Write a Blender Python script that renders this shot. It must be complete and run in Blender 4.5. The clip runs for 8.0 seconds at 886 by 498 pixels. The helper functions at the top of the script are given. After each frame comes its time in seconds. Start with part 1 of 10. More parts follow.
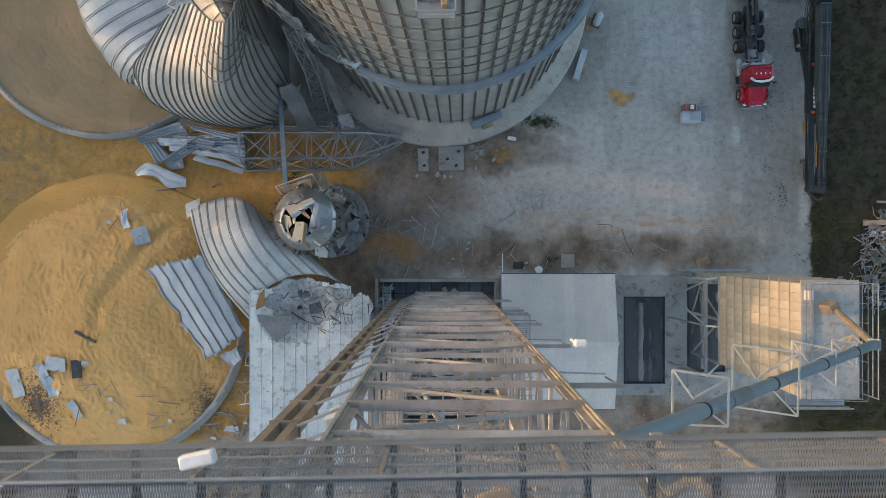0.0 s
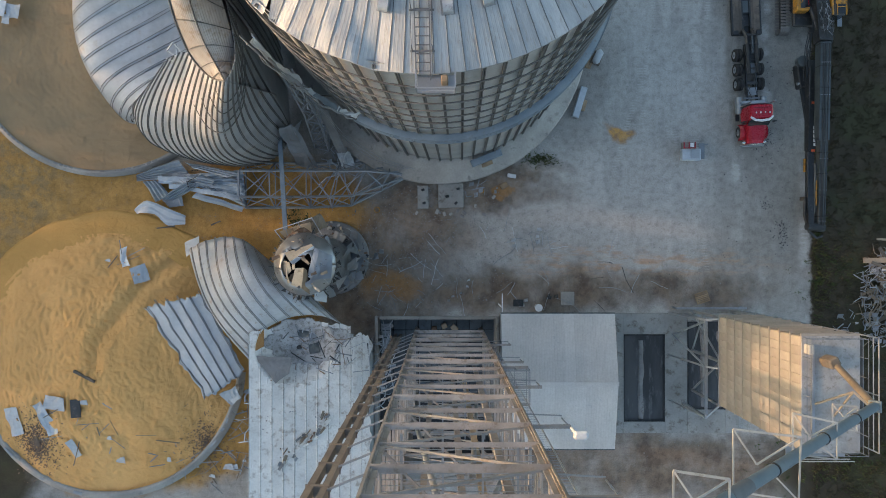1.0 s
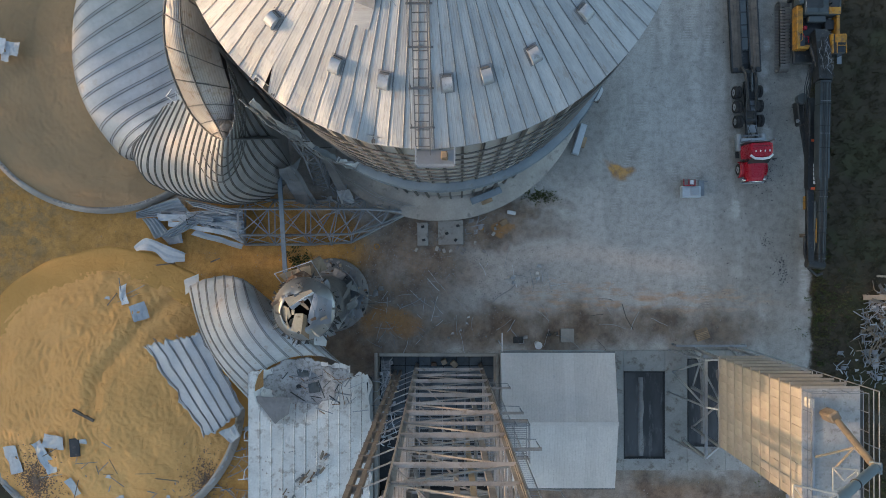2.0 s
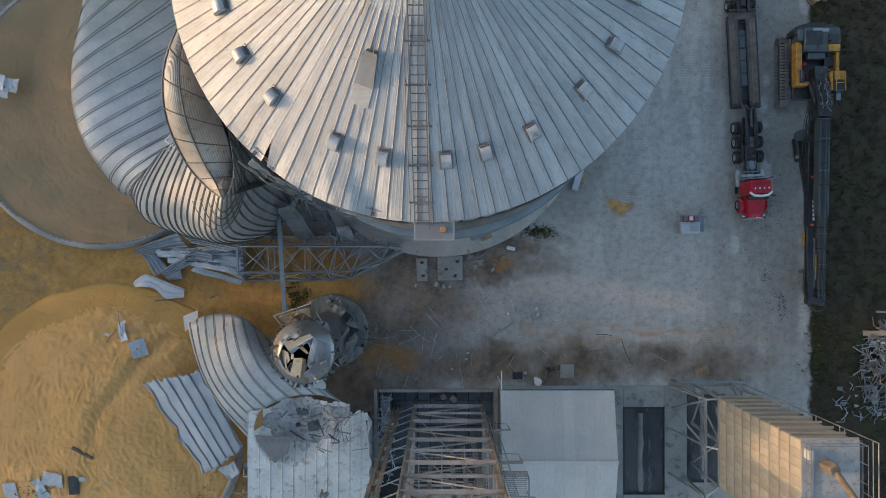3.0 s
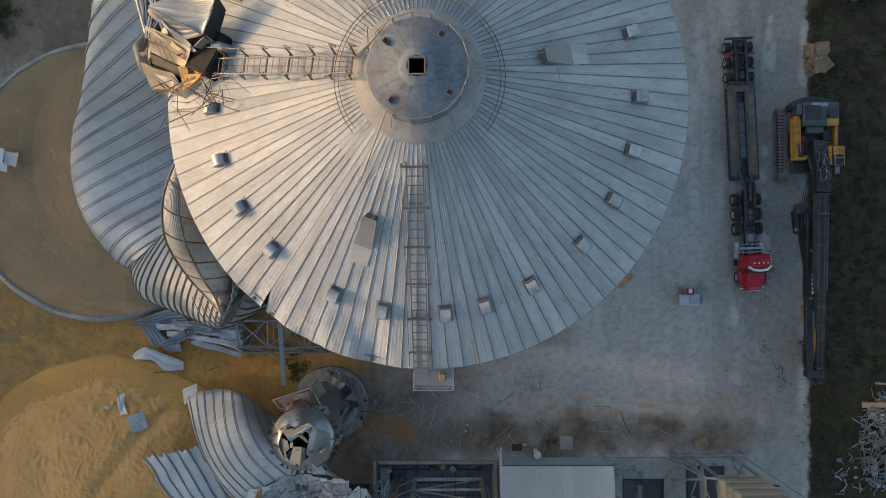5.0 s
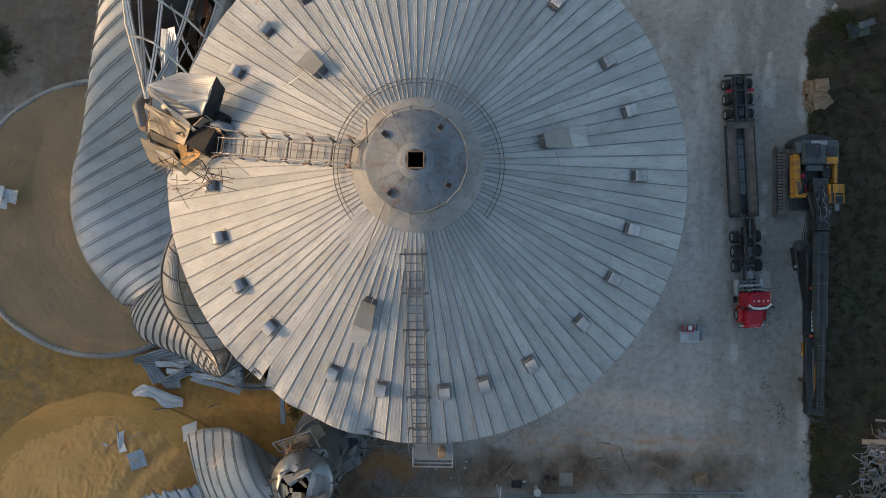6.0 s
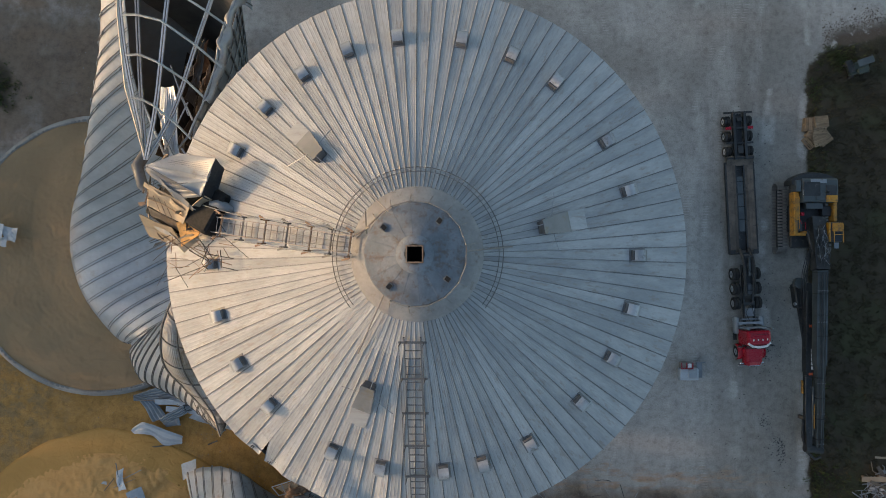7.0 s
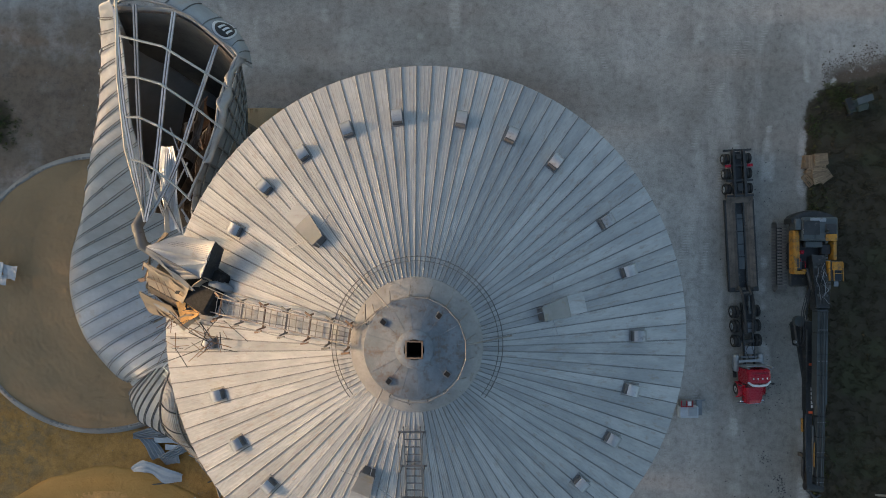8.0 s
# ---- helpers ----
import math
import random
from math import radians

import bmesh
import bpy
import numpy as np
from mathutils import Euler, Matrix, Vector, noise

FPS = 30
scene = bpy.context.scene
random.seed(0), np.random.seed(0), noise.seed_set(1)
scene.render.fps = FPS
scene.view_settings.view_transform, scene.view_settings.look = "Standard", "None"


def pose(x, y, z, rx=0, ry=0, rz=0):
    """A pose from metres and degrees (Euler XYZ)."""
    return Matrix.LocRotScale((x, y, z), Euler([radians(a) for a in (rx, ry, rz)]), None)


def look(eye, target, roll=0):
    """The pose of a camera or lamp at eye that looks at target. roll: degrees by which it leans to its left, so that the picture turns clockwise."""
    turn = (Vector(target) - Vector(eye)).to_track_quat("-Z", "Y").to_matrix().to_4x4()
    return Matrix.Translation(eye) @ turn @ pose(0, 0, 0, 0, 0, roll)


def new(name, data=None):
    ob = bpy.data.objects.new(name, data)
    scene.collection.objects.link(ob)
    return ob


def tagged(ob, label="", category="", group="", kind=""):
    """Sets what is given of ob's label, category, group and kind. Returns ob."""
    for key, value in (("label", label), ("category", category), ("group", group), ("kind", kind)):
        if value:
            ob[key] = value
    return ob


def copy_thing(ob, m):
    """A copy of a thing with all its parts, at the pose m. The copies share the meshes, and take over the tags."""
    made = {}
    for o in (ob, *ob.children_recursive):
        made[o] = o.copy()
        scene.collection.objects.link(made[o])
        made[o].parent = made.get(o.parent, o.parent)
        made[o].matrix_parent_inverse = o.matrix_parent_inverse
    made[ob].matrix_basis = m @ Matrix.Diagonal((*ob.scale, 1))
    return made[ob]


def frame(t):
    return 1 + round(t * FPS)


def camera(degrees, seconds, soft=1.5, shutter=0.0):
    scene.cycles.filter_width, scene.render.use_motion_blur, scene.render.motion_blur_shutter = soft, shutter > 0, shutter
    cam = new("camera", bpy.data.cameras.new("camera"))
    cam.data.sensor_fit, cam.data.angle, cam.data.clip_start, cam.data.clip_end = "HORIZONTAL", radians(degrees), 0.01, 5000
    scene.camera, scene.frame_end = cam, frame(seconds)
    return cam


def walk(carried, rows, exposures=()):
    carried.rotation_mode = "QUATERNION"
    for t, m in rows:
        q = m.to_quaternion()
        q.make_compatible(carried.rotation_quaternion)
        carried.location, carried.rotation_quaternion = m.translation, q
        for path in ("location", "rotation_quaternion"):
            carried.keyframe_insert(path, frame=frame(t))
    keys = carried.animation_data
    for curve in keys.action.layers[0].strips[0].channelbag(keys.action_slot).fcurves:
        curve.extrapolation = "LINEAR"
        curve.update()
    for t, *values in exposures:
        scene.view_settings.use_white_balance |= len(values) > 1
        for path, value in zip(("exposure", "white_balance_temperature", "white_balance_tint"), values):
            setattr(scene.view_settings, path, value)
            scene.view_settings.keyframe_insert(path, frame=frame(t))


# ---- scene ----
cam = camera(66.3, 8.0, soft=0.6, shutter=0.2)
METRES, EYE, TILT, LEAN, TURN = 25.76, 62.1, -90.0, 0.0, 0.0
ROWS = [
    (0.0, 0.0, 0.0, 0.0, 0.0, 0.0, -0.0),
    (0.5, -0.0002, 0.0016, 0.0637, -0.01, 0.08, -0.01),
    (1.0, -0.0002, 0.0031, 0.1265, -0.03, 0.15, 0.0),
    (1.5, -0.0004, 0.004, 0.1891, -0.04, 0.23, 0.0),
    (3.0, 0.0009, 0.0047, 0.3764, -0.08, 0.32, 0.03),
    (3.5, 0.0012, 0.004, 0.4374, -0.09, 0.37, 0.03),
    (4.0, 0.001, 0.0032, 0.4986, -0.12, 0.44, 0.04),
    (4.5, 0.001, 0.0026, 0.5603, -0.13, 0.47, 0.05),
    (6.0, 0.003, 0.0009, 0.7471, -0.12, 0.62, 0.04),
    (6.5, 0.0036, 0.0003, 0.81, -0.13, 0.68, 0.05),
    (7.0, 0.0043, -0.0003, 0.8726, -0.13, 0.75, 0.04),
    (7.5, 0.0047, -0.0013, 0.9359, -0.14, 0.8, 0.04),
    (8.0, 0.0049, -0.0023, 0.9999, -0.14, 0.87, 0.05),
]
walk(cam, [(t, pose(0, 0, EYE, TILT, LEAN, TURN) @ pose(METRES * x, METRES * y, METRES * z, 90 + pitch, roll, yaw)) for t, x, y, z, yaw, pitch, roll in ROWS],
     exposures=[(0.0, 1.66, 6700, 10), (1.5, 1.55, 6450, 10), (3.5, 1.26, 6350, 10), (4.5, 1.10, 6400, 10), (6.0, 0.97, 6450, 10), (8.0, 0.91, 6450, 10)])

# ---- world, sun ----
SUN_EL, SUN_TRAVEL = radians(10.0), Vector((1.0, -0.08, 0.0)).normalized()
world = bpy.data.worlds.new("world")
scene.world = world
world.use_nodes = True
wn = world.node_tree.nodes
sky = wn.new("ShaderNodeTexSky")
sky.sky_type = "NISHITA"
sky.sun_disc = False
sky.sun_elevation = SUN_EL
sky.sun_rotation = radians(274.6)
sky.dust_density = 2.0
wn["Background"].inputs["Strength"].default_value = 0.15
world.node_tree.links.new(sky.outputs[0], wn["Background"].inputs["Color"])
sun = new("sun", bpy.data.lights.new("sun", "SUN"))
sun.data.energy, sun.data.angle, sun.data.color = 1.25, radians(0.6), (1.0, 0.59, 0.31)
sun.matrix_world = look((0, 0, 0), SUN_TRAVEL * math.cos(SUN_EL) + Vector((0, 0, -math.sin(SUN_EL))))

# ---- materials ----


def mat_new(name):
    m = bpy.data.materials.new(name)
    m.use_nodes = True
    return m, m.node_tree.nodes, m.node_tree.links, m.node_tree.nodes["Principled BSDF"]


def coords(nodes, links, scale):
    tc, mp = nodes.new("ShaderNodeTexCoord"), nodes.new("ShaderNodeMapping")
    mp.inputs["Scale"].default_value = scale
    links.new(tc.outputs["Object"], mp.inputs["Vector"])
    return mp.outputs["Vector"]


def noise_tex(nodes, links, vec, scale, detail=4.0, rough=0.55):
    n = nodes.new("ShaderNodeTexNoise")
    n.inputs["Scale"].default_value, n.inputs["Detail"].default_value, n.inputs["Roughness"].default_value = scale, detail, rough
    links.new(vec, n.inputs["Vector"])
    return n.outputs["Fac"]


def ramp(nodes, links, fac, stops):
    r = nodes.new("ShaderNodeValToRGB")
    els = r.color_ramp.elements
    while len(els) < len(stops):
        els.new(0.5)
    for e, (p, c) in zip(els, stops):
        e.position, e.color = p, (*c, 1) if len(c) == 3 else c
    links.new(fac, r.inputs["Fac"])
    return r.outputs["Color"]


def mix(nodes, links, fac, a, b, mode="MIX"):
    m = nodes.new("ShaderNodeMix")
    m.data_type, m.blend_type = "RGBA", mode
    for slot, v in ((0, fac), (6, a), (7, b)):
        if hasattr(v, "is_linked"):
            links.new(v, m.inputs[slot])
        else:
            m.inputs[slot].default_value = v if slot == 0 else (*v, 1)
    return m.outputs[2]


def math_node(nodes, links, op, a, b=None):
    m = nodes.new("ShaderNodeMath")
    m.operation = op
    for i, v in enumerate((a, b)):
        if v is None:
            continue
        if hasattr(v, "is_linked"):
            links.new(v, m.inputs[i])
        else:
            m.inputs[i].default_value = v
    return m.outputs[0]


def maprange(nodes, links, v, a, b, c=0.0, d=1.0):
    m = nodes.new("ShaderNodeMapRange")
    m.interpolation_type = "SMOOTHSTEP"
    links.new(v, m.inputs[0])
    for i, x in enumerate((a, b, c, d)):
        m.inputs[i + 1].default_value = x
    return m.outputs[0]


def bump(nodes, links, bsdf, height, strength, distance):
    b = nodes.new("ShaderNodeBump")
    b.inputs["Strength"].default_value, b.inputs["Distance"].default_value = strength, distance
    links.new(height, b.inputs["Height"])
    links.new(b.outputs[0], bsdf.inputs["Normal"])


def worn(name, a, b, rough=0.5, metal=0.0, big=0.4, fine=9.0, dirt=None, dirt_at=0.62, random=0.12, relief=0.15, stretch=(1, 1, 1), shift=False):
    """Two tones blended by large stains, broken by fine grain, with dirt blotches and a tint of each piece's own."""
    m, n, l, bs = mat_new(name)
    v = coords(n, l, stretch)
    if shift:
        mp = n["Mapping"]
        own = n.new("ShaderNodeObjectInfo")
        cc = n.new("ShaderNodeCombineXYZ")
        for i, k in enumerate((71.0, 43.0, 29.0)):
            l.new(math_node(n, l, "MULTIPLY", own.outputs["Random"], k), cc.inputs[i])
        l.new(cc.outputs[0], mp.inputs["Location"])
    big_n, fine_n = noise_tex(n, l, v, big, 5.0), noise_tex(n, l, v, fine, 6.0, 0.65)
    col = mix(n, l, maprange(n, l, big_n, 0.35, 0.65), a, b)
    col = mix(n, l, 0.35, col, ramp(n, l, fine_n, ((0.3, (0.55, 0.55, 0.55)), (0.7, (1.15, 1.15, 1.15)))), "MULTIPLY")
    if dirt:
        d = noise_tex(n, l, v, big * 3.1, 7.0, 0.7)
        col = mix(n, l, maprange(n, l, d, dirt_at - 0.06, dirt_at + 0.1, 0.0, 0.8), col, dirt)
    if random:
        info = n.new("ShaderNodeObjectInfo")
        g = maprange(n, l, info.outputs["Random"], 0, 1, 1 - random, 1 + random)
        c = n.new("ShaderNodeCombineColor")
        for i in range(3):
            l.new(g, c.inputs[i])
        col = mix(n, l, 1.0, col, c.outputs[0], "MULTIPLY")
    l.new(col, bs.inputs["Base Color"])
    bs.inputs["Metallic"].default_value = metal
    l.new(maprange(n, l, fine_n, 0.3, 0.7, rough - 0.1, min(1, rough + 0.12)), bs.inputs["Roughness"])
    if relief:
        bump(n, l, bs, fine_n, relief, 0.02)
    return m


def corrugated(name, a, b, axis, pitch, rough=0.42, metal=0.75, dirt=None, depth=0.012):
    """Galvanised sheet with a fine wave across one axis of the object."""
    m = worn(name, a, b, rough, metal, 0.35, 5.0, dirt, 0.6, 0.08, 0.0)
    n, l = m.node_tree.nodes, m.node_tree.links
    bs = n["Principled BSDF"]
    w = n.new("ShaderNodeTexWave")
    w.wave_type, w.bands_direction, w.wave_profile = "BANDS", axis, "SIN"
    w.inputs["Scale"].default_value = 0.314 / pitch
    l.new(coords(n, l, (1, 1, 1)), w.inputs["Vector"])
    bump(n, l, bs, w.outputs["Fac"], 0.6, depth)
    return m


GALV = (0.40, 0.42, 0.43)
GALV_D = (0.30, 0.32, 0.335)
roof_metal = worn("roof_galvanised", (0.455, 0.468, 0.473), (0.355, 0.373, 0.387), 0.68, 0.1, 0.9, 7.0, (0.31, 0.285, 0.26), 0.58, 0.09, 0.05, (0.16, 1.7, 1), True)
rib_metal = worn("roof_rib_steel", (0.135, 0.14, 0.147), (0.20, 0.205, 0.212), 0.55, 0.3, 0.6, 6)
cap_metal = worn("cap_galvanised", (0.165, 0.19, 0.22), (0.23, 0.257, 0.29), 0.85, 0.0, 1.1, 7, (0.15, 0.125, 0.115), 0.55, 0.05, 0.05)
cap_metal.node_tree.nodes["Principled BSDF"].inputs["Specular IOR Level"].default_value = 0.12
# black that stands in for shade inside openings and gaps
pitch_black = worn("black_opening_shade", (0.008, 0.008, 0.008), (0.014, 0.013, 0.012), 0.8, 0.0, 1, 9)
collar_metal = worn("collar_galvanised", (0.265, 0.265, 0.27), (0.325, 0.325, 0.325), 0.75, 0.05, 1.2, 8, (0.19, 0.16, 0.14), 0.6, 0.05, 0.05)
collar_metal.node_tree.nodes["Principled BSDF"].inputs["Specular IOR Level"].default_value = 0.12
vent_metal = worn("vent_galvanised", (0.46, 0.48, 0.50), (0.36, 0.385, 0.41), 0.45, 0.35, 0.9, 7, (0.2, 0.19, 0.18), 0.6, 0.1, 0.04)
galv = worn("galvanised", GALV, GALV_D, 0.45, 0.6, 0.5, 8, (0.27, 0.25, 0.22), 0.62)
galv_bright = worn("bright_galvanised", (0.55, 0.58, 0.60), (0.42, 0.46, 0.50), 0.38, 0.6, 0.4, 5, None, 0.6, 0.1, 0.06)
wall_metal = corrugated("wall_corrugated", (0.60, 0.60, 0.585), (0.50, 0.505, 0.50), "Z", 0.10, 0.5, 0.3, (0.45, 0.39, 0.32))
shell_metal = worn("shell_galvanised", (0.44, 0.46, 0.475), (0.34, 0.36, 0.378), 0.52, 0.4, 0.3, 3.0, (0.36, 0.32, 0.27), 0.6, 0.1, 0.08)
flank_metal = worn("flank_galvanised", (0.50, 0.525, 0.54), (0.41, 0.435, 0.45), 0.52, 0.35, 0.3, 3.0, (0.38, 0.35, 0.31), 0.62, 0.1, 0.06)
flap_metal = worn("soiled_flap_galvanised", (0.43, 0.42, 0.405), (0.34, 0.325, 0.305), 0.55, 0.3, 0.45, 4.0, (0.25, 0.20, 0.15), 0.56, 0.1, 0.06)
sheet_metal = worn("sheet_galvanised", (0.48, 0.52, 0.55), (0.40, 0.435, 0.465), 0.5, 0.2, 0.35, 4.0, None, 0.6, 0.1, 0.06)
stiff_dark = worn("dark_stiffener_steel", (0.13, 0.13, 0.13), (0.18, 0.18, 0.175), 0.6, 0.3, 0.6, 9, (0.10, 0.08, 0.06), 0.6)
gallery_blue = worn("blue_grey_gallery_steel", (0.165, 0.205, 0.245), (0.22, 0.26, 0.295), 0.55, 0.25, 0.6, 8, (0.15, 0.15, 0.15), 0.62)
stiff_metal = worn("stiffener_steel", (0.22, 0.22, 0.22), (0.30, 0.30, 0.29), 0.5, 0.5, 0.6, 9, (0.17, 0.13, 0.10), 0.6)
steel_dark = worn("dark_steel_inner_shade", (0.07, 0.065, 0.06), (0.11, 0.10, 0.09), 0.65, 0.2, 0.6, 7, (0.05, 0.04, 0.03), 0.6)
steel_grey = worn("grey_steel", (0.20, 0.22, 0.24), (0.28, 0.30, 0.32), 0.5, 0.4, 0.6, 9, (0.18, 0.14, 0.11), 0.62)
rust = worn("rusty_steel", (0.20, 0.12, 0.075), (0.28, 0.20, 0.14), 0.75, 0.2, 1.2, 14, (0.12, 0.08, 0.06), 0.55)
ladder_steel = worn("weathered_ladder_steel", (0.105, 0.115, 0.125), (0.15, 0.155, 0.16), 0.6, 0.2, 0.6, 9, (0.13, 0.10, 0.08), 0.6)
track_steel = worn("crawler_steel", (0.17, 0.165, 0.16), (0.24, 0.23, 0.215), 0.6, 0.3, 0.8, 9, (0.09, 0.075, 0.06), 0.58)
tower_steel = worn("tower_galvanised", (0.33, 0.305, 0.285), (0.235, 0.22, 0.205), 0.6, 0.25, 0.7, 9, (0.22, 0.165, 0.12), 0.58)
# dusty tan, raised in brightness to carry sunlight on the torn sheets
torn_tan = worn("sun_toned_dusty_tan", (0.45, 0.365, 0.26), (0.35, 0.285, 0.205), 0.6, 0.25, 0.8, 7, (0.16, 0.11, 0.07), 0.62, 0.15)
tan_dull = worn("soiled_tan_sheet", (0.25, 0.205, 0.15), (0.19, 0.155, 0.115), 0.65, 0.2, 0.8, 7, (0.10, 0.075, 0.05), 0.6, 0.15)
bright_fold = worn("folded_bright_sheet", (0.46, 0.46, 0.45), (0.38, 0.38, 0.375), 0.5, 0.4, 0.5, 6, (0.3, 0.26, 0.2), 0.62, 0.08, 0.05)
# greyer copy of the bright fold, with shade put into its colour
dull_shaded_fold = worn("folded_dull_shaded_sheet", (0.265, 0.27, 0.28), (0.20, 0.208, 0.218), 0.5, 0.4, 0.5, 6, (0.22, 0.19, 0.15), 0.6, 0.08, 0.05)
white_roof = worn("white_painted_roof", (0.70, 0.69, 0.655), (0.59, 0.582, 0.555), 0.55, 0.0, 0.45, 7, (0.30, 0.26, 0.22), 0.575, 0.05)
blue_roof = worn("pale_grey_roof", (0.545, 0.545, 0.525), (0.47, 0.475, 0.46), 0.5, 0.1, 0.25, 6, (0.30, 0.33, 0.35), 0.66, 0.05)
pad_concrete = worn("stained_concrete", (0.34, 0.335, 0.315), (0.27, 0.265, 0.25), 0.9, 0.0, 0.4, 6, (0.13, 0.11, 0.09), 0.57, 0.06, 0.3)
concrete = worn("concrete", (0.40, 0.38, 0.345), (0.30, 0.285, 0.26), 0.9, 0.0, 0.35, 6, (0.17, 0.16, 0.15), 0.6, 0.06, 0.3)
dark_pit = worn("dark_pit_grating", (0.05, 0.053, 0.056), (0.10, 0.102, 0.105), 0.7, 0.2, 0.5, 7, (0.16, 0.16, 0.16), 0.58, 0.05, 0.2, (1, 0.25, 1))
tan_clad = worn("tan_dryer_cladding", (0.375, 0.335, 0.28), (0.31, 0.28, 0.235), 0.7, 0.05, 0.5, 6, (0.25, 0.23, 0.2), 0.64, 0.1)
red_paint = worn("red_truck_paint", (0.40, 0.006, 0.022), (0.32, 0.005, 0.018), 0.28, 0.0, 0.8, 9, None, 0.6, 0.0, 0.02)
yellow_paint = worn("yellow_machine_paint", (0.55, 0.26, 0.03), (0.40, 0.19, 0.025), 0.5, 0.0, 0.9, 9, (0.13, 0.09, 0.05), 0.53, 0.06)
charcoal = worn("charcoal_machine_paint", (0.022, 0.025, 0.027), (0.038, 0.041, 0.044), 0.5, 0.1, 0.8, 9, (0.10, 0.09, 0.08), 0.6, 0.1)
slate_paint = worn("slate_machine_paint", (0.062, 0.078, 0.083), (0.09, 0.105, 0.11), 0.5, 0.1, 0.7, 8, (0.06, 0.06, 0.06), 0.6, 0.1)
rubber = worn("tyre_rubber", (0.018, 0.018, 0.018), (0.035, 0.034, 0.033), 0.85, 0.0, 2, 20, (0.09, 0.085, 0.08), 0.6)
pale_wood = worn("pale_pallet_wood", (0.36, 0.255, 0.155), (0.25, 0.175, 0.11), 0.8, 0.0, 1.5, 12, (0.16, 0.12, 0.09), 0.62, 0.2)
dark_wood = worn("weathered_deck_wood", (0.10, 0.085, 0.07), (0.16, 0.13, 0.105), 0.85, 0.0, 1.0, 14, (0.05, 0.045, 0.04), 0.6, 0.2)
white_paint = worn("white_paint", (0.72, 0.73, 0.74), (0.62, 0.63, 0.64), 0.45, 0.0, 1, 9, (0.4, 0.38, 0.35), 0.66, 0.06)
chrome = worn("chrome", (0.7, 0.7, 0.7), (0.6, 0.6, 0.62), 0.2, 1.0, 2, 9, None, 0.6, 0.0, 0.0)
orange_mark = worn("orange_marking", (0.7, 0.12, 0.04), (0.6, 0.1, 0.03), 0.5, 0, 2, 9)


def glass_dark():
    m, n, l, bs = mat_new("dark_window_glass")
    bs.inputs["Base Color"].default_value = (0.02, 0.025, 0.03, 1)
    bs.inputs["Roughness"].default_value = 0.08
    return m


glass = glass_dark()


def make_grain(name, a, b, dark, ripple):
    """Loose maize: two tones, wind and slide ripples, kernels as fine grain."""
    m, n, l, bs = mat_new(name)
    v = coords(n, l, (1, 1, 1))
    col = mix(n, l, maprange(n, l, noise_tex(n, l, v, 0.16, 6.0, 0.6), 0.38, 0.62), a, b)
    col = mix(n, l, maprange(n, l, noise_tex(n, l, v, 0.33, 8.0, 0.68), 0.58, 0.76, 0, 0.45), col, dark)
    fine = noise_tex(n, l, v, 26, 3.0, 0.7)
    col = mix(n, l, 0.5, col, ramp(n, l, fine, ((0.3, (0.6, 0.58, 0.55)), (0.7, (1.2, 1.2, 1.2)))), "MULTIPLY")
    l.new(col, bs.inputs["Base Color"])
    bs.inputs["Roughness"].default_value = 0.9
    dist = n.new("ShaderNodeTexNoise")
    dist.inputs["Scale"].default_value, dist.inputs["Detail"].default_value, dist.inputs["Distortion"].default_value = ripple, 6.0, 0.8
    l.new(v, dist.inputs["Vector"])
    bump(n, l, bs, math_node(n, l, "ADD", dist.outputs["Fac"], math_node(n, l, "MULTIPLY", fine, 0.12)), 0.65, 0.22)
    return m


corn = make_grain("loose_maize", (0.75, 0.42, 0.15), (0.68, 0.37, 0.124), (0.55, 0.295, 0.092), 1.6)
corn_dusty = make_grain("dusty_maize", (0.335, 0.235, 0.13), (0.295, 0.205, 0.112), (0.25, 0.17, 0.092), 0.7)


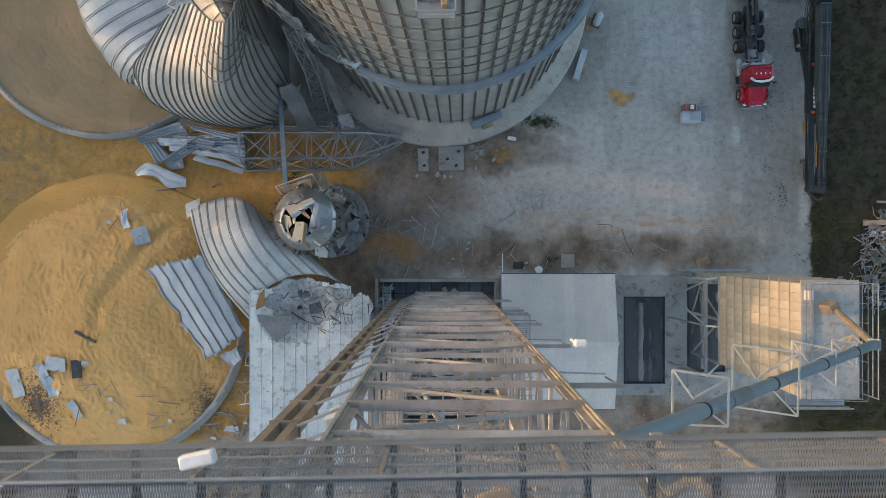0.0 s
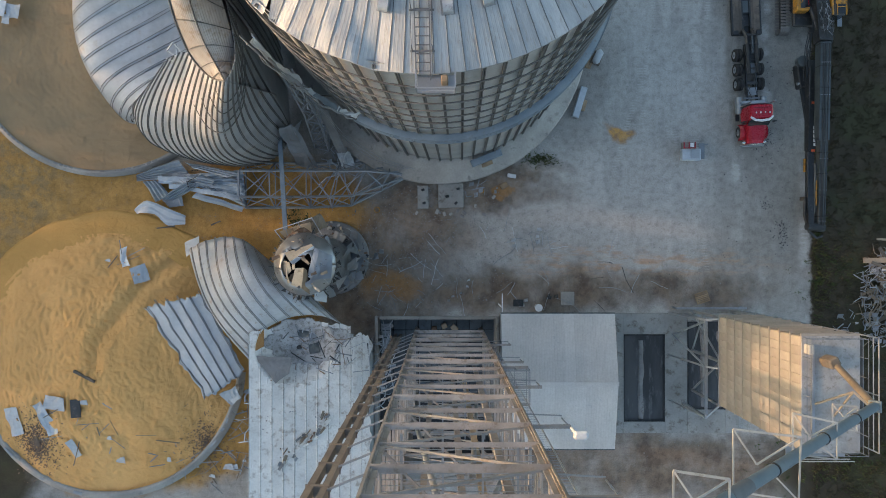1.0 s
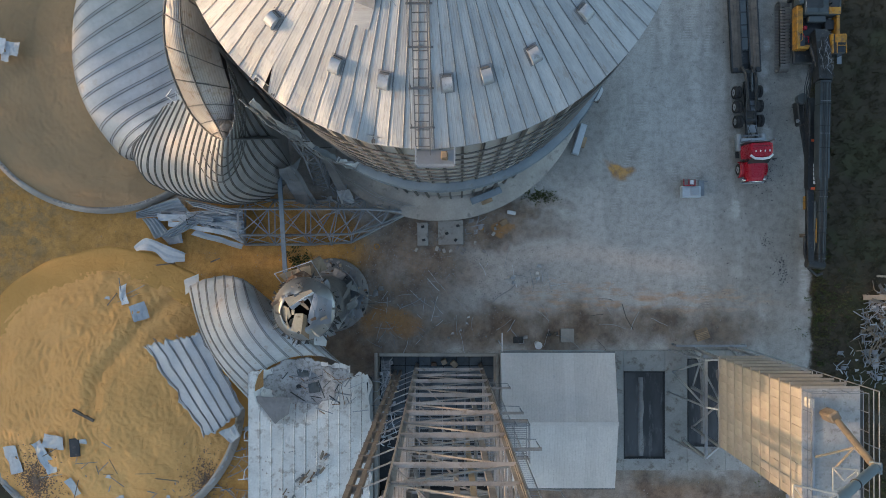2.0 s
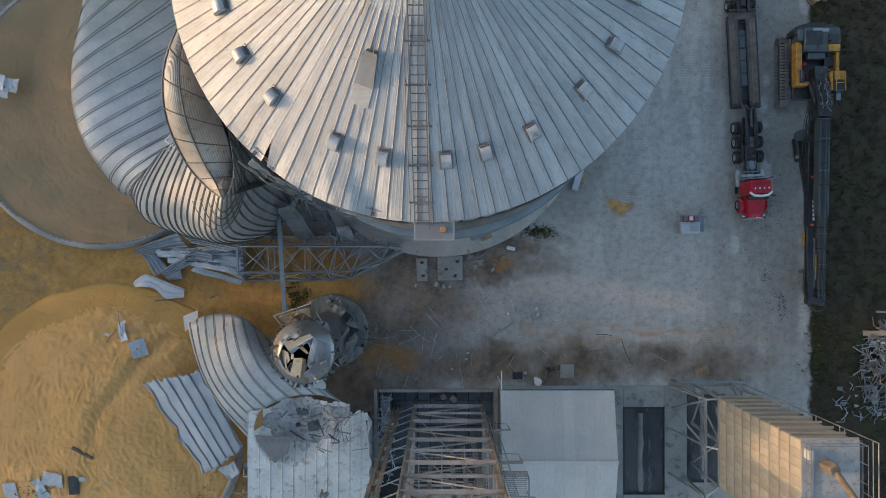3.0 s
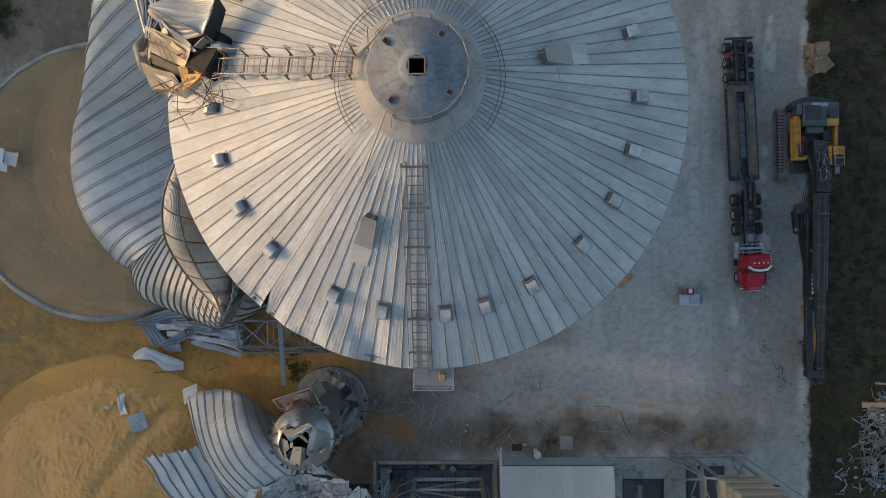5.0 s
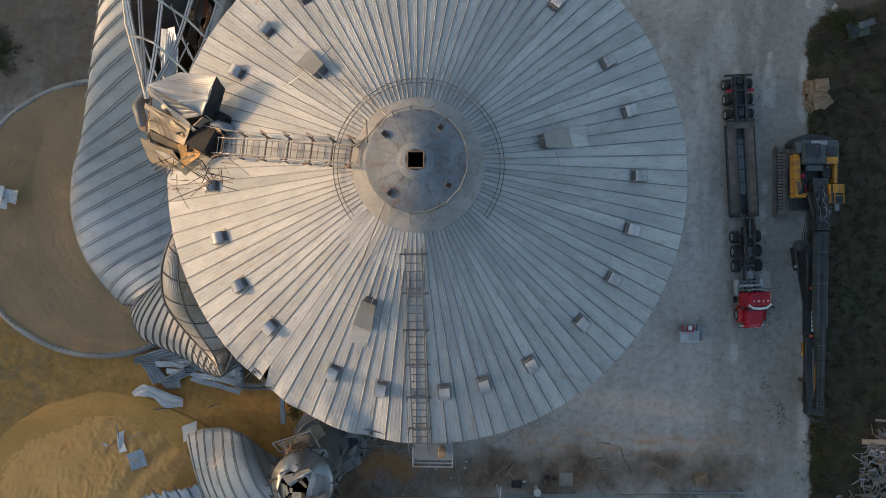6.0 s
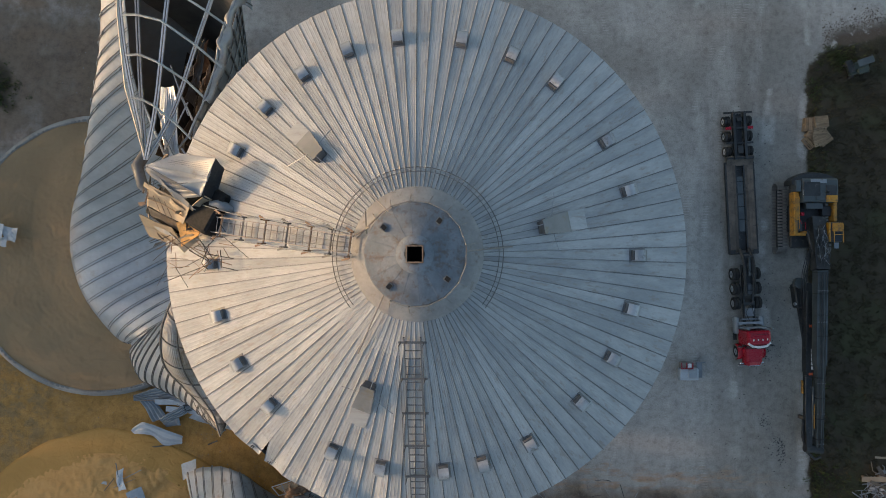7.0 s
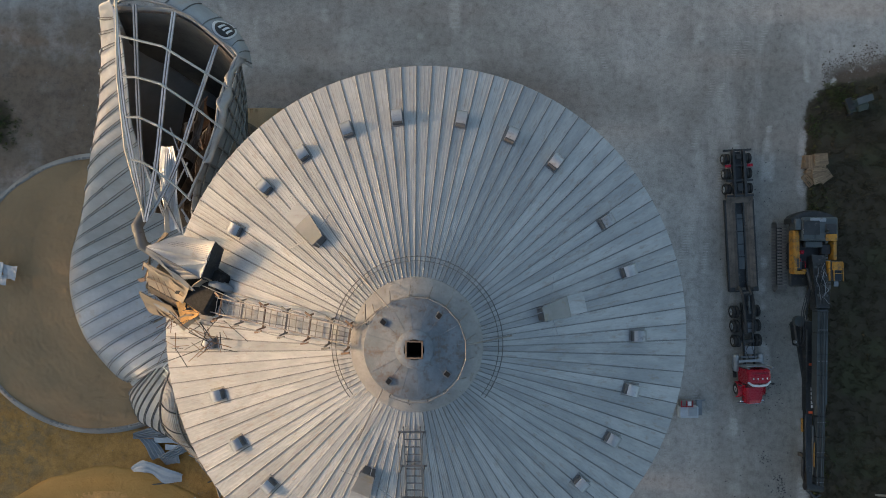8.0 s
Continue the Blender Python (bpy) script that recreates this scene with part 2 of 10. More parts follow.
def make_ground():
    m, n, l, bs = mat_new("yard_ground")
    v = coords(n, l, (1, 1, 1))
    warp = n.new("ShaderNodeTexNoise")
    warp.inputs["Scale"].default_value, warp.inputs["Detail"].default_value = 0.35, 5.0
    l.new(v, warp.inputs["Vector"])
    off = n.new("ShaderNodeVectorMath")
    off.operation = "MULTIPLY_ADD"
    l.new(warp.outputs["Color"], off.inputs[0])
    off.inputs[1].default_value = (4.5, 4.5, 0)
    l.new(v, off.inputs[2])
    sep = n.new("ShaderNodeSeparateXYZ")
    l.new(off.outputs[0], sep.inputs[0])
    x, y = sep.outputs[0], sep.outputs[1]  # warped by about 2.2 each

    def blob(cx, cy, rx, ry, soft=0.5):
        """1 inside an ellipse, fading out over soft of its radius."""
        dx = math_node(n, l, "DIVIDE", math_node(n, l, "SUBTRACT", x, cx + 2.2), rx)
        dy = math_node(n, l, "DIVIDE", math_node(n, l, "SUBTRACT", y, cy + 2.2), ry)
        d = math_node(n, l, "ADD", math_node(n, l, "MULTIPLY", dx, dx), math_node(n, l, "MULTIPLY", dy, dy))
        return maprange(n, l, d, 1 - soft, 1 + soft, 1.0, 0.0)

    def union(*masks):
        out = masks[0]
        for k in masks[1:]:
            out = math_node(n, l, "MAXIMUM", out, k)
        return out

    big = noise_tex(n, l, v, 0.09, 6.0, 0.6)
    mid = noise_tex(n, l, v, 0.5, 7.0, 0.65)
    fine = noise_tex(n, l, v, 9.0, 6.0, 0.7)
    col = mix(n, l, maprange(n, l, big, 0.36, 0.62), (0.30, 0.285, 0.26), (0.42, 0.405, 0.375))
    col = mix(n, l, maprange(n, l, mid, 0.45, 0.75, 0.0, 0.38), col, (0.22, 0.20, 0.176))
    col = mix(n, l, math_node(n, l, "MULTIPLY", union(blob(15, 8, 12, 5.5, 0.9), blob(6, 3.6, 9, 1.8, 0.9)), 0.5), col, (0.46, 0.445, 0.42))
    col = mix(n, l, math_node(n, l, "MULTIPLY", blob(30.5, 21, 5.5, 26, 0.8), 0.62), col, (0.20, 0.19, 0.17))
    # wheel polish: long pale streaks that run with the traffic
    streak = noise_tex(n, l, coords(n, l, (0.5, 0.07, 1)), 1.0, 5.0, 0.6)
    col = mix(n, l, maprange(n, l, streak, 0.54, 0.72, 0.0, 0.55), col, (0.43, 0.415, 0.39))
    # scuffed swirls and turning marks
    wv = n.new("ShaderNodeTexWave")
    wv.wave_type, wv.bands_direction = "BANDS", "X"
    wv.inputs["Scale"].default_value, wv.inputs["Distortion"].default_value, wv.inputs["Detail"].default_value, wv.inputs["Detail Scale"].default_value = 0.10, 3.2, 2.0, 0.35
    l.new(v, wv.inputs["Vector"])
    scuff = math_node(n, l, "MULTIPLY", wv.outputs["Fac"], maprange(n, l, noise_tex(n, l, v, 0.16, 3.0), 0.45, 0.62))
    col = mix(n, l, maprange(n, l, scuff, 0.55, 0.98, 0.0, 0.5), col, (0.50, 0.485, 0.455))
    # tread marks across the wheel lines
    tr = n.new("ShaderNodeTexWave")
    tr.wave_type, tr.bands_direction = "BANDS", "Y"
    tr.inputs["Scale"].default_value, tr.inputs["Distortion"].default_value, tr.inputs["Detail"].default_value = 0.75, 2.0, 2.0
    l.new(v, tr.inputs["Vector"])
    tread = math_node(n, l, "MULTIPLY", maprange(n, l, tr.outputs["Fac"], 0.6, 0.9), maprange(n, l, math_node(n, l, "MULTIPLY", scuff, noise_tex(n, l, v, 0.3, 3.0)), 0.42, 0.55))
    col = mix(n, l, math_node(n, l, "MULTIPLY", tread, 0.35), col, (0.5, 0.495, 0.48))
    # cleat marks of tracked machines, along gently bent lines
    sv = n.new("ShaderNodeSeparateXYZ")
    l.new(v, sv.inputs[0])
    cl = n.new("ShaderNodeTexWave")
    cl.wave_type, cl.bands_direction = "BANDS", "Y"
    cl.inputs["Scale"].default_value, cl.inputs["Distortion"].default_value = 1.3, 0.6
    l.new(v, cl.inputs["Vector"])
    bands = []
    for x0, s1, s2 in ((22.3, -0.16, 0.006), (24.4, -0.16, 0.006), (18.6, 0.05, -0.004), (20.6, 0.05, -0.004), (12.5, 0.3, 0.0), (14.6, 0.3, 0.0)):
        bend = math_node(n, l, "ADD", math_node(n, l, "MULTIPLY", sv.outputs[1], s1), math_node(n, l, "MULTIPLY", math_node(n, l, "MULTIPLY", sv.outputs[1], sv.outputs[1]), s2))
        d = math_node(n, l, "ABSOLUTE", math_node(n, l, "SUBTRACT", sv.outputs[0], math_node(n, l, "ADD", bend, x0)))
        bands.append(maprange(n, l, d, 0.12, 0.36, 1.0, 0.0))
    lanes = []
    for x0, s1, s2 in ((23.4, -0.16, 0.006), (19.6, 0.05, -0.004), (13.5, 0.3, 0.0), (28.6, -0.12, 0.0018), (8.0, 0.42, 0.0)):
        bend = math_node(n, l, "ADD", math_node(n, l, "MULTIPLY", y, s1), math_node(n, l, "MULTIPLY", math_node(n, l, "MULTIPLY", y, y), s2))
        d = math_node(n, l, "ABSOLUTE", math_node(n, l, "SUBTRACT", x, math_node(n, l, "ADD", bend, x0 + 2.2)))
        lanes.append(maprange(n, l, d, 0.2, 1.9, 1.0, 0.0))
    lane = math_node(n, l, "MULTIPLY", union(*lanes), maprange(n, l, noise_tex(n, l, coords(n, l, (0.7, 0.1, 1)), 1.1, 5.0, 0.6), 0.36, 0.66))
    col = mix(n, l, math_node(n, l, "MULTIPLY", lane, 0.55), col, (0.47, 0.455, 0.425))
    marks = math_node(n, l, "MULTIPLY", math_node(n, l, "MULTIPLY", union(*bands), maprange(n, l, cl.outputs["Fac"], 0.5, 0.8)), maprange(n, l, noise_tex(n, l, v, 0.21, 3.0), 0.48, 0.6))
    col = mix(n, l, math_node(n, l, "MULTIPLY", marks, 0.4), col, (0.52, 0.505, 0.475))
    # dark, oily earth
    earth = union(blob(-5, 5.2, 7.5, 4.6, 0.9), blob(2, 8.8, 9, 1.7, 0.8), blob(8, -0.4, 14, 1.9, 0.9), blob(21, -0.4, 8, 1.7, 0.9), blob(-6, -1, 6, 4, 0.8), blob(5, 10.8, 6, 1.2, 0.7), blob(-34, 39.8, 14, 5, 0.8), blob(24, -16.5, 12, 3.0, 0.7), blob(13, -15.2, 9, 3.2, 0.7), blob(-5.5, -1.2, 3.0, 1.6, 0.6), blob(-3.5, 6.0, 4.0, 2.0, 0.8))
    col = mix(n, l, math_node(n, l, "MULTIPLY", earth, maprange(n, l, noise_tex(n, l, v, 0.28, 6.0, 0.62), 0.3, 0.6, 0.45, 0.92)), col, mix(n, l, maprange(n, l, mid, 0.35, 0.65), (0.092, 0.061, 0.039), (0.215, 0.152, 0.102)))
    col = mix(n, l, math_node(n, l, "MULTIPLY", blob(-8, 40, 26, 3.5, 0.9), 0.6), col, (0.15, 0.126, 0.105))
    col = mix(n, l, math_node(n, l, "MULTIPLY", union(blob(-37, 43.5, 12, 5.5, 0.7), blob(-30.5, 37.5, 5, 6, 0.7), blob(-38.5, 36.5, 8, 4.5, 0.7)), maprange(n, l, noise_tex(n, l, v, 0.33, 6.0, 0.62), 0.36, 0.58, 0.25, 0.9)), col, (0.185, 0.14, 0.098))
    # trampled maize
    maize = union(blob(-28, -4, 17, 15, 0.15), blob(-17, 6.5, 10, 6.0, 0.35), blob(-38, 8, 12, 9, 0.3), blob(-31, 22.7, 11.5, 11.5, 0.1))
    mcol = mix(n, l, maprange(n, l, mid, 0.35, 0.65), (0.49, 0.272, 0.078), (0.36, 0.198, 0.054))
    # weathered, greyed patches and small clods in the trampled maize
    mottle = noise_tex(n, l, v, 0.75, 7.0, 0.68)
    mcol = mix(n, l, maprange(n, l, mottle, 0.5, 0.68, 0.0, 0.55), mcol, (0.30, 0.19, 0.085))
    worn_out = math_node(n, l, "MULTIPLY", union(blob(-39.5, 10.0, 5.0, 6.5, 0.9), blob(-36.0, 15.5, 5.0, 2.2, 0.9)), maprange(n, l, mottle, 0.42, 0.58, 0.05, 0.7))
    mcol = mix(n, l, worn_out, mcol, (0.24, 0.172, 0.085))
    col = mix(n, l, maize, col, mcol)
    grit_c = noise_tex(n, l, v, 1.3, 7.0, 0.7)
    old = union(blob(-4.5, 0.3, 2.5, 1.3, 0.9), blob(16.3, 14.2, 1.0, 0.9, 0.9), blob(5.6, 8.6, 0.5, 0.6, 0.9))
    col = mix(n, l, math_node(n, l, "MULTIPLY", old, 0.8), col, (0.34, 0.175, 0.062))
    col = mix(n, l, math_node(n, l, "MULTIPLY", blob(16.3, 14.2, 0.9, 0.7, 0.6), maprange(n, l, grit_c, 0.4, 0.55)), col, (0.58, 0.32, 0.10))
    col = mix(n, l, math_node(n, l, "MULTIPLY", math_node(n, l, "MULTIPLY", blob(18, 2.3, 11, 1.3, 0.9), maprange(n, l, noise_tex(n, l, coords(n, l, (0.5, 1.6, 1)), 0.9, 6.0, 0.65), 0.42, 0.66)), 0.75), col, (0.44, 0.27, 0.16))
    grit = noise_tex(n, l, v, 1.7, 8.0, 0.72)
    col = mix(n, l, 0.55, col, ramp(n, l, grit, ((0.32, (0.5, 0.48, 0.46)), (0.5, (1.0, 1.0, 1.0)), (0.7, (1.28, 1.28, 1.28)))), "MULTIPLY")
    # rough grass
    ex = math_node(n, l, "MAXIMUM", math_node(n, l, "SUBTRACT", 36.3, sv.outputs[0]), 0.0)
    ey = math_node(n, l, "MAXIMUM", math_node(n, l, "SUBTRACT", sv.outputs[1], math_node(n, l, "ADD", math_node(n, l, "MULTIPLY", sv.outputs[0], 0.2), 31.9)), 0.0)
    edge = math_node(n, l, "SQRT", math_node(n, l, "ADD", math_node(n, l, "MULTIPLY", ex, ex), math_node(n, l, "MULTIPLY", ey, ey)))
    edge = math_node(n, l, "ADD", edge, math_node(n, l, "MULTIPLY", math_node(n, l, "SUBTRACT", noise_tex(n, l, v, 0.8, 5.0, 0.65), 0.5), 1.7))
    # bare brown soil along the north end of the grass
    soil = math_node(n, l, "MULTIPLY", math_node(n, l, "MULTIPLY", maprange(n, l, sv.outputs[0], 34.8, 36.6), maprange(n, l, ey, 5.0, 3.4)), maprange(n, l, noise_tex(n, l, v, 0.9, 6.0, 0.65), 0.38, 0.48))
    col = mix(n, l, soil, col, (0.105, 0.08, 0.058))
    grass = maprange(n, l, edge, 2.45, 2.95, 1.0, 0.0)
    grass = union(grass, blob(40, -17, 10, 8, 0.5), blob(-41, -18, 4, 5, 0.5), blob(-41.5, 38, 2.6, 2.4, 0.6))
    gcol = mix(n, l, maprange(n, l, mid, 0.35, 0.65), (0.042, 0.033, 0.019), (0.064, 0.050, 0.029))
    gcol = mix(n, l, maprange(n, l, noise_tex(n, l, v, 0.22, 4.0), 0.46, 0.64, 0, 0.65), gcol, (0.050, 0.055, 0.020))
    col = mix(n, l, grass, col, gcol)
    col = mix(n, l, 0.55, col, ramp(n, l, fine, ((0.28, (0.55, 0.54, 0.53)), (0.72, (1.2, 1.2, 1.2)))), "MULTIPLY")
    l.new(col, bs.inputs["Base Color"])
    bs.inputs["Roughness"].default_value = 0.93
    bump(n, l, bs, math_node(n, l, "ADD", math_node(n, l, "MULTIPLY", mid, 0.6), math_node(n, l, "MULTIPLY", fine, 0.25)), 0.6, 0.12)
    return m


ground_mat = make_ground()

# ---- mesh building ----


class B:
    """Gathers vertices and faces for one mesh."""

    def __init__(self):
        self.v, self.f, self.sm = [], [], []

    def add(self, verts, faces, smooth=False):
        k = len(self.v)
        self.v += [tuple(p) for p in verts]
        self.f += [tuple(i + k for i in f) for f in faces]
        self.sm += [smooth] * len(faces)
        return self

    def box(self, c, s, m=None, bevel=0.0):
        """A box of size s at c, turned by m; bevel cuts its long edges."""
        x, y, z = (a / 2 for a in s)
        e = min(bevel, x * 0.6, y * 0.6)
        if e > 0:
            ring = [(-x + e, -y), (x - e, -y), (x, -y + e), (x, y - e), (x - e, y), (-x + e, y), (-x, y - e), (-x, -y + e)]
        else:
            ring = [(-x, -y), (x, -y), (x, y), (-x, y)]
        k = len(ring)
        if e > 0:
            inner = [(a * (1 - e / x), b * (1 - e / y)) for a, b in ring]
            lay = [(inner, -z), (ring, -z + e), (ring, z - e), (inner, z)]
        else:
            lay = [(ring, -z), (ring, z)]
        vs = [Vector((a, b, h)) for r, h in lay for a, b in r]
        fs = [tuple(range(k - 1, -1, -1)), tuple((len(lay) - 1) * k + i for i in range(k))]
        for j in range(len(lay) - 1):
            fs += [(j * k + i, j * k + (i + 1) % k, (j + 1) * k + (i + 1) % k, (j + 1) * k + i) for i in range(k)]
        c = Vector(c)
        return self.add([(m @ p if m else p) + c for p in vs], fs)

    def beam(self, p, q, w, h=None, up=(0, 0, 1)):
        """A bar of section w x h from p to q; h lies along up."""
        p, q, h = Vector(p), Vector(q), h or w
        d = q - p
        if d.length < 1e-6:
            return self
        d.normalize()
        u = Vector(up)
        if abs(d.dot(u)) > 0.98:
            u = Vector((0, 1, 0)) if abs(d.y) < 0.9 else Vector((1, 0, 0))
        s = d.cross(u).normalized()
        u = s.cross(d).normalized()
        o = [s * a * w / 2 + u * b * h / 2 for a, b in ((-1, -1), (1, -1), (1, 1), (-1, 1))]
        return self.add([p + k for k in o] + [q + k for k in o], [(3, 2, 1, 0), (4, 5, 6, 7), (0, 1, 5, 4), (1, 2, 6, 5), (2, 3, 7, 6), (3, 0, 4, 7)])

    def path(self, pts, r, n=6, closed=False, smooth=True):
        """A round bar along points; r may be one radius or one for each point."""
        pts = [Vector(p) for p in pts]
        rs = r if isinstance(r, (list, tuple)) else [r] * len(pts)
        last, k, vs = None, len(pts), []
        for i, p in enumerate(pts):
            a = pts[(i - 1) % k] if closed or i else p
            b = pts[(i + 1) % k] if closed or i < k - 1 else p
            d = (b - a).normalized()
            if last is None:
                last = d.cross(Vector((0, 0, 1)) if abs(d.z) < 0.9 else Vector((1, 0, 0))).normalized()
            s = (last - d * last.dot(d)).normalized()
            last, u = s, d.cross(s)
            vs += [p + (s * math.cos(t) + u * math.sin(t)) * rs[i] for t in (2 * math.pi * j / n for j in range(n))]
        fs = [(i * n + j, i * n + (j + 1) % n, (i + 1) % k * n + (j + 1) % n, (i + 1) % k * n + j) for i in range(k if closed else k - 1) for j in range(n)]
        self.add(vs, fs, smooth)
        if not closed:
            self.add([vs[j] for j in range(n)] + [vs[(k - 1) * n + j] for j in range(n)], [tuple(range(n - 1, -1, -1)), tuple(range(n, 2 * n))])
        return self

    def tube(self, p, q, r, n=10, r2=None):
        return self.path([p, q], [r, r if r2 is None else r2], n)

    def lathe(self, prof, n=48, c=(0, 0, 0), a0=0.0, a1=2 * math.pi, smooth=True):
        """Turns a profile of (radius, height) round the upright axis through c; a closed profile gives thickness."""
        full = abs(a1 - a0 - 2 * math.pi) < 1e-6
        k, m = len(prof), n if full else n + 1
        vs = [(c[0] + r * math.cos(a0 + (a1 - a0) * i / n), c[1] + r * math.sin(a0 + (a1 - a0) * i / n), c[2] + z) for i in range(m) for r, z in prof]
        fs = [(i * k + j, (i + 1) % m * k + j, (i + 1) % m * k + j + 1, i * k + j + 1) for i in range(n) for j in range(k - 1)]
        return self.add(vs, fs, smooth)

    def sheet(self, fn, nu, nv, thick=0.02, smooth=True):
        """A surface fn(u, v), u and v from 0 to 1, with thickness."""
        g = [[Vector(fn(i / nu, j / nv)) for j in range(nv + 1)] for i in range(nu + 1)]
        top, bot = [], []
        for i in range(nu + 1):
            for j in range(nv + 1):
                du = g[min(i + 1, nu)][j] - g[max(i - 1, 0)][j]
                dv = g[i][min(j + 1, nv)] - g[i][max(j - 1, 0)]
                nn = du.cross(dv)
                nn = nn.normalized() if nn.length > 1e-9 else Vector((0, 0, 1))
                top.append(g[i][j] + nn * thick / 2)
                bot.append(g[i][j] - nn * thick / 2)
        w, k = nv + 1, len(top)
        fs = []
        for i in range(nu):
            for j in range(nv):
                a, b, c, d = i * w + j, (i + 1) * w + j, (i + 1) * w + j + 1, i * w + j + 1
                fs += [(a, b, c, d), (k + d, k + c, k + b, k + a)]
        rim = [(i * w, (i + 1) * w) for i in range(nu)] + [(nu * w + j, nu * w + j + 1) for j in range(nv)]
        rim += [((i + 1) * w + nv, i * w + nv) for i in range(nu)] + [(j + 1, j) for j in range(nv)]
        fs += [(b, a, k + a, k + b) for a, b in rim]
        return self.add(top + bot, fs, smooth)

    def mesh(self, name):
        me = bpy.data.meshes.new(name)
        me.from_pydata(self.v, [], self.f)
        me.polygons.foreach_set("use_smooth", self.sm)
        me.update()
        return me


def thing(name, label, category, at=(0, 0, 0), group="", kind=""):
    ob = new(name)
    ob.location = at
    ob.empty_display_size = 0.3
    return tagged(ob, label, category, group, kind)


def part(name, b, material, parent, label="", kind=""):
    """Links a gathered mesh (in world places, or in its thing's own frame while that stands at the origin) under a parent."""
    me = b.mesh(name) if isinstance(b, B) else b
    if not me.materials:
        me.materials.append(material)
    ob = new(name, me)
    ob.parent = parent
    ob.matrix_parent_inverse = parent.matrix_basis.inverted()
    return tagged(ob, label, kind=kind)


def single(name, b, material, label, category, group="", kind=""):
    """A thing that is one mesh."""
    me = b.mesh(name) if isinstance(b, B) else b
    if not me.materials:
        me.materials.append(material)
    return tagged(new(name, me), label, category, group, kind)


def spline(pts, t):
    """Catmull-Rom through points, t from 0 to 1."""
    pts = [Vector(p) for p in pts]
    k = len(pts) - 1
    x = min(max(t, 0), 1) * k
    i = min(int(x), k - 1)
    f = x - i
    a, b, c, d = pts[max(i - 1, 0)], pts[i], pts[i + 1], pts[min(i + 2, k)]
    return 0.5 * (2 * b + (c - a) * f + (2 * a - 5 * b + 4 * c - d) * f * f + (3 * b - 3 * c + d - a) * f ** 3)


def rnd(a, b):
    return random.uniform(a, b)

# ---- ground ----
gb = B()
gx, gy = (-1500, -6.0, 5.05, 1500), (-1500, -16.2, -2.9, 1500)
gb.add([(x, y, 0) for y in gy for x in gx], [(j * 4 + i, j * 4 + i + 1, j * 4 + i + 5, j * 4 + i + 4) for j in range(3) for i in range(3) if (i, j) != (1, 1)])
single("ground", gb, ground_mat, "grey gravel yard with dark earth, spilled maize and rough grass", "ground", kind="structure")

# ---- the standing grain bin ----
CX, CY, RAD, EAVE, APEX = -0.77, 22.64, 11.50, 32.4, 38.35
SLOPE = (APEX - EAVE) / RAD


def roof_z(r):
    return EAVE + (RAD - r) * SLOPE


def crumple(b, pts, amp, nu=10, nv=10, thick=0.03, seed=0):
    """A creased sheet over four corners."""
    a, c, d, e = (Vector(p) for p in pts)

    def fn(u, v):
        p = a * (1 - u) * (1 - v) + c * u * (1 - v) + d * u * v + e * (1 - u) * v
        n = noise.noise_vector(p * 0.9 + Vector((seed, 0, 0)))
        f = abs(noise.noise(p * 1.7 + Vector((0, seed, 0)))) - 0.3
        return p + n * amp + Vector((0, 0, f * amp))
    return b.sheet(fn, nu, nv, thick, False)


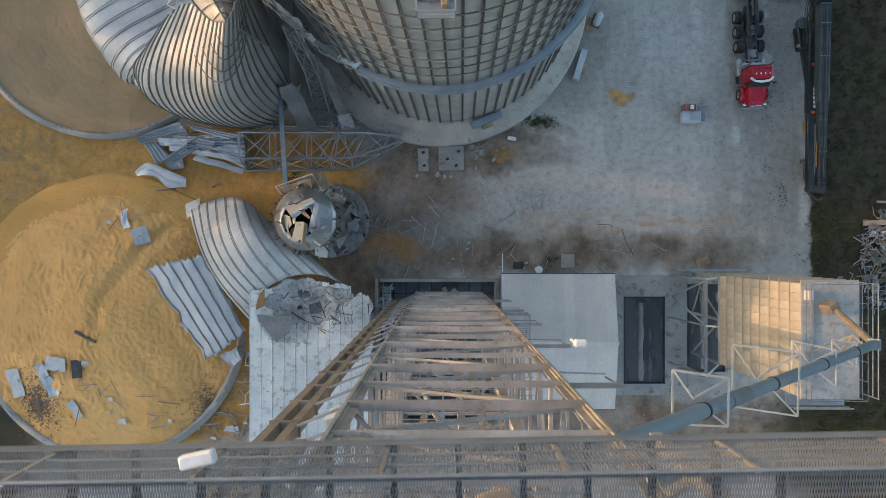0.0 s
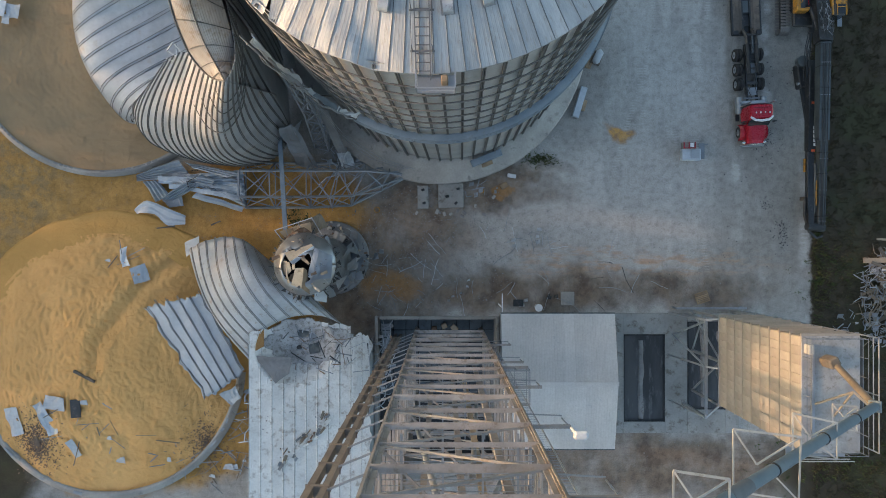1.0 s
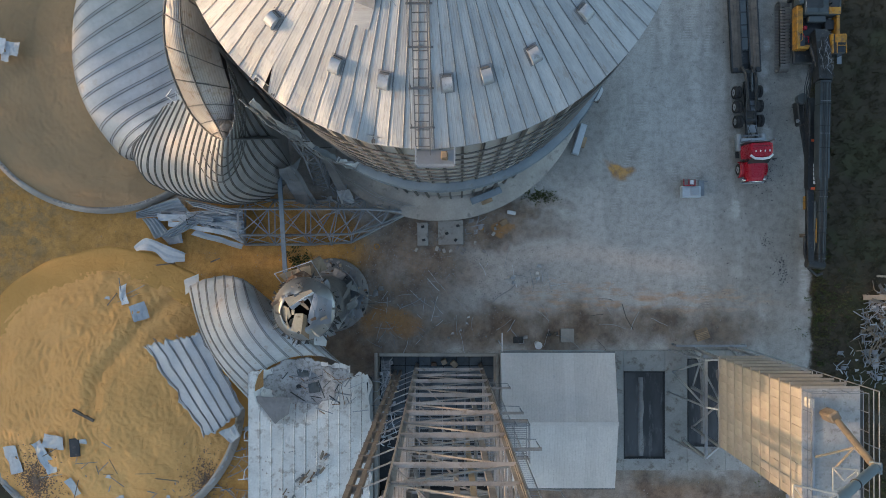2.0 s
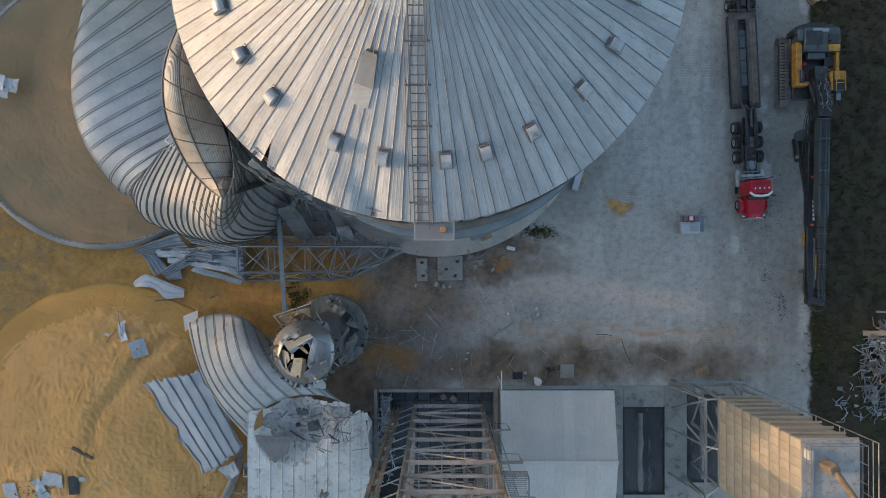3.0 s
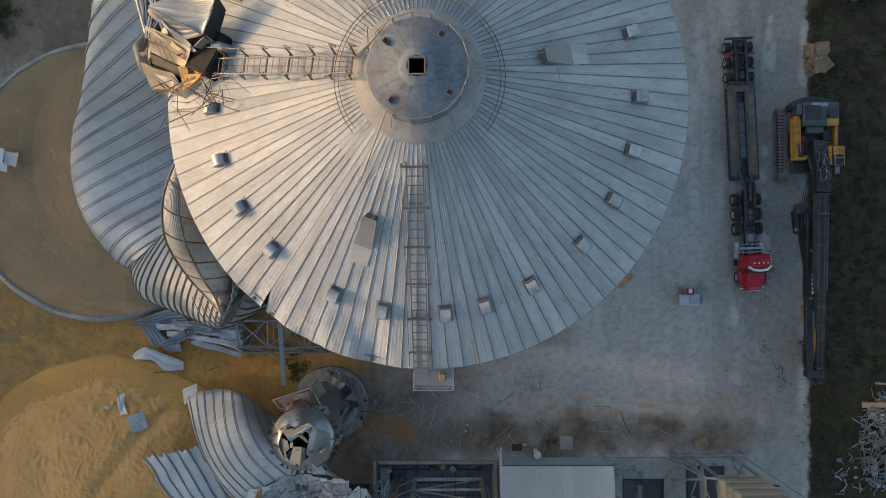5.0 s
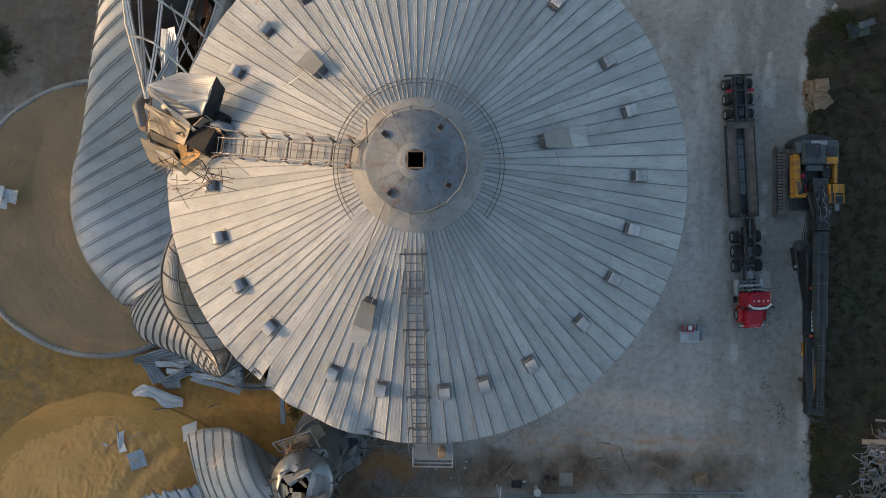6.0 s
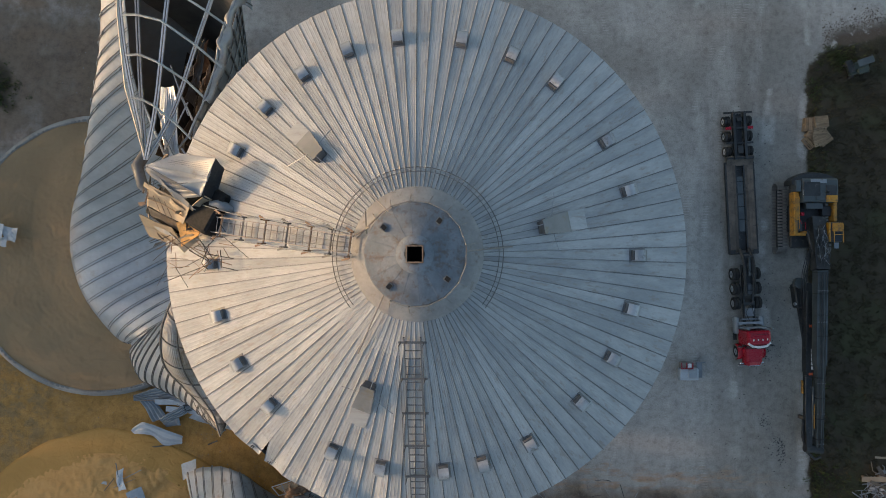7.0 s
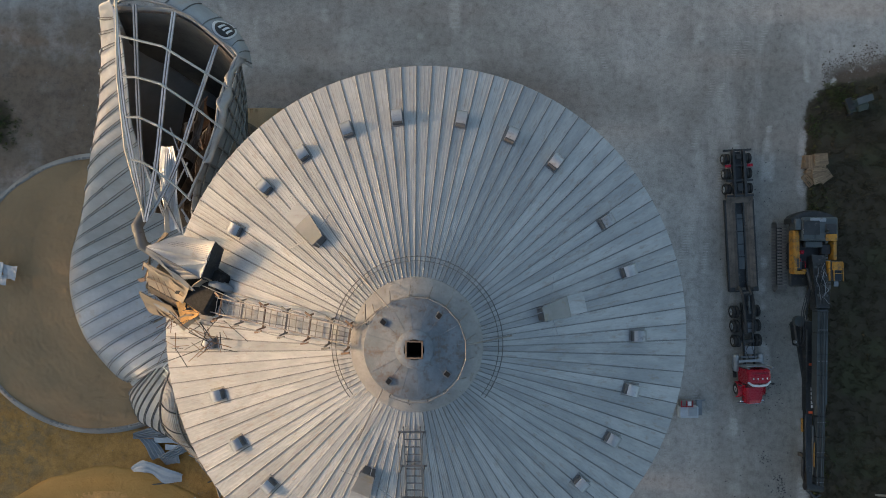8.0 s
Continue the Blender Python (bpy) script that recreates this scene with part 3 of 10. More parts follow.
def standing_bin():
    bin_ = thing("grain_bin", "tall corrugated galvanised steel grain bin with ribbed cone roof", "grain bin", (CX, CY, 0))
    at = lambda a, r, z: Vector((CX + r * math.cos(a), CY + r * math.sin(a), z))
    # plinth, wall, rings
    part("plinth", B().lathe([(0, -0.6), (13.55, -0.6), (13.55, 0.9), (13.4, 1.05), (12.35, 1.06), (12.3, 1.22), (11.0, 1.22)], 96, (CX - 0.55, CY, 0)), concrete, bin_, "pale concrete ring footing")
    prof = [(RAD - 0.16, 0.9)]
    z, i = 1.0, 0
    while z < EAVE:
        prof.append((RAD - 0.16 + (0.03 if i % 2 else 0.0), z))
        z, i = z + 0.14, i + 1
    prof.append((RAD - 0.16, EAVE))
    wall = part("wall", B().lathe(prof, 156, (CX, CY, 0)), wall_metal, bin_, "dusty corrugated steel wall")
    sb = B().beam((RAD + 0.02, 0, 1.05), (RAD + 0.02, 0, EAVE - 0.1), 0.05, 0.16, (1, 0, 0)).beam((RAD + 0.02, 0.1, 1.05), (RAD + 0.02, 0.1, EAVE - 0.1), 0.05, 0.16, (1, 0, 0)).beam((RAD - 0.05, 0.05, 1.05), (RAD - 0.05, 0.05, EAVE - 0.1), 0.1, 0.03, (1, 0, 0))
    me = sb.mesh("stiffener")
    for k in range(72):
        s = part("stiffener", me, stiff_dark, wall)
        s.matrix_basis = Matrix.Translation((CX, CY, 0)) @ Matrix.Rotation(2 * math.pi * (k + 0.5) / 72, 4, "Z")
    ring = B().path([(RAD * 1.012 * math.cos(2 * math.pi * k / 104), RAD * 1.014 * math.sin(2 * math.pi * k / 104), 0) for k in range(104)], 0.05, 5, True)
    rm = ring.mesh("wind_ring")
    for k in range(7):
        s = part("wind_ring", rm, stiff_dark, wall)
        s.location = (CX, CY, 18.7 + k * 1.88)
    # maintenance gallery
    a0, a1 = radians(-119), radians(18)
    gal = part("gallery", B().lathe([(RAD + 0.02, 15.6), (RAD + 0.7, 15.6), (RAD + 0.7, 15.68), (RAD + 0.02, 15.68)], 60, (CX, CY, 0), a0, a1), gallery_blue, bin_, "blue-grey steel gallery round the wall")
    pts = [at(a0 + (a1 - a0) * k / 60, RAD + 0.68, 16.7) for k in range(61)]
    part("handrail", B().path(pts, 0.025, 5).path([p - Vector((0, 0, 0.5)) for p in pts], 0.02, 5), gallery_blue, gal)
    for p in pts[::3]:
        part("rail_post", B().beam(p, p - Vector((0, 0, 1.05)), 0.05), gallery_blue, gal)
    # roof panels
    n, r0 = 104, 1.75
    w = math.tan(math.pi / n)

    def dent(x, y):
        """Buckling of the south-west eave, in the bin's own frame."""
        r, deg = math.hypot(x, y), math.degrees(math.atan2(y, x))
        side = max(0.0, 1 - abs(deg + 119) / 27.0)
        f = min(1.0, max(0.0, (r - 7.5) / (RAD - 7.5)))
        q = noise.noise(Vector((x * 0.6, y * 0.6, 4.0))) + 0.4 * noise.noise(Vector((x * 1.5, y * 1.5, 9.0)))
        return 0.34 * f ** 2.2 * min(1, side * 2.5) * q - (0.2 * f ** 3 * max(0.0, 1 - abs(deg + 102.5) / 4.5))

    def panel(turn, stations, notch=False):
        vs, c, s_ = [], math.cos(turn), math.sin(turn)
        for r in stations:
            h, e = r * w, min(0.045, r * w * 0.42)
            row = [(-h, 0.012), (-h + e * 0.5, 0.012), (-h + e, 0.0)]
            for f in (-0.5, 0.0, 0.5):
                row += [((f - 0.12) * h, 0.0), (f * h, 0.006), ((f + 0.12) * h, 0.0)]
            row += [(h - e, 0.0), (h - e * 0.5, 0.012), (h, 0.012)]
            if notch:
                cut = 0.5 * max(0.0, (r - RAD + 1.0) / 1.1)
                row = [(h - (h - y) * (1 - cut), z + 0.12 * cut * (h - y) / h) for y, z in row]
            vs += [(r, y, roof_z(r) + dz + (dent(r * c - y * s_, r * s_ + y * c) if len(stations) > 2 else 0)) for y, dz in row]
        m = 15
        b = B().add(vs, [(i * m + j, (i + 1) * m + j, (i + 1) * m + j + 1, i * m + j + 1) for i in range(len(stations) - 1) for j in range(m - 1)])
        lip = [(x, y, z - 0.16) for x, y, z in vs[-m:]]
        b.add(vs[-m:] + lip, [(j, j + m, j + m + 1, j + 1) for j in range(m - 1)])
        return b.mesh("roof_panel")

    def seam(turn, stations):
        b, wr, last = B(), math.pi / n, None
        c, s_ = math.cos(turn + wr), math.sin(turn + wr)
        for r in stations:
            d = dent(r * c, r * s_) if len(stations) > 3 else 0
            p = Vector((r * math.cos(wr), r * math.sin(wr), roof_z(r * math.cos(wr)) + 0.02 + d))
            if last is not None:
                b.beam(last, p, 0.022 if r < 7.1 else 0.042, 0.034)
            last = p
        return b.mesh("roof_rib")

    pme, rme = panel(0, (r0, RAD + 0.12)), seam(0, (2.5, 7.0, RAD + 0.13))
    steps = [r0, 4.0, 6.5] + [6.5 + (RAD + 0.12 - 6.5) * k / 14 for k in range(1, 15)]
    # dark underlay stands in for the shaded inside below the torn eave
    roof = part("roof", B().lathe([(r0 - 0.1, roof_z(r0) - 0.12), (RAD - 0.05, EAVE - 0.45)], 104, (CX, CY, 0)), steel_dark, bin_, "ribbed galvanised cone roof, buckled at one eave")
    for k in range(n):
        a = 2 * math.pi * (k + 0.93) / n - math.pi / 2
        deg = (math.degrees(a) + 180) % 360 - 180
        buckled = -148 < deg < -90
        p = part("roof_panel", panel(a, steps, k == 92) if buckled else pme, roof_metal, roof)
        p.matrix_basis = Matrix.Translation((CX, CY, rnd(-0.006, 0.006))) @ Matrix.Rotation(a, 4, "Z")
        if k == 91:
            continue
        p = part("roof_rib", seam(a, steps[1:]) if buckled else rme, rib_metal, roof)
        p.matrix_basis = Matrix.Translation((CX, CY, 0)) @ Matrix.Rotation(a, 4, "Z")
    # cap with collar, hatch and rail
    cap = part("cap", B().lathe([(1.82, roof_z(1.82) + 0.1), (1.84, roof_z(1.82) + 0.78), (1.78, roof_z(1.82) + 0.86), (0.62, APEX - 0.02), (0.60, APEX + 0.02), (0.36, APEX + 0.06), (0.36, APEX + 0.20)], 48, (CX, CY, 0)), cap_metal, bin_, "dark flat grey steel roof cap with square fill opening")
    part("cap_collar", B().lathe([(2.5, roof_z(2.5) + 0.05), (2.48, roof_z(2.5) + 0.13), (1.8, roof_z(1.82) + 0.13)], 64, (CX, CY, 0)), collar_metal, cap, "stained collar plate")
    part("centre_plate", B().lathe([(0.68, APEX - 0.05), (0.68, APEX + 0.1), (0.36, APEX + 0.13)], 40, (CX, CY, 0)), cap_metal, cap)
    fb = B()
    for s, t in ((1, 0), (-1, 0), (0, 1), (0, -1)):
        fb.box((CX + s * 0.29, CY + t * 0.29, APEX + 0.18), (0.05 if s else 0.63, 0.05 if t else 0.63, 0.12))
    part("fill_frame", fb, rust, cap, "rusty frame of the fill hole")
    # black sleeve and bottom stand in for shade down the fill hole
    sl = B()
    for s, t in ((1, 0), (-1, 0), (0, 1), (0, -1)):
        sl.box((CX + s * 0.27, CY + t * 0.27, APEX - 0.45), (0.03 if s else 0.57, 0.03 if t else 0.57, 1.2))
    sl.box((CX, CY, APEX - 1.1), (0.57, 0.57, 0.05))
    part("fill_sleeve", sl, pitch_black, cap, "square fill hole, lined black for its inner shade")
    # black blocks stand in for the shaded port openings
    for k in range(4):
        a = radians((53, 140, 231, 323)[k])
        pt = part("inspection_port", B().box(at(a, 1.46, APEX - 0.1), (0.19, 0.16, 0.2), Matrix.Rotation(a, 3, "Z")), pitch_black, cap)
        m3 = Matrix.Rotation(a, 3, "Z")
        pf = B()
        for o in ((0.108, 0), (-0.108, 0), (0, 0.093), (0, -0.093)):
            pf.box(at(a, 1.46, APEX - 0.05) + m3 @ Vector((*o, 0)), (0.025 if o[0] else 0.235, 0.025 if o[1] else 0.205, 0.08), m3)
        part("port_frame", pf, stiff_metal, pt)
    sm_ = B()
    for k in range(16):
        a = 2 * math.pi * k / 16 + 0.1
        sm_.beam(at(a, 0.62, APEX - 0.02), at(a, 1.76, roof_z(1.82) + 0.855), 0.012, 0.012)
    part("cap_seams", sm_, cap_metal, cap)
    rb, pts = B(), []
    for k in range(13):
        a = radians(-118 + 256 * k / 12)
        pts.append(at(a, 1.86, roof_z(1.86) + 1.2))
        rb.beam(at(a, 1.86, roof_z(1.86) + 0.1), pts[-1], 0.035).beam(pts[-1], at(a, 2.2, roof_z(2.2) + 0.12), 0.022)
    for d in (0, -0.5):
        for p, q in zip(pts, pts[1:]):
            rb.tube(p + Vector((0, 0, d)), q + Vector((0, 0, d)), 0.018, 5)
    part("cap_rail", rb, tower_steel, cap)
    # loose poles and torn cable brackets round the cap
    for (a, r, h), (a2, r2, h2) in (((132, 4.6, 0.2), (122, 1.75, 1.0)), ((238, 4.5, 0.1), (226, 1.35, 0.5)), ((3, 1.75, 0.7), (4.5, 3.6, 0.2)), ((165, 2.3, 0.3), (128, 1.9, 0.9)), ((158, 2.0, 0.2), (140, 2.4, 0.8)), ((150, 1.9, 0.9), (165, 2.5, 0.2))):
        part("loose_pole", B().tube(at(radians(a), r, roof_z(r) + h), at(radians(a2), r2, roof_z(r2) + h2), 0.03, 5), tower_steel, cap)
    # wire ring round the upper roof
    pts = [at(radians(-38 + 256 * k / 72), 3.24, roof_z(3.24) + 0.24) for k in range(73)]
    rb = B().path(pts, 0.016, 5)
    pts2 = [at(radians(-38 + 256 * k / 72), 3.29, roof_z(3.29) + 0.14) for k in range(73)]
    for p, q in zip(pts[::2], pts2[::2]):
        rb.beam(p, q - Vector((0, 0, 0.1)), 0.018)
    rb.path([at(radians(-38 + 256 * k / 72), 3.08, roof_z(3.08) + 0.2) for k in range(73)], 0.014, 5)
    part("grab_ring", rb, stiff_dark, roof, "dark grab ring round the upper roof")
    # vents
    for k, deg in enumerate((-0.4, -14.6, -28.4, -42.6, -60.0, -73.6, -84.3, -101.4, -115.0, -135.8, -149.7, -163.5, -177.4, 151.3, 137.5, 124.0, 110.5, 96.6, 79.3, 65.2, 51.6, 30.9, 16.7)):
        a = radians(deg)
        vb = B()
        m4 = Matrix.Translation(at(a, 9.12, roof_z(9.12))) @ Matrix.Rotation(a, 4, "Z") @ Matrix.Rotation(math.atan(SLOPE), 4, "Y")
        prof_ = [(-0.33, 0.04), (-0.29, 0.27), (-0.12, 0.38), (0.04, 0.39), (0.18, 0.36), (0.29, 0.27), (0.35, 0.13), (0.35, 0.05)]
        vv = [m4 @ Vector((x, s * 0.22, z)) for x, z in prof_ for s in (-1, 1)]
        vb.add(vv, [(2 * i, 2 * i + 1, 2 * i + 3, 2 * i + 2) for i in range(len(prof_) - 1)], True)
        vb.add(vv + [m4 @ Vector((0.12, s * 0.22, 0.1)) for s in (-1, 1)], [tuple(2 * i for i in range(len(prof_))) + (2 * len(prof_),), tuple(2 * i + 1 for i in range(len(prof_) - 1, -1, -1)) + (2 * len(prof_) + 1,)])
        v = part("roof_vent", vb, vent_metal, roof, "small hooded galvanised roof vent" if k == 0 else "")
        # dark neck block stands in for the shadow under the hood
        part("vent_neck", B().box(m4 @ Vector((-0.16, 0, 0.09)), (0.42, 0.4, 0.2), m4.to_3x3()), stiff_dark, v)
        part("vent_flange", B().box(m4 @ Vector((-0.02, 0, 0.012)), (0.84, 0.6, 0.024), m4.to_3x3()), dull_shaded_fold, v)
    # access hatches
    for deg, r in ((12.0, 5.4), (136.0, 6.0), (248.8, 6.0)):
        a = radians(deg)
        m4 = Matrix.Translation(at(a, r, roof_z(r))) @ Matrix.Rotation(a, 4, "Z") @ Matrix.Rotation(math.atan(SLOPE), 4, "Y")
        hb = B()
        vv = [m4 @ Vector(p) for p in ((-0.6, -0.26, 0), (0.72, -0.4, 0), (0.72, 0.4, 0), (-0.6, 0.26, 0), (-0.7, -0.28, 0.42), (0.76, -0.42, 0.12), (0.76, 0.42, 0.12), (-0.7, 0.28, 0.42))]
        hb.add(vv, [(4, 5, 6, 7), (0, 1, 5, 4), (1, 2, 6, 5), (2, 3, 7, 6), (3, 0, 4, 7)])
        # the hatch's shadowed look is in its darker sheet colour
        h = part("roof_hatch", hb, dull_shaded_fold, roof, "sloping sheet-steel access hatch")
        part("hatch_apron", B().box(m4 @ Vector((1.2, 0, 0.035)), (0.85, 0.8, 0.03), m4.to_3x3()), roof_metal, h)
        for a_, b_ in (((-0.25, -0.3, 0.3), (-0.05, -1.05, 0.12)), ((-0.3, 0.3, 0.4), (0.35, 1.25, 0.05)), ((-0.7, 0.1, 0.4), (-1.5, 0.05, 0.1))):
            part("hatch_lever", B().beam(m4 @ Vector(a_), m4 @ Vector(b_), 0.025), galv, h)
        # dark plate at the mouth stands in for shade inside the hatch
        part("hatch_throat", B().box(m4 @ Vector((-0.69, 0, 0.2)), (0.05, 0.46, 0.36), m4.to_3x3()), stiff_dark, h, "dark plate standing in for the shaded hatch throat")
        for o in (-0.32, 0.32):
            part("hatch_hinge", B().box(m4 @ Vector((-0.52, o * 0.9, 0.3)), (0.12, 0.06, 0.2), m4.to_3x3()), steel_grey, h)
    # roof ladder to the eave, with stand-offs
    lad = part("roof_ladder", B(), galv, bin_, "galvanised roof ladder with side rails")
    lb = B()
    x0, x1 = CX - 0.52, CX + 0.12
    zz = lambda r: roof_z(r) + 0.16
    for x in (x0, x1):
        lb.beam((x, CY - 3.1, zz(3.1)), (x, CY - RAD - 0.4, zz(RAD + 0.4)), 0.045, 0.07)
    part("ladder_stile", lb, ladder_steel, lad)
    k = 3.3
    while k < RAD + 0.3:
        part("rung", B().beam((x0, CY - k, zz(k)), (x1, CY - k, zz(k)), 0.04, 0.03), ladder_steel, lad)
        k += 0.33
    hb = B()
    for j in range(6):
        r = 3.3 + j * 1.5
        for x in (x0 - 0.12, x1 + 0.12):
            hb.beam((x, CY - r, zz(r)), (x, CY - r, zz(r) + 0.95), 0.035)
        hb.beam((x0 - 0.22, CY - r, zz(r) + 0.03), (x1 + 0.22, CY - r, zz(r) + 0.03), 0.08, 0.05)
    for x in (x0 - 0.12, x1 + 0.12):
        for d in (0.95,):
            hb.tube((x, CY - 3.3, zz(3.3) + d), (x, CY - RAD - 0.3, zz(RAD + 0.3) + d - 0.1), 0.014, 5)
    part("ladder_rail", hb, ladder_steel, lad, "soiled steel hand rail")
    # eave platform
    ep = part("eave_platform", B().box((CX + 0.36, CY - RAD - 0.52, EAVE - 0.35), (1.7, 0.8, 0.07)), galv, bin_, "pale steel platform at the eave")
    for x in (CX - 0.5, CX + 1.22):
        for y in (0.15, 0.9):
            part("rail_post", B().beam((x, CY - RAD - y, EAVE - 0.4), (x, CY - RAD - y, EAVE + 0.7), 0.05), galv, ep)
        for z in (0.15, 0.68):
            part("platform_rail", B().beam((x, CY - RAD - 0.15, EAVE + z), (x, CY - RAD - 0.9, EAVE + z), 0.04), galv, ep)
    for z in (0.15, 0.68):
        part("platform_rail", B().beam((CX - 0.5, CY - RAD - 0.9, EAVE + z), (CX + 1.22, CY - RAD - 0.9, EAVE + z), 0.04), galv, ep)
    part("platform_gate", B().box((CX + 0.75, CY - RAD - 0.45, EAVE + 0.1), (0.3, 0.3, 0.8), None, 0.04), pale_wood, ep)
    # broken catwalk on the west slope
    cw = part("roof_catwalk", B(), galv, bin_, "bent roof catwalk with dark cross frames")
    d = Vector((math.cos(radians(172)), math.sin(radians(172)), 0))
    s = Vector((-d.y, d.x, 0))
    P = lambda r, o, h: Vector((CX, CY, 0)) + d * r + s * o + Vector((0, 0, roof_z(r) + h))
    cb = B()
    for o in (-0.4, 0.4):
        cb.beam(P(2.4, o * 0.8, 0.45), P(9.4, o * 0.8, 0.4), 0.035, 0.08)
    r = 2.7
    while r < 9.2:
        cb.beam(P(r, -0.32, 0.45), P(r, 0.32, 0.45), 0.022, 0.03)
        r += 0.3
    part("catwalk_deck", cb, tower_steel, cw)
    for r in (2.5, 3.3, 4.2, 5.25, 6.3, 7.4, 8.5):
        fb = B()
        for o in (-0.62, 0.62):
            fb.beam(P(r, o * 0.75, 0.05), P(r, o * 0.75, 1.15), 0.055)
            fb.beam(P(r - 0.2, o * 0.75, 1.12), P(r + 0.12, o * 0.95, 1.05), 0.07, 0.05)
        fb.beam(P(r, -0.46, 0.4), P(r, 0.46, 0.4), 0.06, 0.06)
        part("catwalk_frame", fb, stiff_dark if int(r) % 2 else rust, cw, "dark rusty cross frame" if r < 4 else "")
    fb = B()
    for o in (-0.62, 0.62):
        fb.path([P(2.4, o * 0.75, 1.1), P(5, o * 0.8, 1.15), P(7.5, o * 0.8, 1.1), P(9.6, o * 1.2, 0.7)], 0.018, 5)
    part("catwalk_rail", fb, steel_grey, cw)
    # the bin has settled, leans a little to the west and is slightly oval
    bin_.matrix_basis = Matrix.Translation((0.25, 22.88, 0)) @ Matrix.Rotation(radians(-1.6), 4, "Y") @ Matrix.Rotation(radians(0.4), 4, "X") @ Matrix.Diagonal((0.983, 1.0, 1.0, 1.0))
    return bin_


standing_bin()


# ---- the torn-off headhouse lying on the west eave ----
def headhouse():
    t = thing("crushed_headhouse", "crushed tan sheet-metal conveyor head on the bin eave", "debris", (-12.0, 25.0, 31.5))

    def folded(pts, wave, n, amp, seed, skew=0.0):
        """A flat sheet with pressed waves that run along its first edge."""
        a, c, d, e = (Vector(p) for p in pts)

        def fn(u, v):
            p = a * (1 - u) * (1 - v) + c * u * (1 - v) + d * u * v + e * (1 - u) * v
            return p + Vector((0, 0, wave * abs(math.sin(math.pi * n * v)) - 0.16 * math.sin(math.pi * u) * math.sin(math.pi * v))) + amp * noise.noise_vector(p * 1.1 + Vector((seed, 0, 0)))
        return B().sheet(fn, 16, max(12, int(n * 6)), 0.03, False)

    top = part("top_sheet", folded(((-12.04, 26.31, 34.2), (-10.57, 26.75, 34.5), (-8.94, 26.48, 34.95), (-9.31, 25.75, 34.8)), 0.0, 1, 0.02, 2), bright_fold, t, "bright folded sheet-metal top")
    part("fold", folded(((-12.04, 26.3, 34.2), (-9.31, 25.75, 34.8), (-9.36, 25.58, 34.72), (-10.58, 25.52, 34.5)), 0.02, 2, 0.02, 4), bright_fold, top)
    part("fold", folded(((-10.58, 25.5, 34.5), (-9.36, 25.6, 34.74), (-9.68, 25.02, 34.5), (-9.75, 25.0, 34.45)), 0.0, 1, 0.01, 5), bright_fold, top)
    # lower face of the same sheet, its shading put into the tone
    part("fold", folded(((-12.04, 26.28, 34.2), (-10.58, 25.5, 34.5), (-9.7, 25.0, 34.47), (-10.91, 24.9, 33.9)), 0.03, 5, 0.03, 6), dull_shaded_fold, top)
    part("fold", folded(((-11.57, 25.75, 34.0), (-10.8, 25.1, 34.1), (-10.05, 24.45, 34.0), (-10.95, 24.8, 33.7)), 0.0, 1, 0.06, 7), bright_fold, top)
    for k in range(9):
        f = (k + 0.5) / 9
        p, q = Vector((-12.0, 26.33, 34.2)).lerp(Vector((-10.57, 26.72, 34.48)), f), Vector((-9.33, 25.8, 34.8)).lerp(Vector((-8.98, 26.46, 34.93)), f)
        part("sheet_rib", B().beam(p + Vector((0, 0, -0.03)), (p + q) / 2 + Vector((0, 0, -0.135)), 0.02, 0.03).beam((p + q) / 2 + Vector((0, 0, -0.135)), q, 0.02, 0.03), dull_shaded_fold, top)
    # charcoal puts the shade of the open east side into this sheet
    part("end_sheet", folded(((-8.94, 26.5, 34.93), (-8.9, 26.2, 34.0), (-9.4, 24.85, 33.7), (-9.65, 25.0, 34.45)), 0.03, 3, 0.08, 8), charcoal, t, "torn end wall, dark for its shaded open side")
    part("end_sheet", folded(((-9.6, 25.0, 34.42), (-9.25, 24.85, 33.8), (-9.75, 24.5, 33.6), (-10.15, 24.6, 34.15)), 0.0, 1, 0.08, 9), torn_tan, t)
    part("bent_hood", B().path([(-9.5, 24.75, 33.9), (-9.15, 24.72, 34.0), (-8.75, 24.55, 33.95), (-8.55, 24.5, 33.85)], [0.12, 0.2, 0.2, 0.1], 8), steel_grey, t, "bluish bent hood")
    # black boxes below the sheets, added so the gaps read as shade
    part("inner_frame", B().box((-10.3, 24.85, 33.15), (3.0, 1.9, 0.95), Matrix.Rotation(-0.5, 3, "Z") @ Matrix.Rotation(-0.4, 3, "Y"), 0.1).box((-11.7, 24.7, 32.0), (2.0, 1.7, 1.0), Matrix.Rotation(-0.55, 3, "Z") @ Matrix.Rotation(-0.4, 3, "Y"), 0.1), pitch_black, t, "black boxes standing in for shade inside the crushed casing")
    drum = part("drum_top", folded(((-12.1, 25.55, 33.75), (-10.3, 24.65, 33.98), (-10.75, 23.9, 33.6), (-12.35, 24.65, 33.25)), 0.03, 2, 0.05, 11), torn_tan, t, "dented tan casing")
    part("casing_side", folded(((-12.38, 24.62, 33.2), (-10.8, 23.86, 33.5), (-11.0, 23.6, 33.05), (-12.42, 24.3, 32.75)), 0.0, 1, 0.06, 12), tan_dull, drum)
    part("casing_seam", B().path([(-12.3, 25.0, 33.5), (-11.6, 24.75, 33.68), (-10.7, 24.22, 33.76)], 0.025, 5), pale_wood, drum)
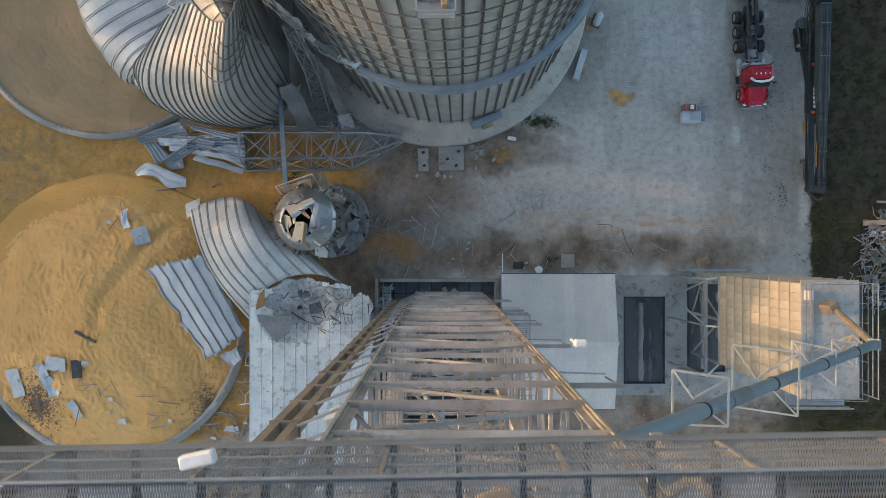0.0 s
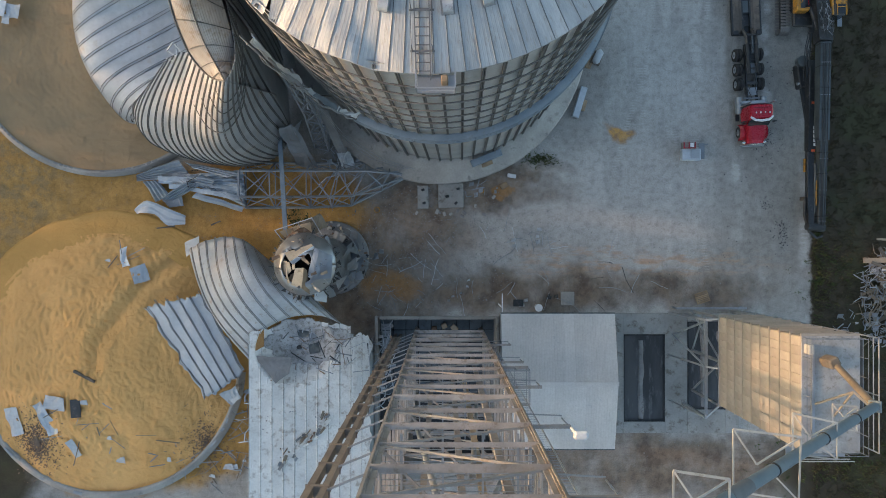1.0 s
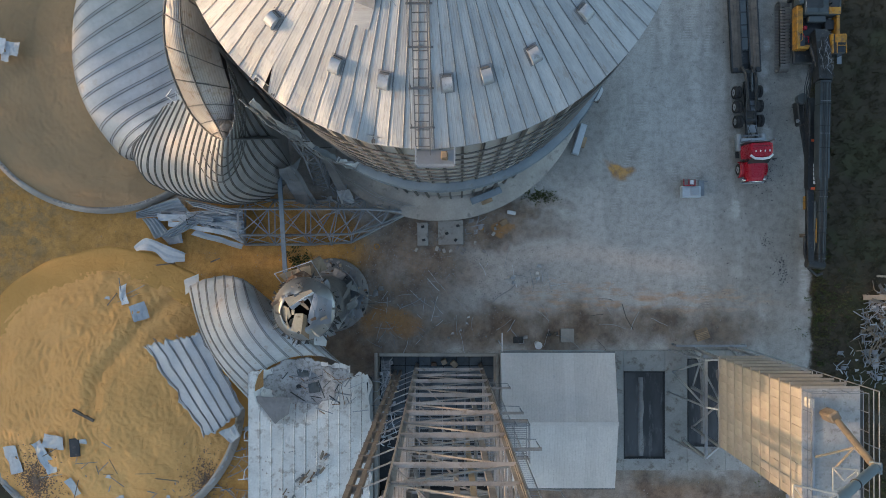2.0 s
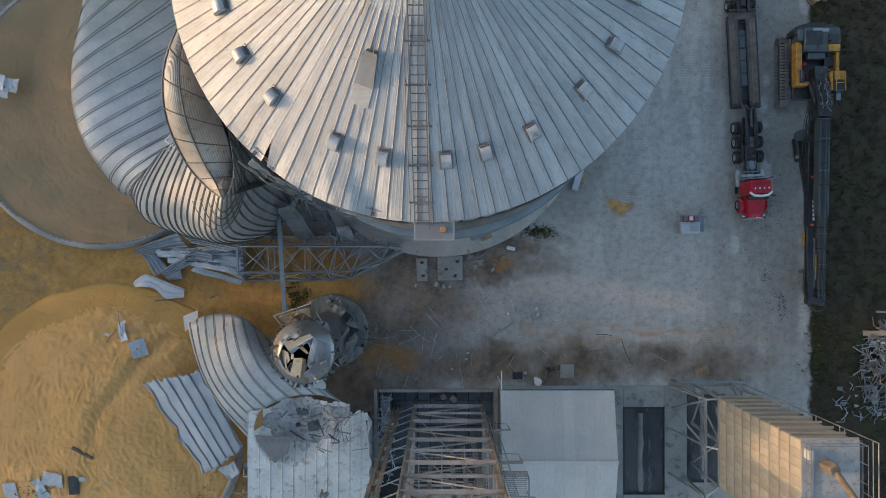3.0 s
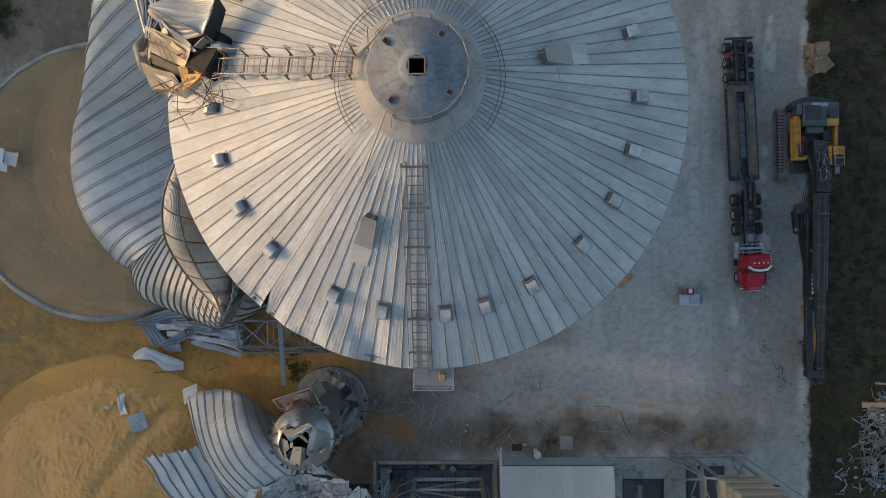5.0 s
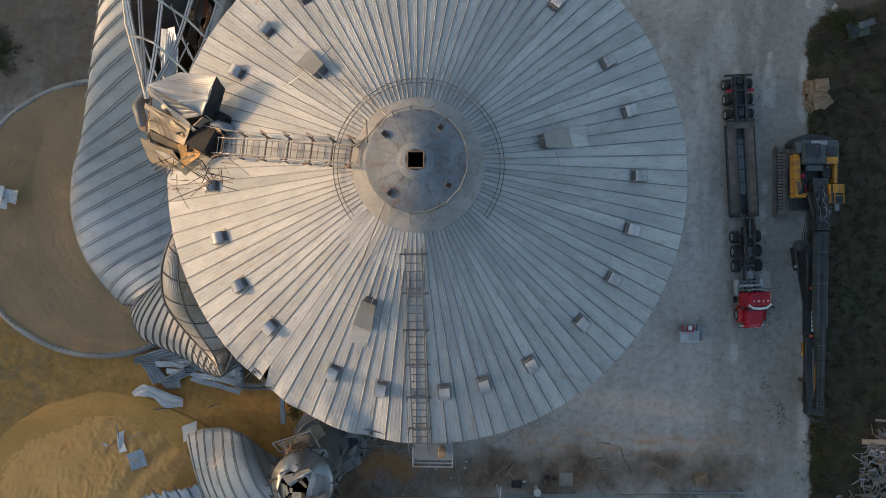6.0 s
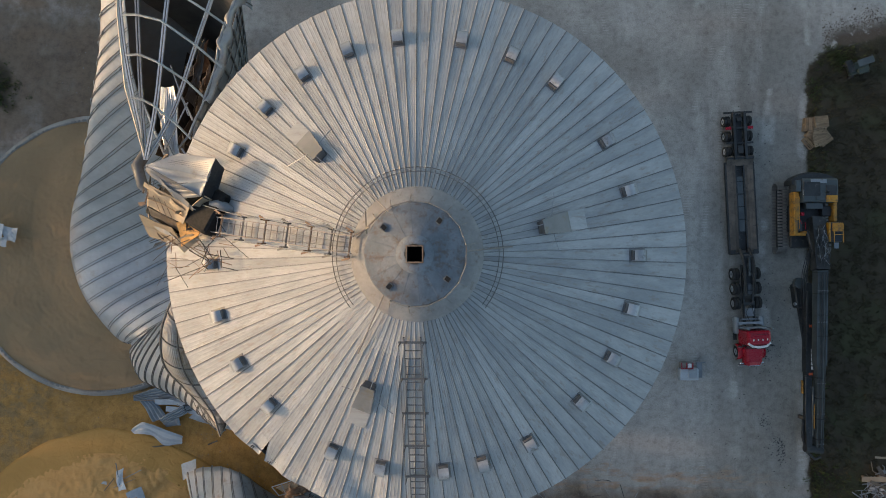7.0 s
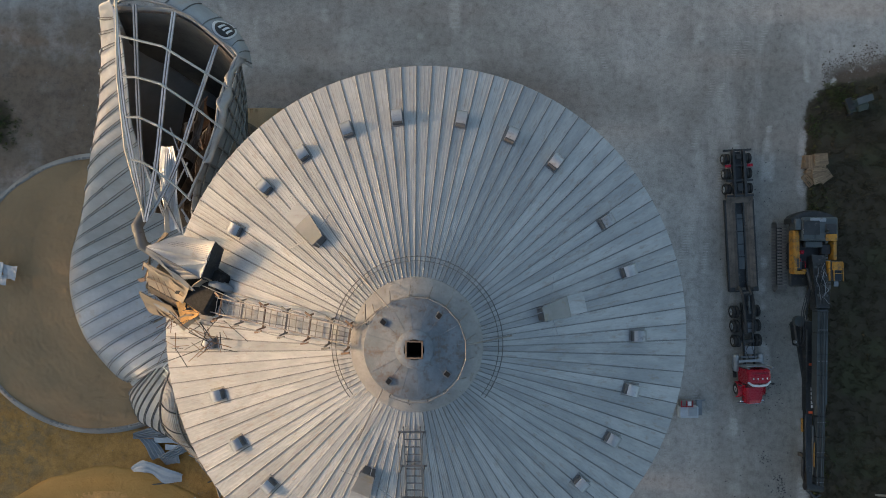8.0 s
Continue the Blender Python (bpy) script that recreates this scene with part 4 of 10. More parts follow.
    part("casing_seam", B().beam((-12.0, 25.1, 33.62), (-11.7, 24.2, 33.4), 0.02).beam((-11.75, 25.0, 33.68), (-11.45, 24.1, 33.45), 0.02).beam((-11.5, 24.85, 33.7), (-11.2, 24.05, 33.5), 0.02), rust, drum)
    part("lower_sheet", folded(((-12.95, 24.35, 32.75), (-11.35, 23.8, 33.2), (-11.0, 23.0, 32.9), (-12.8, 23.45, 32.15)), 0.04, 2, 0.09, 13), torn_tan, t)
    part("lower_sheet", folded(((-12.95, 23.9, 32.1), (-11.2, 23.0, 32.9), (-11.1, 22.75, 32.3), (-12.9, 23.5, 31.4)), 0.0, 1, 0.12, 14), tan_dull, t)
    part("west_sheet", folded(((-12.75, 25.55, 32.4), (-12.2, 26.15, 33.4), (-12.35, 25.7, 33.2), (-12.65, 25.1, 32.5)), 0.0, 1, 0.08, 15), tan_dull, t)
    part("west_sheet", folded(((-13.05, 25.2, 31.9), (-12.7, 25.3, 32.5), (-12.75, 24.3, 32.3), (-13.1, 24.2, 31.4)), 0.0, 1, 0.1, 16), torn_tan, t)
    part("west_sheet", folded(((-12.6, 26.1, 32.8), (-12.0, 26.5, 33.6), (-11.3, 26.85, 33.8), (-11.9, 26.9, 32.8)), 0.0, 1, 0.14, 17), tan_dull, t)
    for k, (p, q, mt) in enumerate((((-12.1, 26.2, 34.12), (-10.3, 24.62, 34.1), dull_shaded_fold), ((-12.05, 26.1, 34.05), (-10.2, 24.5, 33.95), torn_tan), ((-12.35, 25.6, 33.7), (-10.6, 24.45, 33.9), torn_tan), ((-13.0, 24.3, 32.5), (-11.1, 23.2, 33.05), dull_shaded_fold))):
        p, q = Vector(p), Vector(q)
        pts = [p.lerp(q, f / 8) + 0.07 * noise.noise_vector(Vector((f * 0.8, k * 3.0, 0))) for f in range(9)]
        part("torn_flange", B().sheet(lambda u, v, pts=pts, k=k: spline(pts, u) + Vector((0.05, 0.09, 0.05)) * (v - 0.5) * (1.4 + 0.6 * math.sin(9 * u + k)), 16, 2, 0.02, False), mt, t)
    random.seed(44)
    for i in range(30):
        a = rnd(0, 6.28)
        p = Vector((-11.4 + 1.45 * math.cos(a), 24.6 + 1.5 * math.sin(a), 0))
        p.z = 32.8 + 0.45 * (p.x + 11.4) + rnd(-0.4, 0.3)
        if i % 3 == 0:
            p = Vector((rnd(-11.0, -9.2), rnd(23.6, 24.7), rnd(33.5, 33.9)))
        o = Vector((rnd(-0.35, 0.35), rnd(-0.35, 0.35), rnd(-0.2, 0.1)))
        q = Vector((rnd(-0.22, 0.22), rnd(-0.22, 0.22), rnd(-0.1, 0.1)))
        part("torn_scrap", crumple(B(), (p, p + o, p + o + q, p + q * rnd(0.5, 1.2)), 0.1, 4, 3, 0.015, 300 + i), (charcoal, torn_tan, tan_dull, steel_dark, dull_shaded_fold, rust)[i % 6], t)
    part("grain_pan", crumple(B(), ((-11.06, 23.95, 33.55), (-9.84, 24.14, 33.8), (-9.96, 23.52, 33.95), (-10.89, 22.95, 33.45)), 0.1, 8, 8, 0.03, 15), corn, t, "pan of golden maize")
    part("pan_edge", crumple(B(), ((-11.2, 23.2, 33.3), (-10.3, 23.45, 33.75), (-10.1, 23.2, 33.5), (-10.9, 22.75, 33.0)), 0.12, 6, 4, 0.03, 19), torn_tan, t)
    for i in range(34):
        b = B()
        p = Vector((rnd(-11.6, -8.4), rnd(22.0, 23.6), 0))
        p.z = roof_z(min(RAD, math.hypot(p.x - CX, p.y - CY))) + rnd(0.3, 1.0)
        q = p + Vector((rnd(-0.9, 1.1), rnd(-0.9, 0.5), rnd(-0.3, 0.25)))
        part("twisted_bar", b.beam(p, q, rnd(0.015, 0.03)), rust if i % 3 else charcoal, t)
    for i in range(14):
        p = Vector((rnd(-13.0, -12.2), rnd(23.4, 26.2), rnd(31.8, 32.6)))
        part("twisted_bar", B().beam(p, p + Vector((rnd(-0.5, 0.6), rnd(-0.5, 0.5), rnd(-0.5, 0.3))), rnd(0.02, 0.05)), rust if i % 3 else steel_grey, t)
    for i in range(7):
        p = Vector((-9.4 + rnd(-0.5, 0.5), 22.9 + rnd(-0.3, 0.3), 34.4))
        part("loose_cable", B().path([p, p + Vector((rnd(-1, 1), rnd(-0.8, 0), 0)), p + Vector((rnd(-2, 2), rnd(-1.6, -0.6), -0.5))], 0.02, 4), charcoal, t)


headhouse()


# ---- the collapsed bin beside it ----
def loft(bottom, top, mid=None):
    """A ruled surface from one spline to another, bowed towards mid, a function of (u, v) giving a shift."""
    def fn(u, v):
        p = spline(bottom, u).lerp(spline(top, u), v)
        return p + (mid(u, v) if mid else Vector())
    return fn


def pleat(fn, waves, amp):
    """Corrugations of a rolled wall, along u, over a surface."""
    def g(u, v):
        p = Vector(fn(u, v))
        return p + Vector((0, -0.3, 1)) * amp * math.sin(2 * math.pi * waves * v)
    return g


def ribs(b, fn, us, steps=14, w=0.13, lift=0.07, v0=0.0, v1=1.0, pair=0.0, slant=0.0, tall=None):
    """Stiffeners that lie on a surface, along v at each u, drifting by slant."""
    for u in us:
        for o in ((-pair / 2, pair / 2) if pair else (0,)):
            last = None
            for k in range(steps + 1):
                v = v0 + (v1 - v0) * k / steps
                uu = min(max(u + o + (slant(v) if callable(slant) else slant * v), 0.001), 0.999)
                p = Vector(fn(uu, v))
                du = Vector(fn(min(uu + 0.01, 1), v)) - Vector(fn(max(uu - 0.01, 0), v))
                dv = Vector(fn(uu, min(v + 0.01, 1))) - Vector(fn(uu, max(v - 0.01, 0)))
                nn = du.cross(dv)
                nn = nn.normalized() if nn.length > 1e-9 else Vector((0, 0, 1))
                if nn.z < 0:
                    nn = -nn
                p = p + nn * lift
                if last is not None:
                    b.beam(last, p, w, tall or w, nn)
                last = p
    return b


# bare steel with golden sunlight put into its colour
pale_steel_lit = worn("sunlit_bare_steel", (0.62, 0.58, 0.50), (0.5, 0.47, 0.41), 0.45, 0.3, 0.8, 9)


# brown of caked maize dust, darkened for the shade deep in the throat
dusty_shade_brown = worn("dusty_shaded_inner_steel", (0.115, 0.08, 0.048), (0.075, 0.054, 0.036), 0.85, 0.05, 0.5, 6, (0.035, 0.028, 0.022), 0.55)


def collapsed_bin():
    t = thing("collapsed_grain_bin", "buckled galvanised grain bin folded over, ribs exposed", "grain bin", (-24.0, 22.0, 0))
    # footing ring with its maize
    low = B()
    for k in range(160):
        a, w = 2 * math.pi * k / 160 + rnd(-0.01, 0.01), rnd(0.1, 0.5)
        if noise.noise(Vector((math.cos(a) * 5, math.sin(a) * 5, 1))) > -0.05:
            low.box((-30.8 + 12.3 * math.cos(a), 22.75 + 12.3 * math.sin(a), 0.74), (rnd(0.08, 0.2), w, 0.06), Matrix.Rotation(a + rnd(-0.2, 0.2), 3, "Z"))
    part("torn_flange", low, stiff_metal, t, "torn wall flange on the footing", "stuff")
    part("footing", B().lathe([(12.2, 0), (12.2, 0.7), (12.48, 0.73), (12.52, 0.5), (12.75, 0.45), (12.75, 0)], 96, (-30.8, 22.75, 0)), concrete, t, "pale concrete ring footing")
    # west flank
    wb = [(-27.4, 14.9, 1.0), (-28.9, 15.3, 1.2), (-31.1, 18.8, 2.4), (-32.1, 22.5, 3.0), (-30.7, 26.0, 5.6), (-27.9, 29.0, 9.2), (-25.2, 32.5, 12.8), (-23.0, 35.2, 15.6), (-20.7, 38.0, 19.4), (-19.1, 39.9, 22.4)]
    wt = [(-26.0, 15.8, 3.4), (-20.6, 16.4, 6.5), (-16.6, 20.5, 3.0), (-15.9, 25.4, 4.2), (-17.8, 28.6, 8.6), (-20.0, 31.2, 13.4), (-19.7, 34.0, 18.0), (-18.6, 36.5, 21.4), (-17.9, 38.7, 23.8), (-17.9, 39.9, 25.0)]
    def bow(u, v):
        return Vector((-0.35 * math.sin(math.pi * v), 0, 1.6 * (0.3 + 0.7 * min(1, 2.5 * u)) * (1 - math.exp(-8 * v)) * (1 - 0.75 * v) + 0.12 * math.sin(u * 180) * v * (1 - v)))
    west = loft(wb, wt, bow)
    w = part("west_flank", B().sheet(west, 120, 40, 0.03), flank_metal, t, "fallen corrugated wall sloping up from the maize")
    for k in range(9):
        p = Vector(west(0.0, 0.02 + 0.1 * k))
        part("torn_edge", crumple(B(), (p, p + Vector((0.45, 0.25, 0.25)), p + Vector((0.5 + rnd(-0.2, 0.2), -0.35 - rnd(0, 0.4), 0.05)), p + Vector((-0.1, -0.3 - rnd(0, 0.4), -0.1))), 0.06, 4, 4, 0.02, 400 + k), flank_metal, w)
    lean = lambda u: 0.17 * (1 - u) + 0.02 - 0.08 * u
    for k in range(26):
        u = 0.015 + 0.965 * (k / 25) ** 1.1
        part("rib", ribs(B(), west, [u], 18, 0.035, 0.05, 0.0, 1.0, 0.006, lean(u)), stiff_dark, w)
    for k in range(52):
        u = 0.015 + 0.965 * (k % 26 / 25) ** 1.1
        v = (0.12, 0.36)[k // 26] + rnd(-0.04, 0.04)
        part("splice_plate", ribs(B(), west, [u], 3, 0.07, 0.08, v, v + 0.11, 0.0, lean(u)), galv_bright, w)
    # skirt below the flank, tucked under
    wu = [(p[0] + 1.6 + 0.02 * p[2], p[1] - 0.3 - 0.06 * p[2], max(0.2, p[2] - 14)) for p in wb]
    part("under_flank", B().sheet(loft(wu, wb, lambda u, v: Vector((-0.5, 0, 0)) * math.sin(math.pi * v)), 50, 10, 0.03), shell_metal, t)
    # south fold: ribs fan up to a crest
    sb = [(-25.0, 15.3, 4.6), (-24.5, 13.5, 2.6), (-22.9, 12.1, 1.2), (-21.0, 11.4, 0.7), (-19.2, 11.1, 0.7), (-17.6, 11.0, 0.7), (-16.2, 11.2, 0.7), (-15.0, 11.8, 0.7), (-14.2, 12.8, 0.7), (-13.7, 14.2, 0.7)]
    st = [(-23.4, 16.6, 7.4), (-21.2, 17.5, 10.4), (-18.9, 17.4, 13.4), (-16.8, 16.5, 16.4), (-14.9, 15.1, 19.4), (-13.3, 13.5, 22.2), (-12.1, 12.8, 24.2), (-11.7, 14.0, 23.9), (-11.9, 15.6, 23.6), (-12.3, 17.4, 23.5)]
    def puff(u, v):
        k = math.sin(math.pi * v ** 0.75)
        return Vector((-2.0 + 1.0 * u, -1.7 + 0.6 * u, 2.0 + 0.8 * u)) * k * min(1, 0.45 + 3 * u) * (1 - u ** 4)
    south = loft(sb, st, puff)
    s = part("south_fold", B().sheet(pleat(south, 44, 0.01), 90, 176, 0.03), shell_metal, t, "folded corrugated wall bulging outwards")
    for k in range(26):
        part("rib", ribs(B(), south, [0.015 + 0.965 * k / 25], 22, 0.04, 0.0, 0.0, 1.0, 0.006, lambda v: 0.06 * (1 - v) ** 1.8 - 0.02, 0.17), stiff_dark, s)
    rb = B()
    for i, v in enumerate((0.74, 0.81, 0.88, 0.94)):
        rb.path([Vector(south(0.44 + 0.04 * i + 0.5 * k / 24, v - 0.16 * math.sin(math.pi * k / 24) + 0.05 * k / 24)) + Vector((0.04, -0.08, 0.08)) for k in range(25)], 0.035, 5)
    part("wind_ring", rb, stiff_dark, s, kind="stuff")
    part("under_fold", B().sheet(loft([(x + 0.9, y + 1.0, 0.4) for x, y, z in sb], sb), 40, 6, 0.03), shell_metal, s)
    # broken bracket left hanging where flank and fold meet
    br = part("torn_bracket", crumple(B(), ((-18.9, 17.0, 13.2), (-17.9, 17.1, 13.8), (-17.6, 16.1, 13.8), (-18.4, 15.9, 13.2)), 0.12, 5, 5, 0.03, 251), corn_dusty, t, "torn bracket with a smear of maize")
    for p, q in (((-20.2, 17.9, 12.4), (-18.8, 17.0, 13.4)), ((-20.2, 17.9, 12.4), (-19.6, 18.4, 12.8)), ((-19.6, 18.4, 12.8), (-18.6, 17.4, 13.6)), ((-20.3, 17.4, 12.2), (-18.0, 16.2, 14.0)), ((-18.0, 16.2, 14.0), (-17.2, 16.8, 14.2)), ((-19.4, 18.3, 12.7), (-19.1, 17.0, 13.2)), ((-17.9, 17.1, 13.9), (-17.1, 16.4, 14.2))):
        part("bracket_bar", B().beam(p, q, 0.07), galv_bright, br)
    # flap folded back over the crest
    fl = [(-12.9, 21.0, 28.6), (-13.9, 19.0, 28.0), (-14.6, 16.9, 26.0), (-14.9, 15.0, 22.4), (-13.8, 13.6, 22.0), (-12.1, 12.75, 24.2)]
    fr = [(-12.3, 21.2, 27.5), (-12.4, 19.2, 26.2), (-12.2, 17.2, 24.7), (-12.0, 15.6, 23.6), (-12.0, 14.2, 23.0), (-12.1, 12.82, 23.9)]
    flap = loft(fl, fr, lambda u, v: Vector((0.2, -0.2, 1.7)) * math.sin(math.pi * v) * (0.3 + 0.7 * math.sin(math.pi * u)))
    f = part("folded_flap", B().sheet(pleat(flap, 24, 0.016), 40, 96, 0.03), flap_metal, t, "creased corrugated flap")
    part("lining", B().sheet(loft(fl, [(p[0] - 0.6, p[1] + 2.6, 9.0) for p in fl]), 12, 4, 0.03), steel_grey, f)
    for u in (0.12, 0.24, 0.36, 0.48, 0.6, 0.72, 0.84):
        part("rib", ribs(B(), flap, [u], 12, 0.05, 0.06, 0.0, 1.0, 0.0, 0.1), stiff_dark, f)
    fb = B()
    for v in (0.01, 0.5):
        fb.path([Vector(flap(k / 24, v)) + Vector((-0.02, -0.05, 0.08)) for k in range(25)], 0.05, 5)
    part("wind_ring", fb, stiff_dark, f, kind="stuff")
    # east side under the neighbour's eave and the open north throat
    eb_ = [(-14.0, 17.8, 0.7), (-14.8, 22.0, 0.7), (-16.0, 27.0, 0.7), (-16.8, 31.0, 0.7), (-17.2, 34.0, 0.7), (-17.8, 36.5, 0.7)]
    et = [(-12.6, 18.0, 25.0), (-12.75, 22.0, 27.0), (-13.2, 27.2, 26.0), (-13.2, 30.0, 25.3), (-12.1, 34.0, 24.1), (-11.35, 37.0, 23.8)]
    east = loft(eb_, et, lambda u, v: Vector((0.3, 0, 0)) * math.sin(math.pi * v))
    part("east_corner", B().sheet(loft([(-13.7, 14.2, 0.7), (-13.9, 16.0, 0.7), (-14.0, 17.9, 0.7)], [(-12.3, 17.4, 23.5), (-12.4, 17.7, 24.4), (-12.6, 18.1, 25.0)]), 6, 16, 0.03), shell_metal, t)
    e = part("east_side", B().sheet(east, 40, 20, 0.03), shell_metal, t)
    for k in range(9):
        part("rib", ribs(B(), east, [0.55 + 0.44 * k / 8], 12, 0.11, -0.07), stiff_metal, e)
    for k in range(12):
        part("rib", ribs(B(), east, [0.015 + 0.5 * k / 12], 12, 0.16, 0.0), stiff_dark, e)
    for v in (0.95, 0.87, 0.79, 0.71, 0.63):
        part("wind_ring", B().path([Vector(east(0.5 + 0.5 * k / 16, v)) + Vector((0.1, 0.02, 0)) for k in range(17)], 0.05, 5), stiff_metal, e)
    nb_ = [(-17.8, 36.5, 0.7), (-19.5, 38.3, 0.7), (-22.5, 38.6, 0.7), (-25.0, 37.0, 0.7)]
    nt = [(-11.35, 37.0, 23.8), (-12.6, 38.3, 24.2), (-14.7, 39.7, 24.5), (-18.2, 40.0, 24.3)]
    north = loft(nb_, nt)
    e = part("north_side", B().sheet(north, 20, 20, 0.03), shell_metal, t, "outer wall with a faded printed badge")
    for k in range(5):
        part("rib", ribs(B(), north, [0.1 + 0.8 * k / 4], 12, 0.11, -0.07), stiff_metal, e)
    lip_in = [(-18.2, 39.9, 24.5), (-16.4, 40.2, 24.7), (-14.6, 39.75, 24.7), (-12.65, 38.35, 24.4), (-11.5, 37.4, 24.1), (-11.35, 36.8, 23.9)]
    lip_out = [(-18.5, 40.3, 23.5), (-16.5, 40.75, 23.5), (-14.1, 40.55, 23.4), (-12.0, 39.3, 23.2), (-11.15, 38.1, 22.9), (-10.9, 36.9, 22.7)]
    fold_ = loft(lip_in, lip_out, lambda u, v: Vector((0.06, 0.07, 0.22)) * math.sin(math.pi * v) + 0.07 * noise.noise_vector(Vector((u * 8, v * 2, 3))))
    lp = part("folded_lip", B().sheet(fold_, 40, 8, 0.03), shell_metal, e, "wall edge folded outwards")
    for k in range(10):
        part("rib", ribs(B(), fold_, [0.04 + 0.1 * k], 6, 0.05, 0.04), stiff_dark, lp)

    def badge(u, v, r, h):
        a = 2 * math.pi * u
        p = Vector(fold_(0.63 + 0.062 * r * v * math.cos(a), 0.5 + 0.40 * r * v * math.sin(a)))
        return p + Vector((0.02, 0.03, h))
    bp = part("badge_plate", B().sheet(lambda u, v: badge(u, v, 1.15, 0.06), 28, 4, 0.02), white_paint, lp, "pale oval badge with dark field and pale bars")
    part("badge_field", B().sheet(lambda u, v: badge(u, v, 0.93, 0.085), 28, 4, 0.02), charcoal, bp)
    for k in range(3):
        part("badge_bar", B().sheet(lambda u, v, k=k: Vector(fold_(0.595 + 0.028 * k + 0.015 * u, 0.34 + 0.32 * v)) + Vector((0.02, 0.03, 0.115)), 4, 4, 0.02), white_paint, bp)
    # crumpled flange that rolls over the east rim
    er = loft([(-11.4, 37.2, 24.2), (-11.95, 35.8, 24.4), (-12.25, 34.3, 24.5), (-12.4, 33.0, 24.6), (-12.9, 31.0, 25.1)], [(-10.95, 37.2, 23.8), (-11.55, 35.9, 24.1), (-11.85, 34.2, 24.2), (-12.05, 32.9, 24.4), (-12.6, 31.0, 25.0)])
    part("rolled_flange", B().sheet(lambda u, v: Vector(er(u, v)) + 0.22 * noise.noise_vector(Vector((u * 9, v * 1.5, 8))) + Vector((0, 0, 0.18)) * math.sin(math.pi * v), 36, 5, 0.03), bright_fold, t, "crumpled flange rolled over the rim")
    # bare stiffener grid across the throat, gathered in a knot
    knot = (-15.9, 27.8, 25.4)
    for k, pts in enumerate(([knot, (-17.0, 32.7, 25.2), (-17.4, 35.6, 25.2), (-17.8, 39.6, 25.0)], [knot, (-16.1, 31.5, 25.6), (-16.3, 35.5, 25.6), (-16.6, 39.7, 25.3)],
                             [knot, (-15.1, 30.7, 26.0), (-14.6, 35.7, 26.0), (-14.5, 39.3, 25.2)], [knot, (-14.4, 30.5, 25.4), (-13.2, 34.1, 25.4), (-12.3, 37.6, 24.8)])):
        b = B()
        for o in (-0.07, 0.07):
            last = None
            for q in range(17):
                c = spline(pts, q / 16) + Vector((o, 0, 0))
                if last is not None:
                    b.beam(last, c, 0.085, 0.1)
                last = c
        part("bare_stiffener", b, galv_bright if k != 1 else galv, t, "bare galvanised stiffener" if k == 0 else "", "stuff")
    # stiffener painted as if the low sun strikes it
    part("bare_stiffener", B().path([knot, (-16.7, 31.6, 26.1), (-17.0, 35.4, 26.4), (-17.3, 39.7, 26.0)], 0.07, 4, False, False), pale_steel_lit, t)
    for pts in ([(-17.4, 37.9, 25.5), (-16.4, 37.6, 25.7), (-14.7, 37.1, 26.1), (-12.7, 35.9, 25.5), (-11.7, 35.3, 24.6)], [(-17.2, 35.7, 25.3), (-16.2, 35.55, 25.7), (-14.8, 35.1, 26.1), (-13.2, 34.0, 25.5), (-12.0, 33.0, 24.7)],
                [(-17.0, 33.5, 25.3), (-16.1, 33.4, 25.7), (-15.0, 32.9, 26.1), (-13.6, 32.0, 25.5), (-12.6, 31.0, 24.8)], [(-16.7, 31.2, 25.3), (-16.0, 31.0, 25.6), (-15.2, 30.6, 26.0), (-14.2, 29.7, 25.4), (-13.6, 29.0, 24.9)]):
        part("bare_ring", B().path([Vector(p) + Vector((0, 0, 0.1)) for p in pts], 0.065, 4, False, False), galv_bright, t)
    rim = [(-18.2, 39.9, 24.5), (-17.0, 40.2, 24.8), (-15.1, 39.9, 24.8), (-13.6, 39.1, 24.6), (-12.6, 38.3, 24.5), (-11.5, 37.5, 24.2), (-11.4, 37.1, 24.2), (-12.0, 35.4, 24.4), (-12.4, 33.0, 24.7), (-12.95, 30.8, 25.2), (-13.5, 29.1, 25.6)]
    part("bent_rim", B().path([spline(rim, q / 50) + 0.12 * noise.noise_vector(Vector((q * 0.35, 0, 0))) for q in range(51)], 0.085, 6), galv, t, "bent bright rim of the open shell")
    kb = B()
    for i in range(12):
        p = Vector((rnd(-15.8, -13.4), rnd(26.5, 30.5), rnd(23.5, 25.5)))
        kb.beam(p, p + Vector((rnd(-1.5, 1.5), rnd(0.6, 3.0), rnd(-2.5, 0.6))), rnd(0.06, 0.13))
    part("bar_knot", kb, galv, t, kind="stuff")
    crumple_b = B()
    crumple(crumple_b, ((-15.9, 32, 23.5), (-14.9, 32.3, 24.0), (-14.3, 27.5, 24.0), (-15.2, 27.4, 24.3)), 0.4, 10, 4, 0.03, 21)
    part("hanging_strip", crumple_b, galv_bright, t)
    random.seed(31)
    for i in range(34):
        p = Vector((rnd(-15.6, -13.3), rnd(27.6, 34.5), rnd(18.5, 23.6)))
        part("torn_sheet", crumple(B(), (p, p + Vector((rnd(0.2, 0.7), rnd(0.2, 1.6), rnd(-0.8, 0.5))), p + Vector((rnd(0.1, 0.6), rnd(-1.2, 0.2), rnd(-1.5, -0.3))), p + Vector((rnd(-0.4, 0.1), rnd(-1.2, -0.3), rnd(-0.8, 0)))), 0.25, 5, 5, 0.02, 260 + i), (tan_dull, rust, dusty_shade_brown, tan_dull, steel_dark)[i % 5], t)
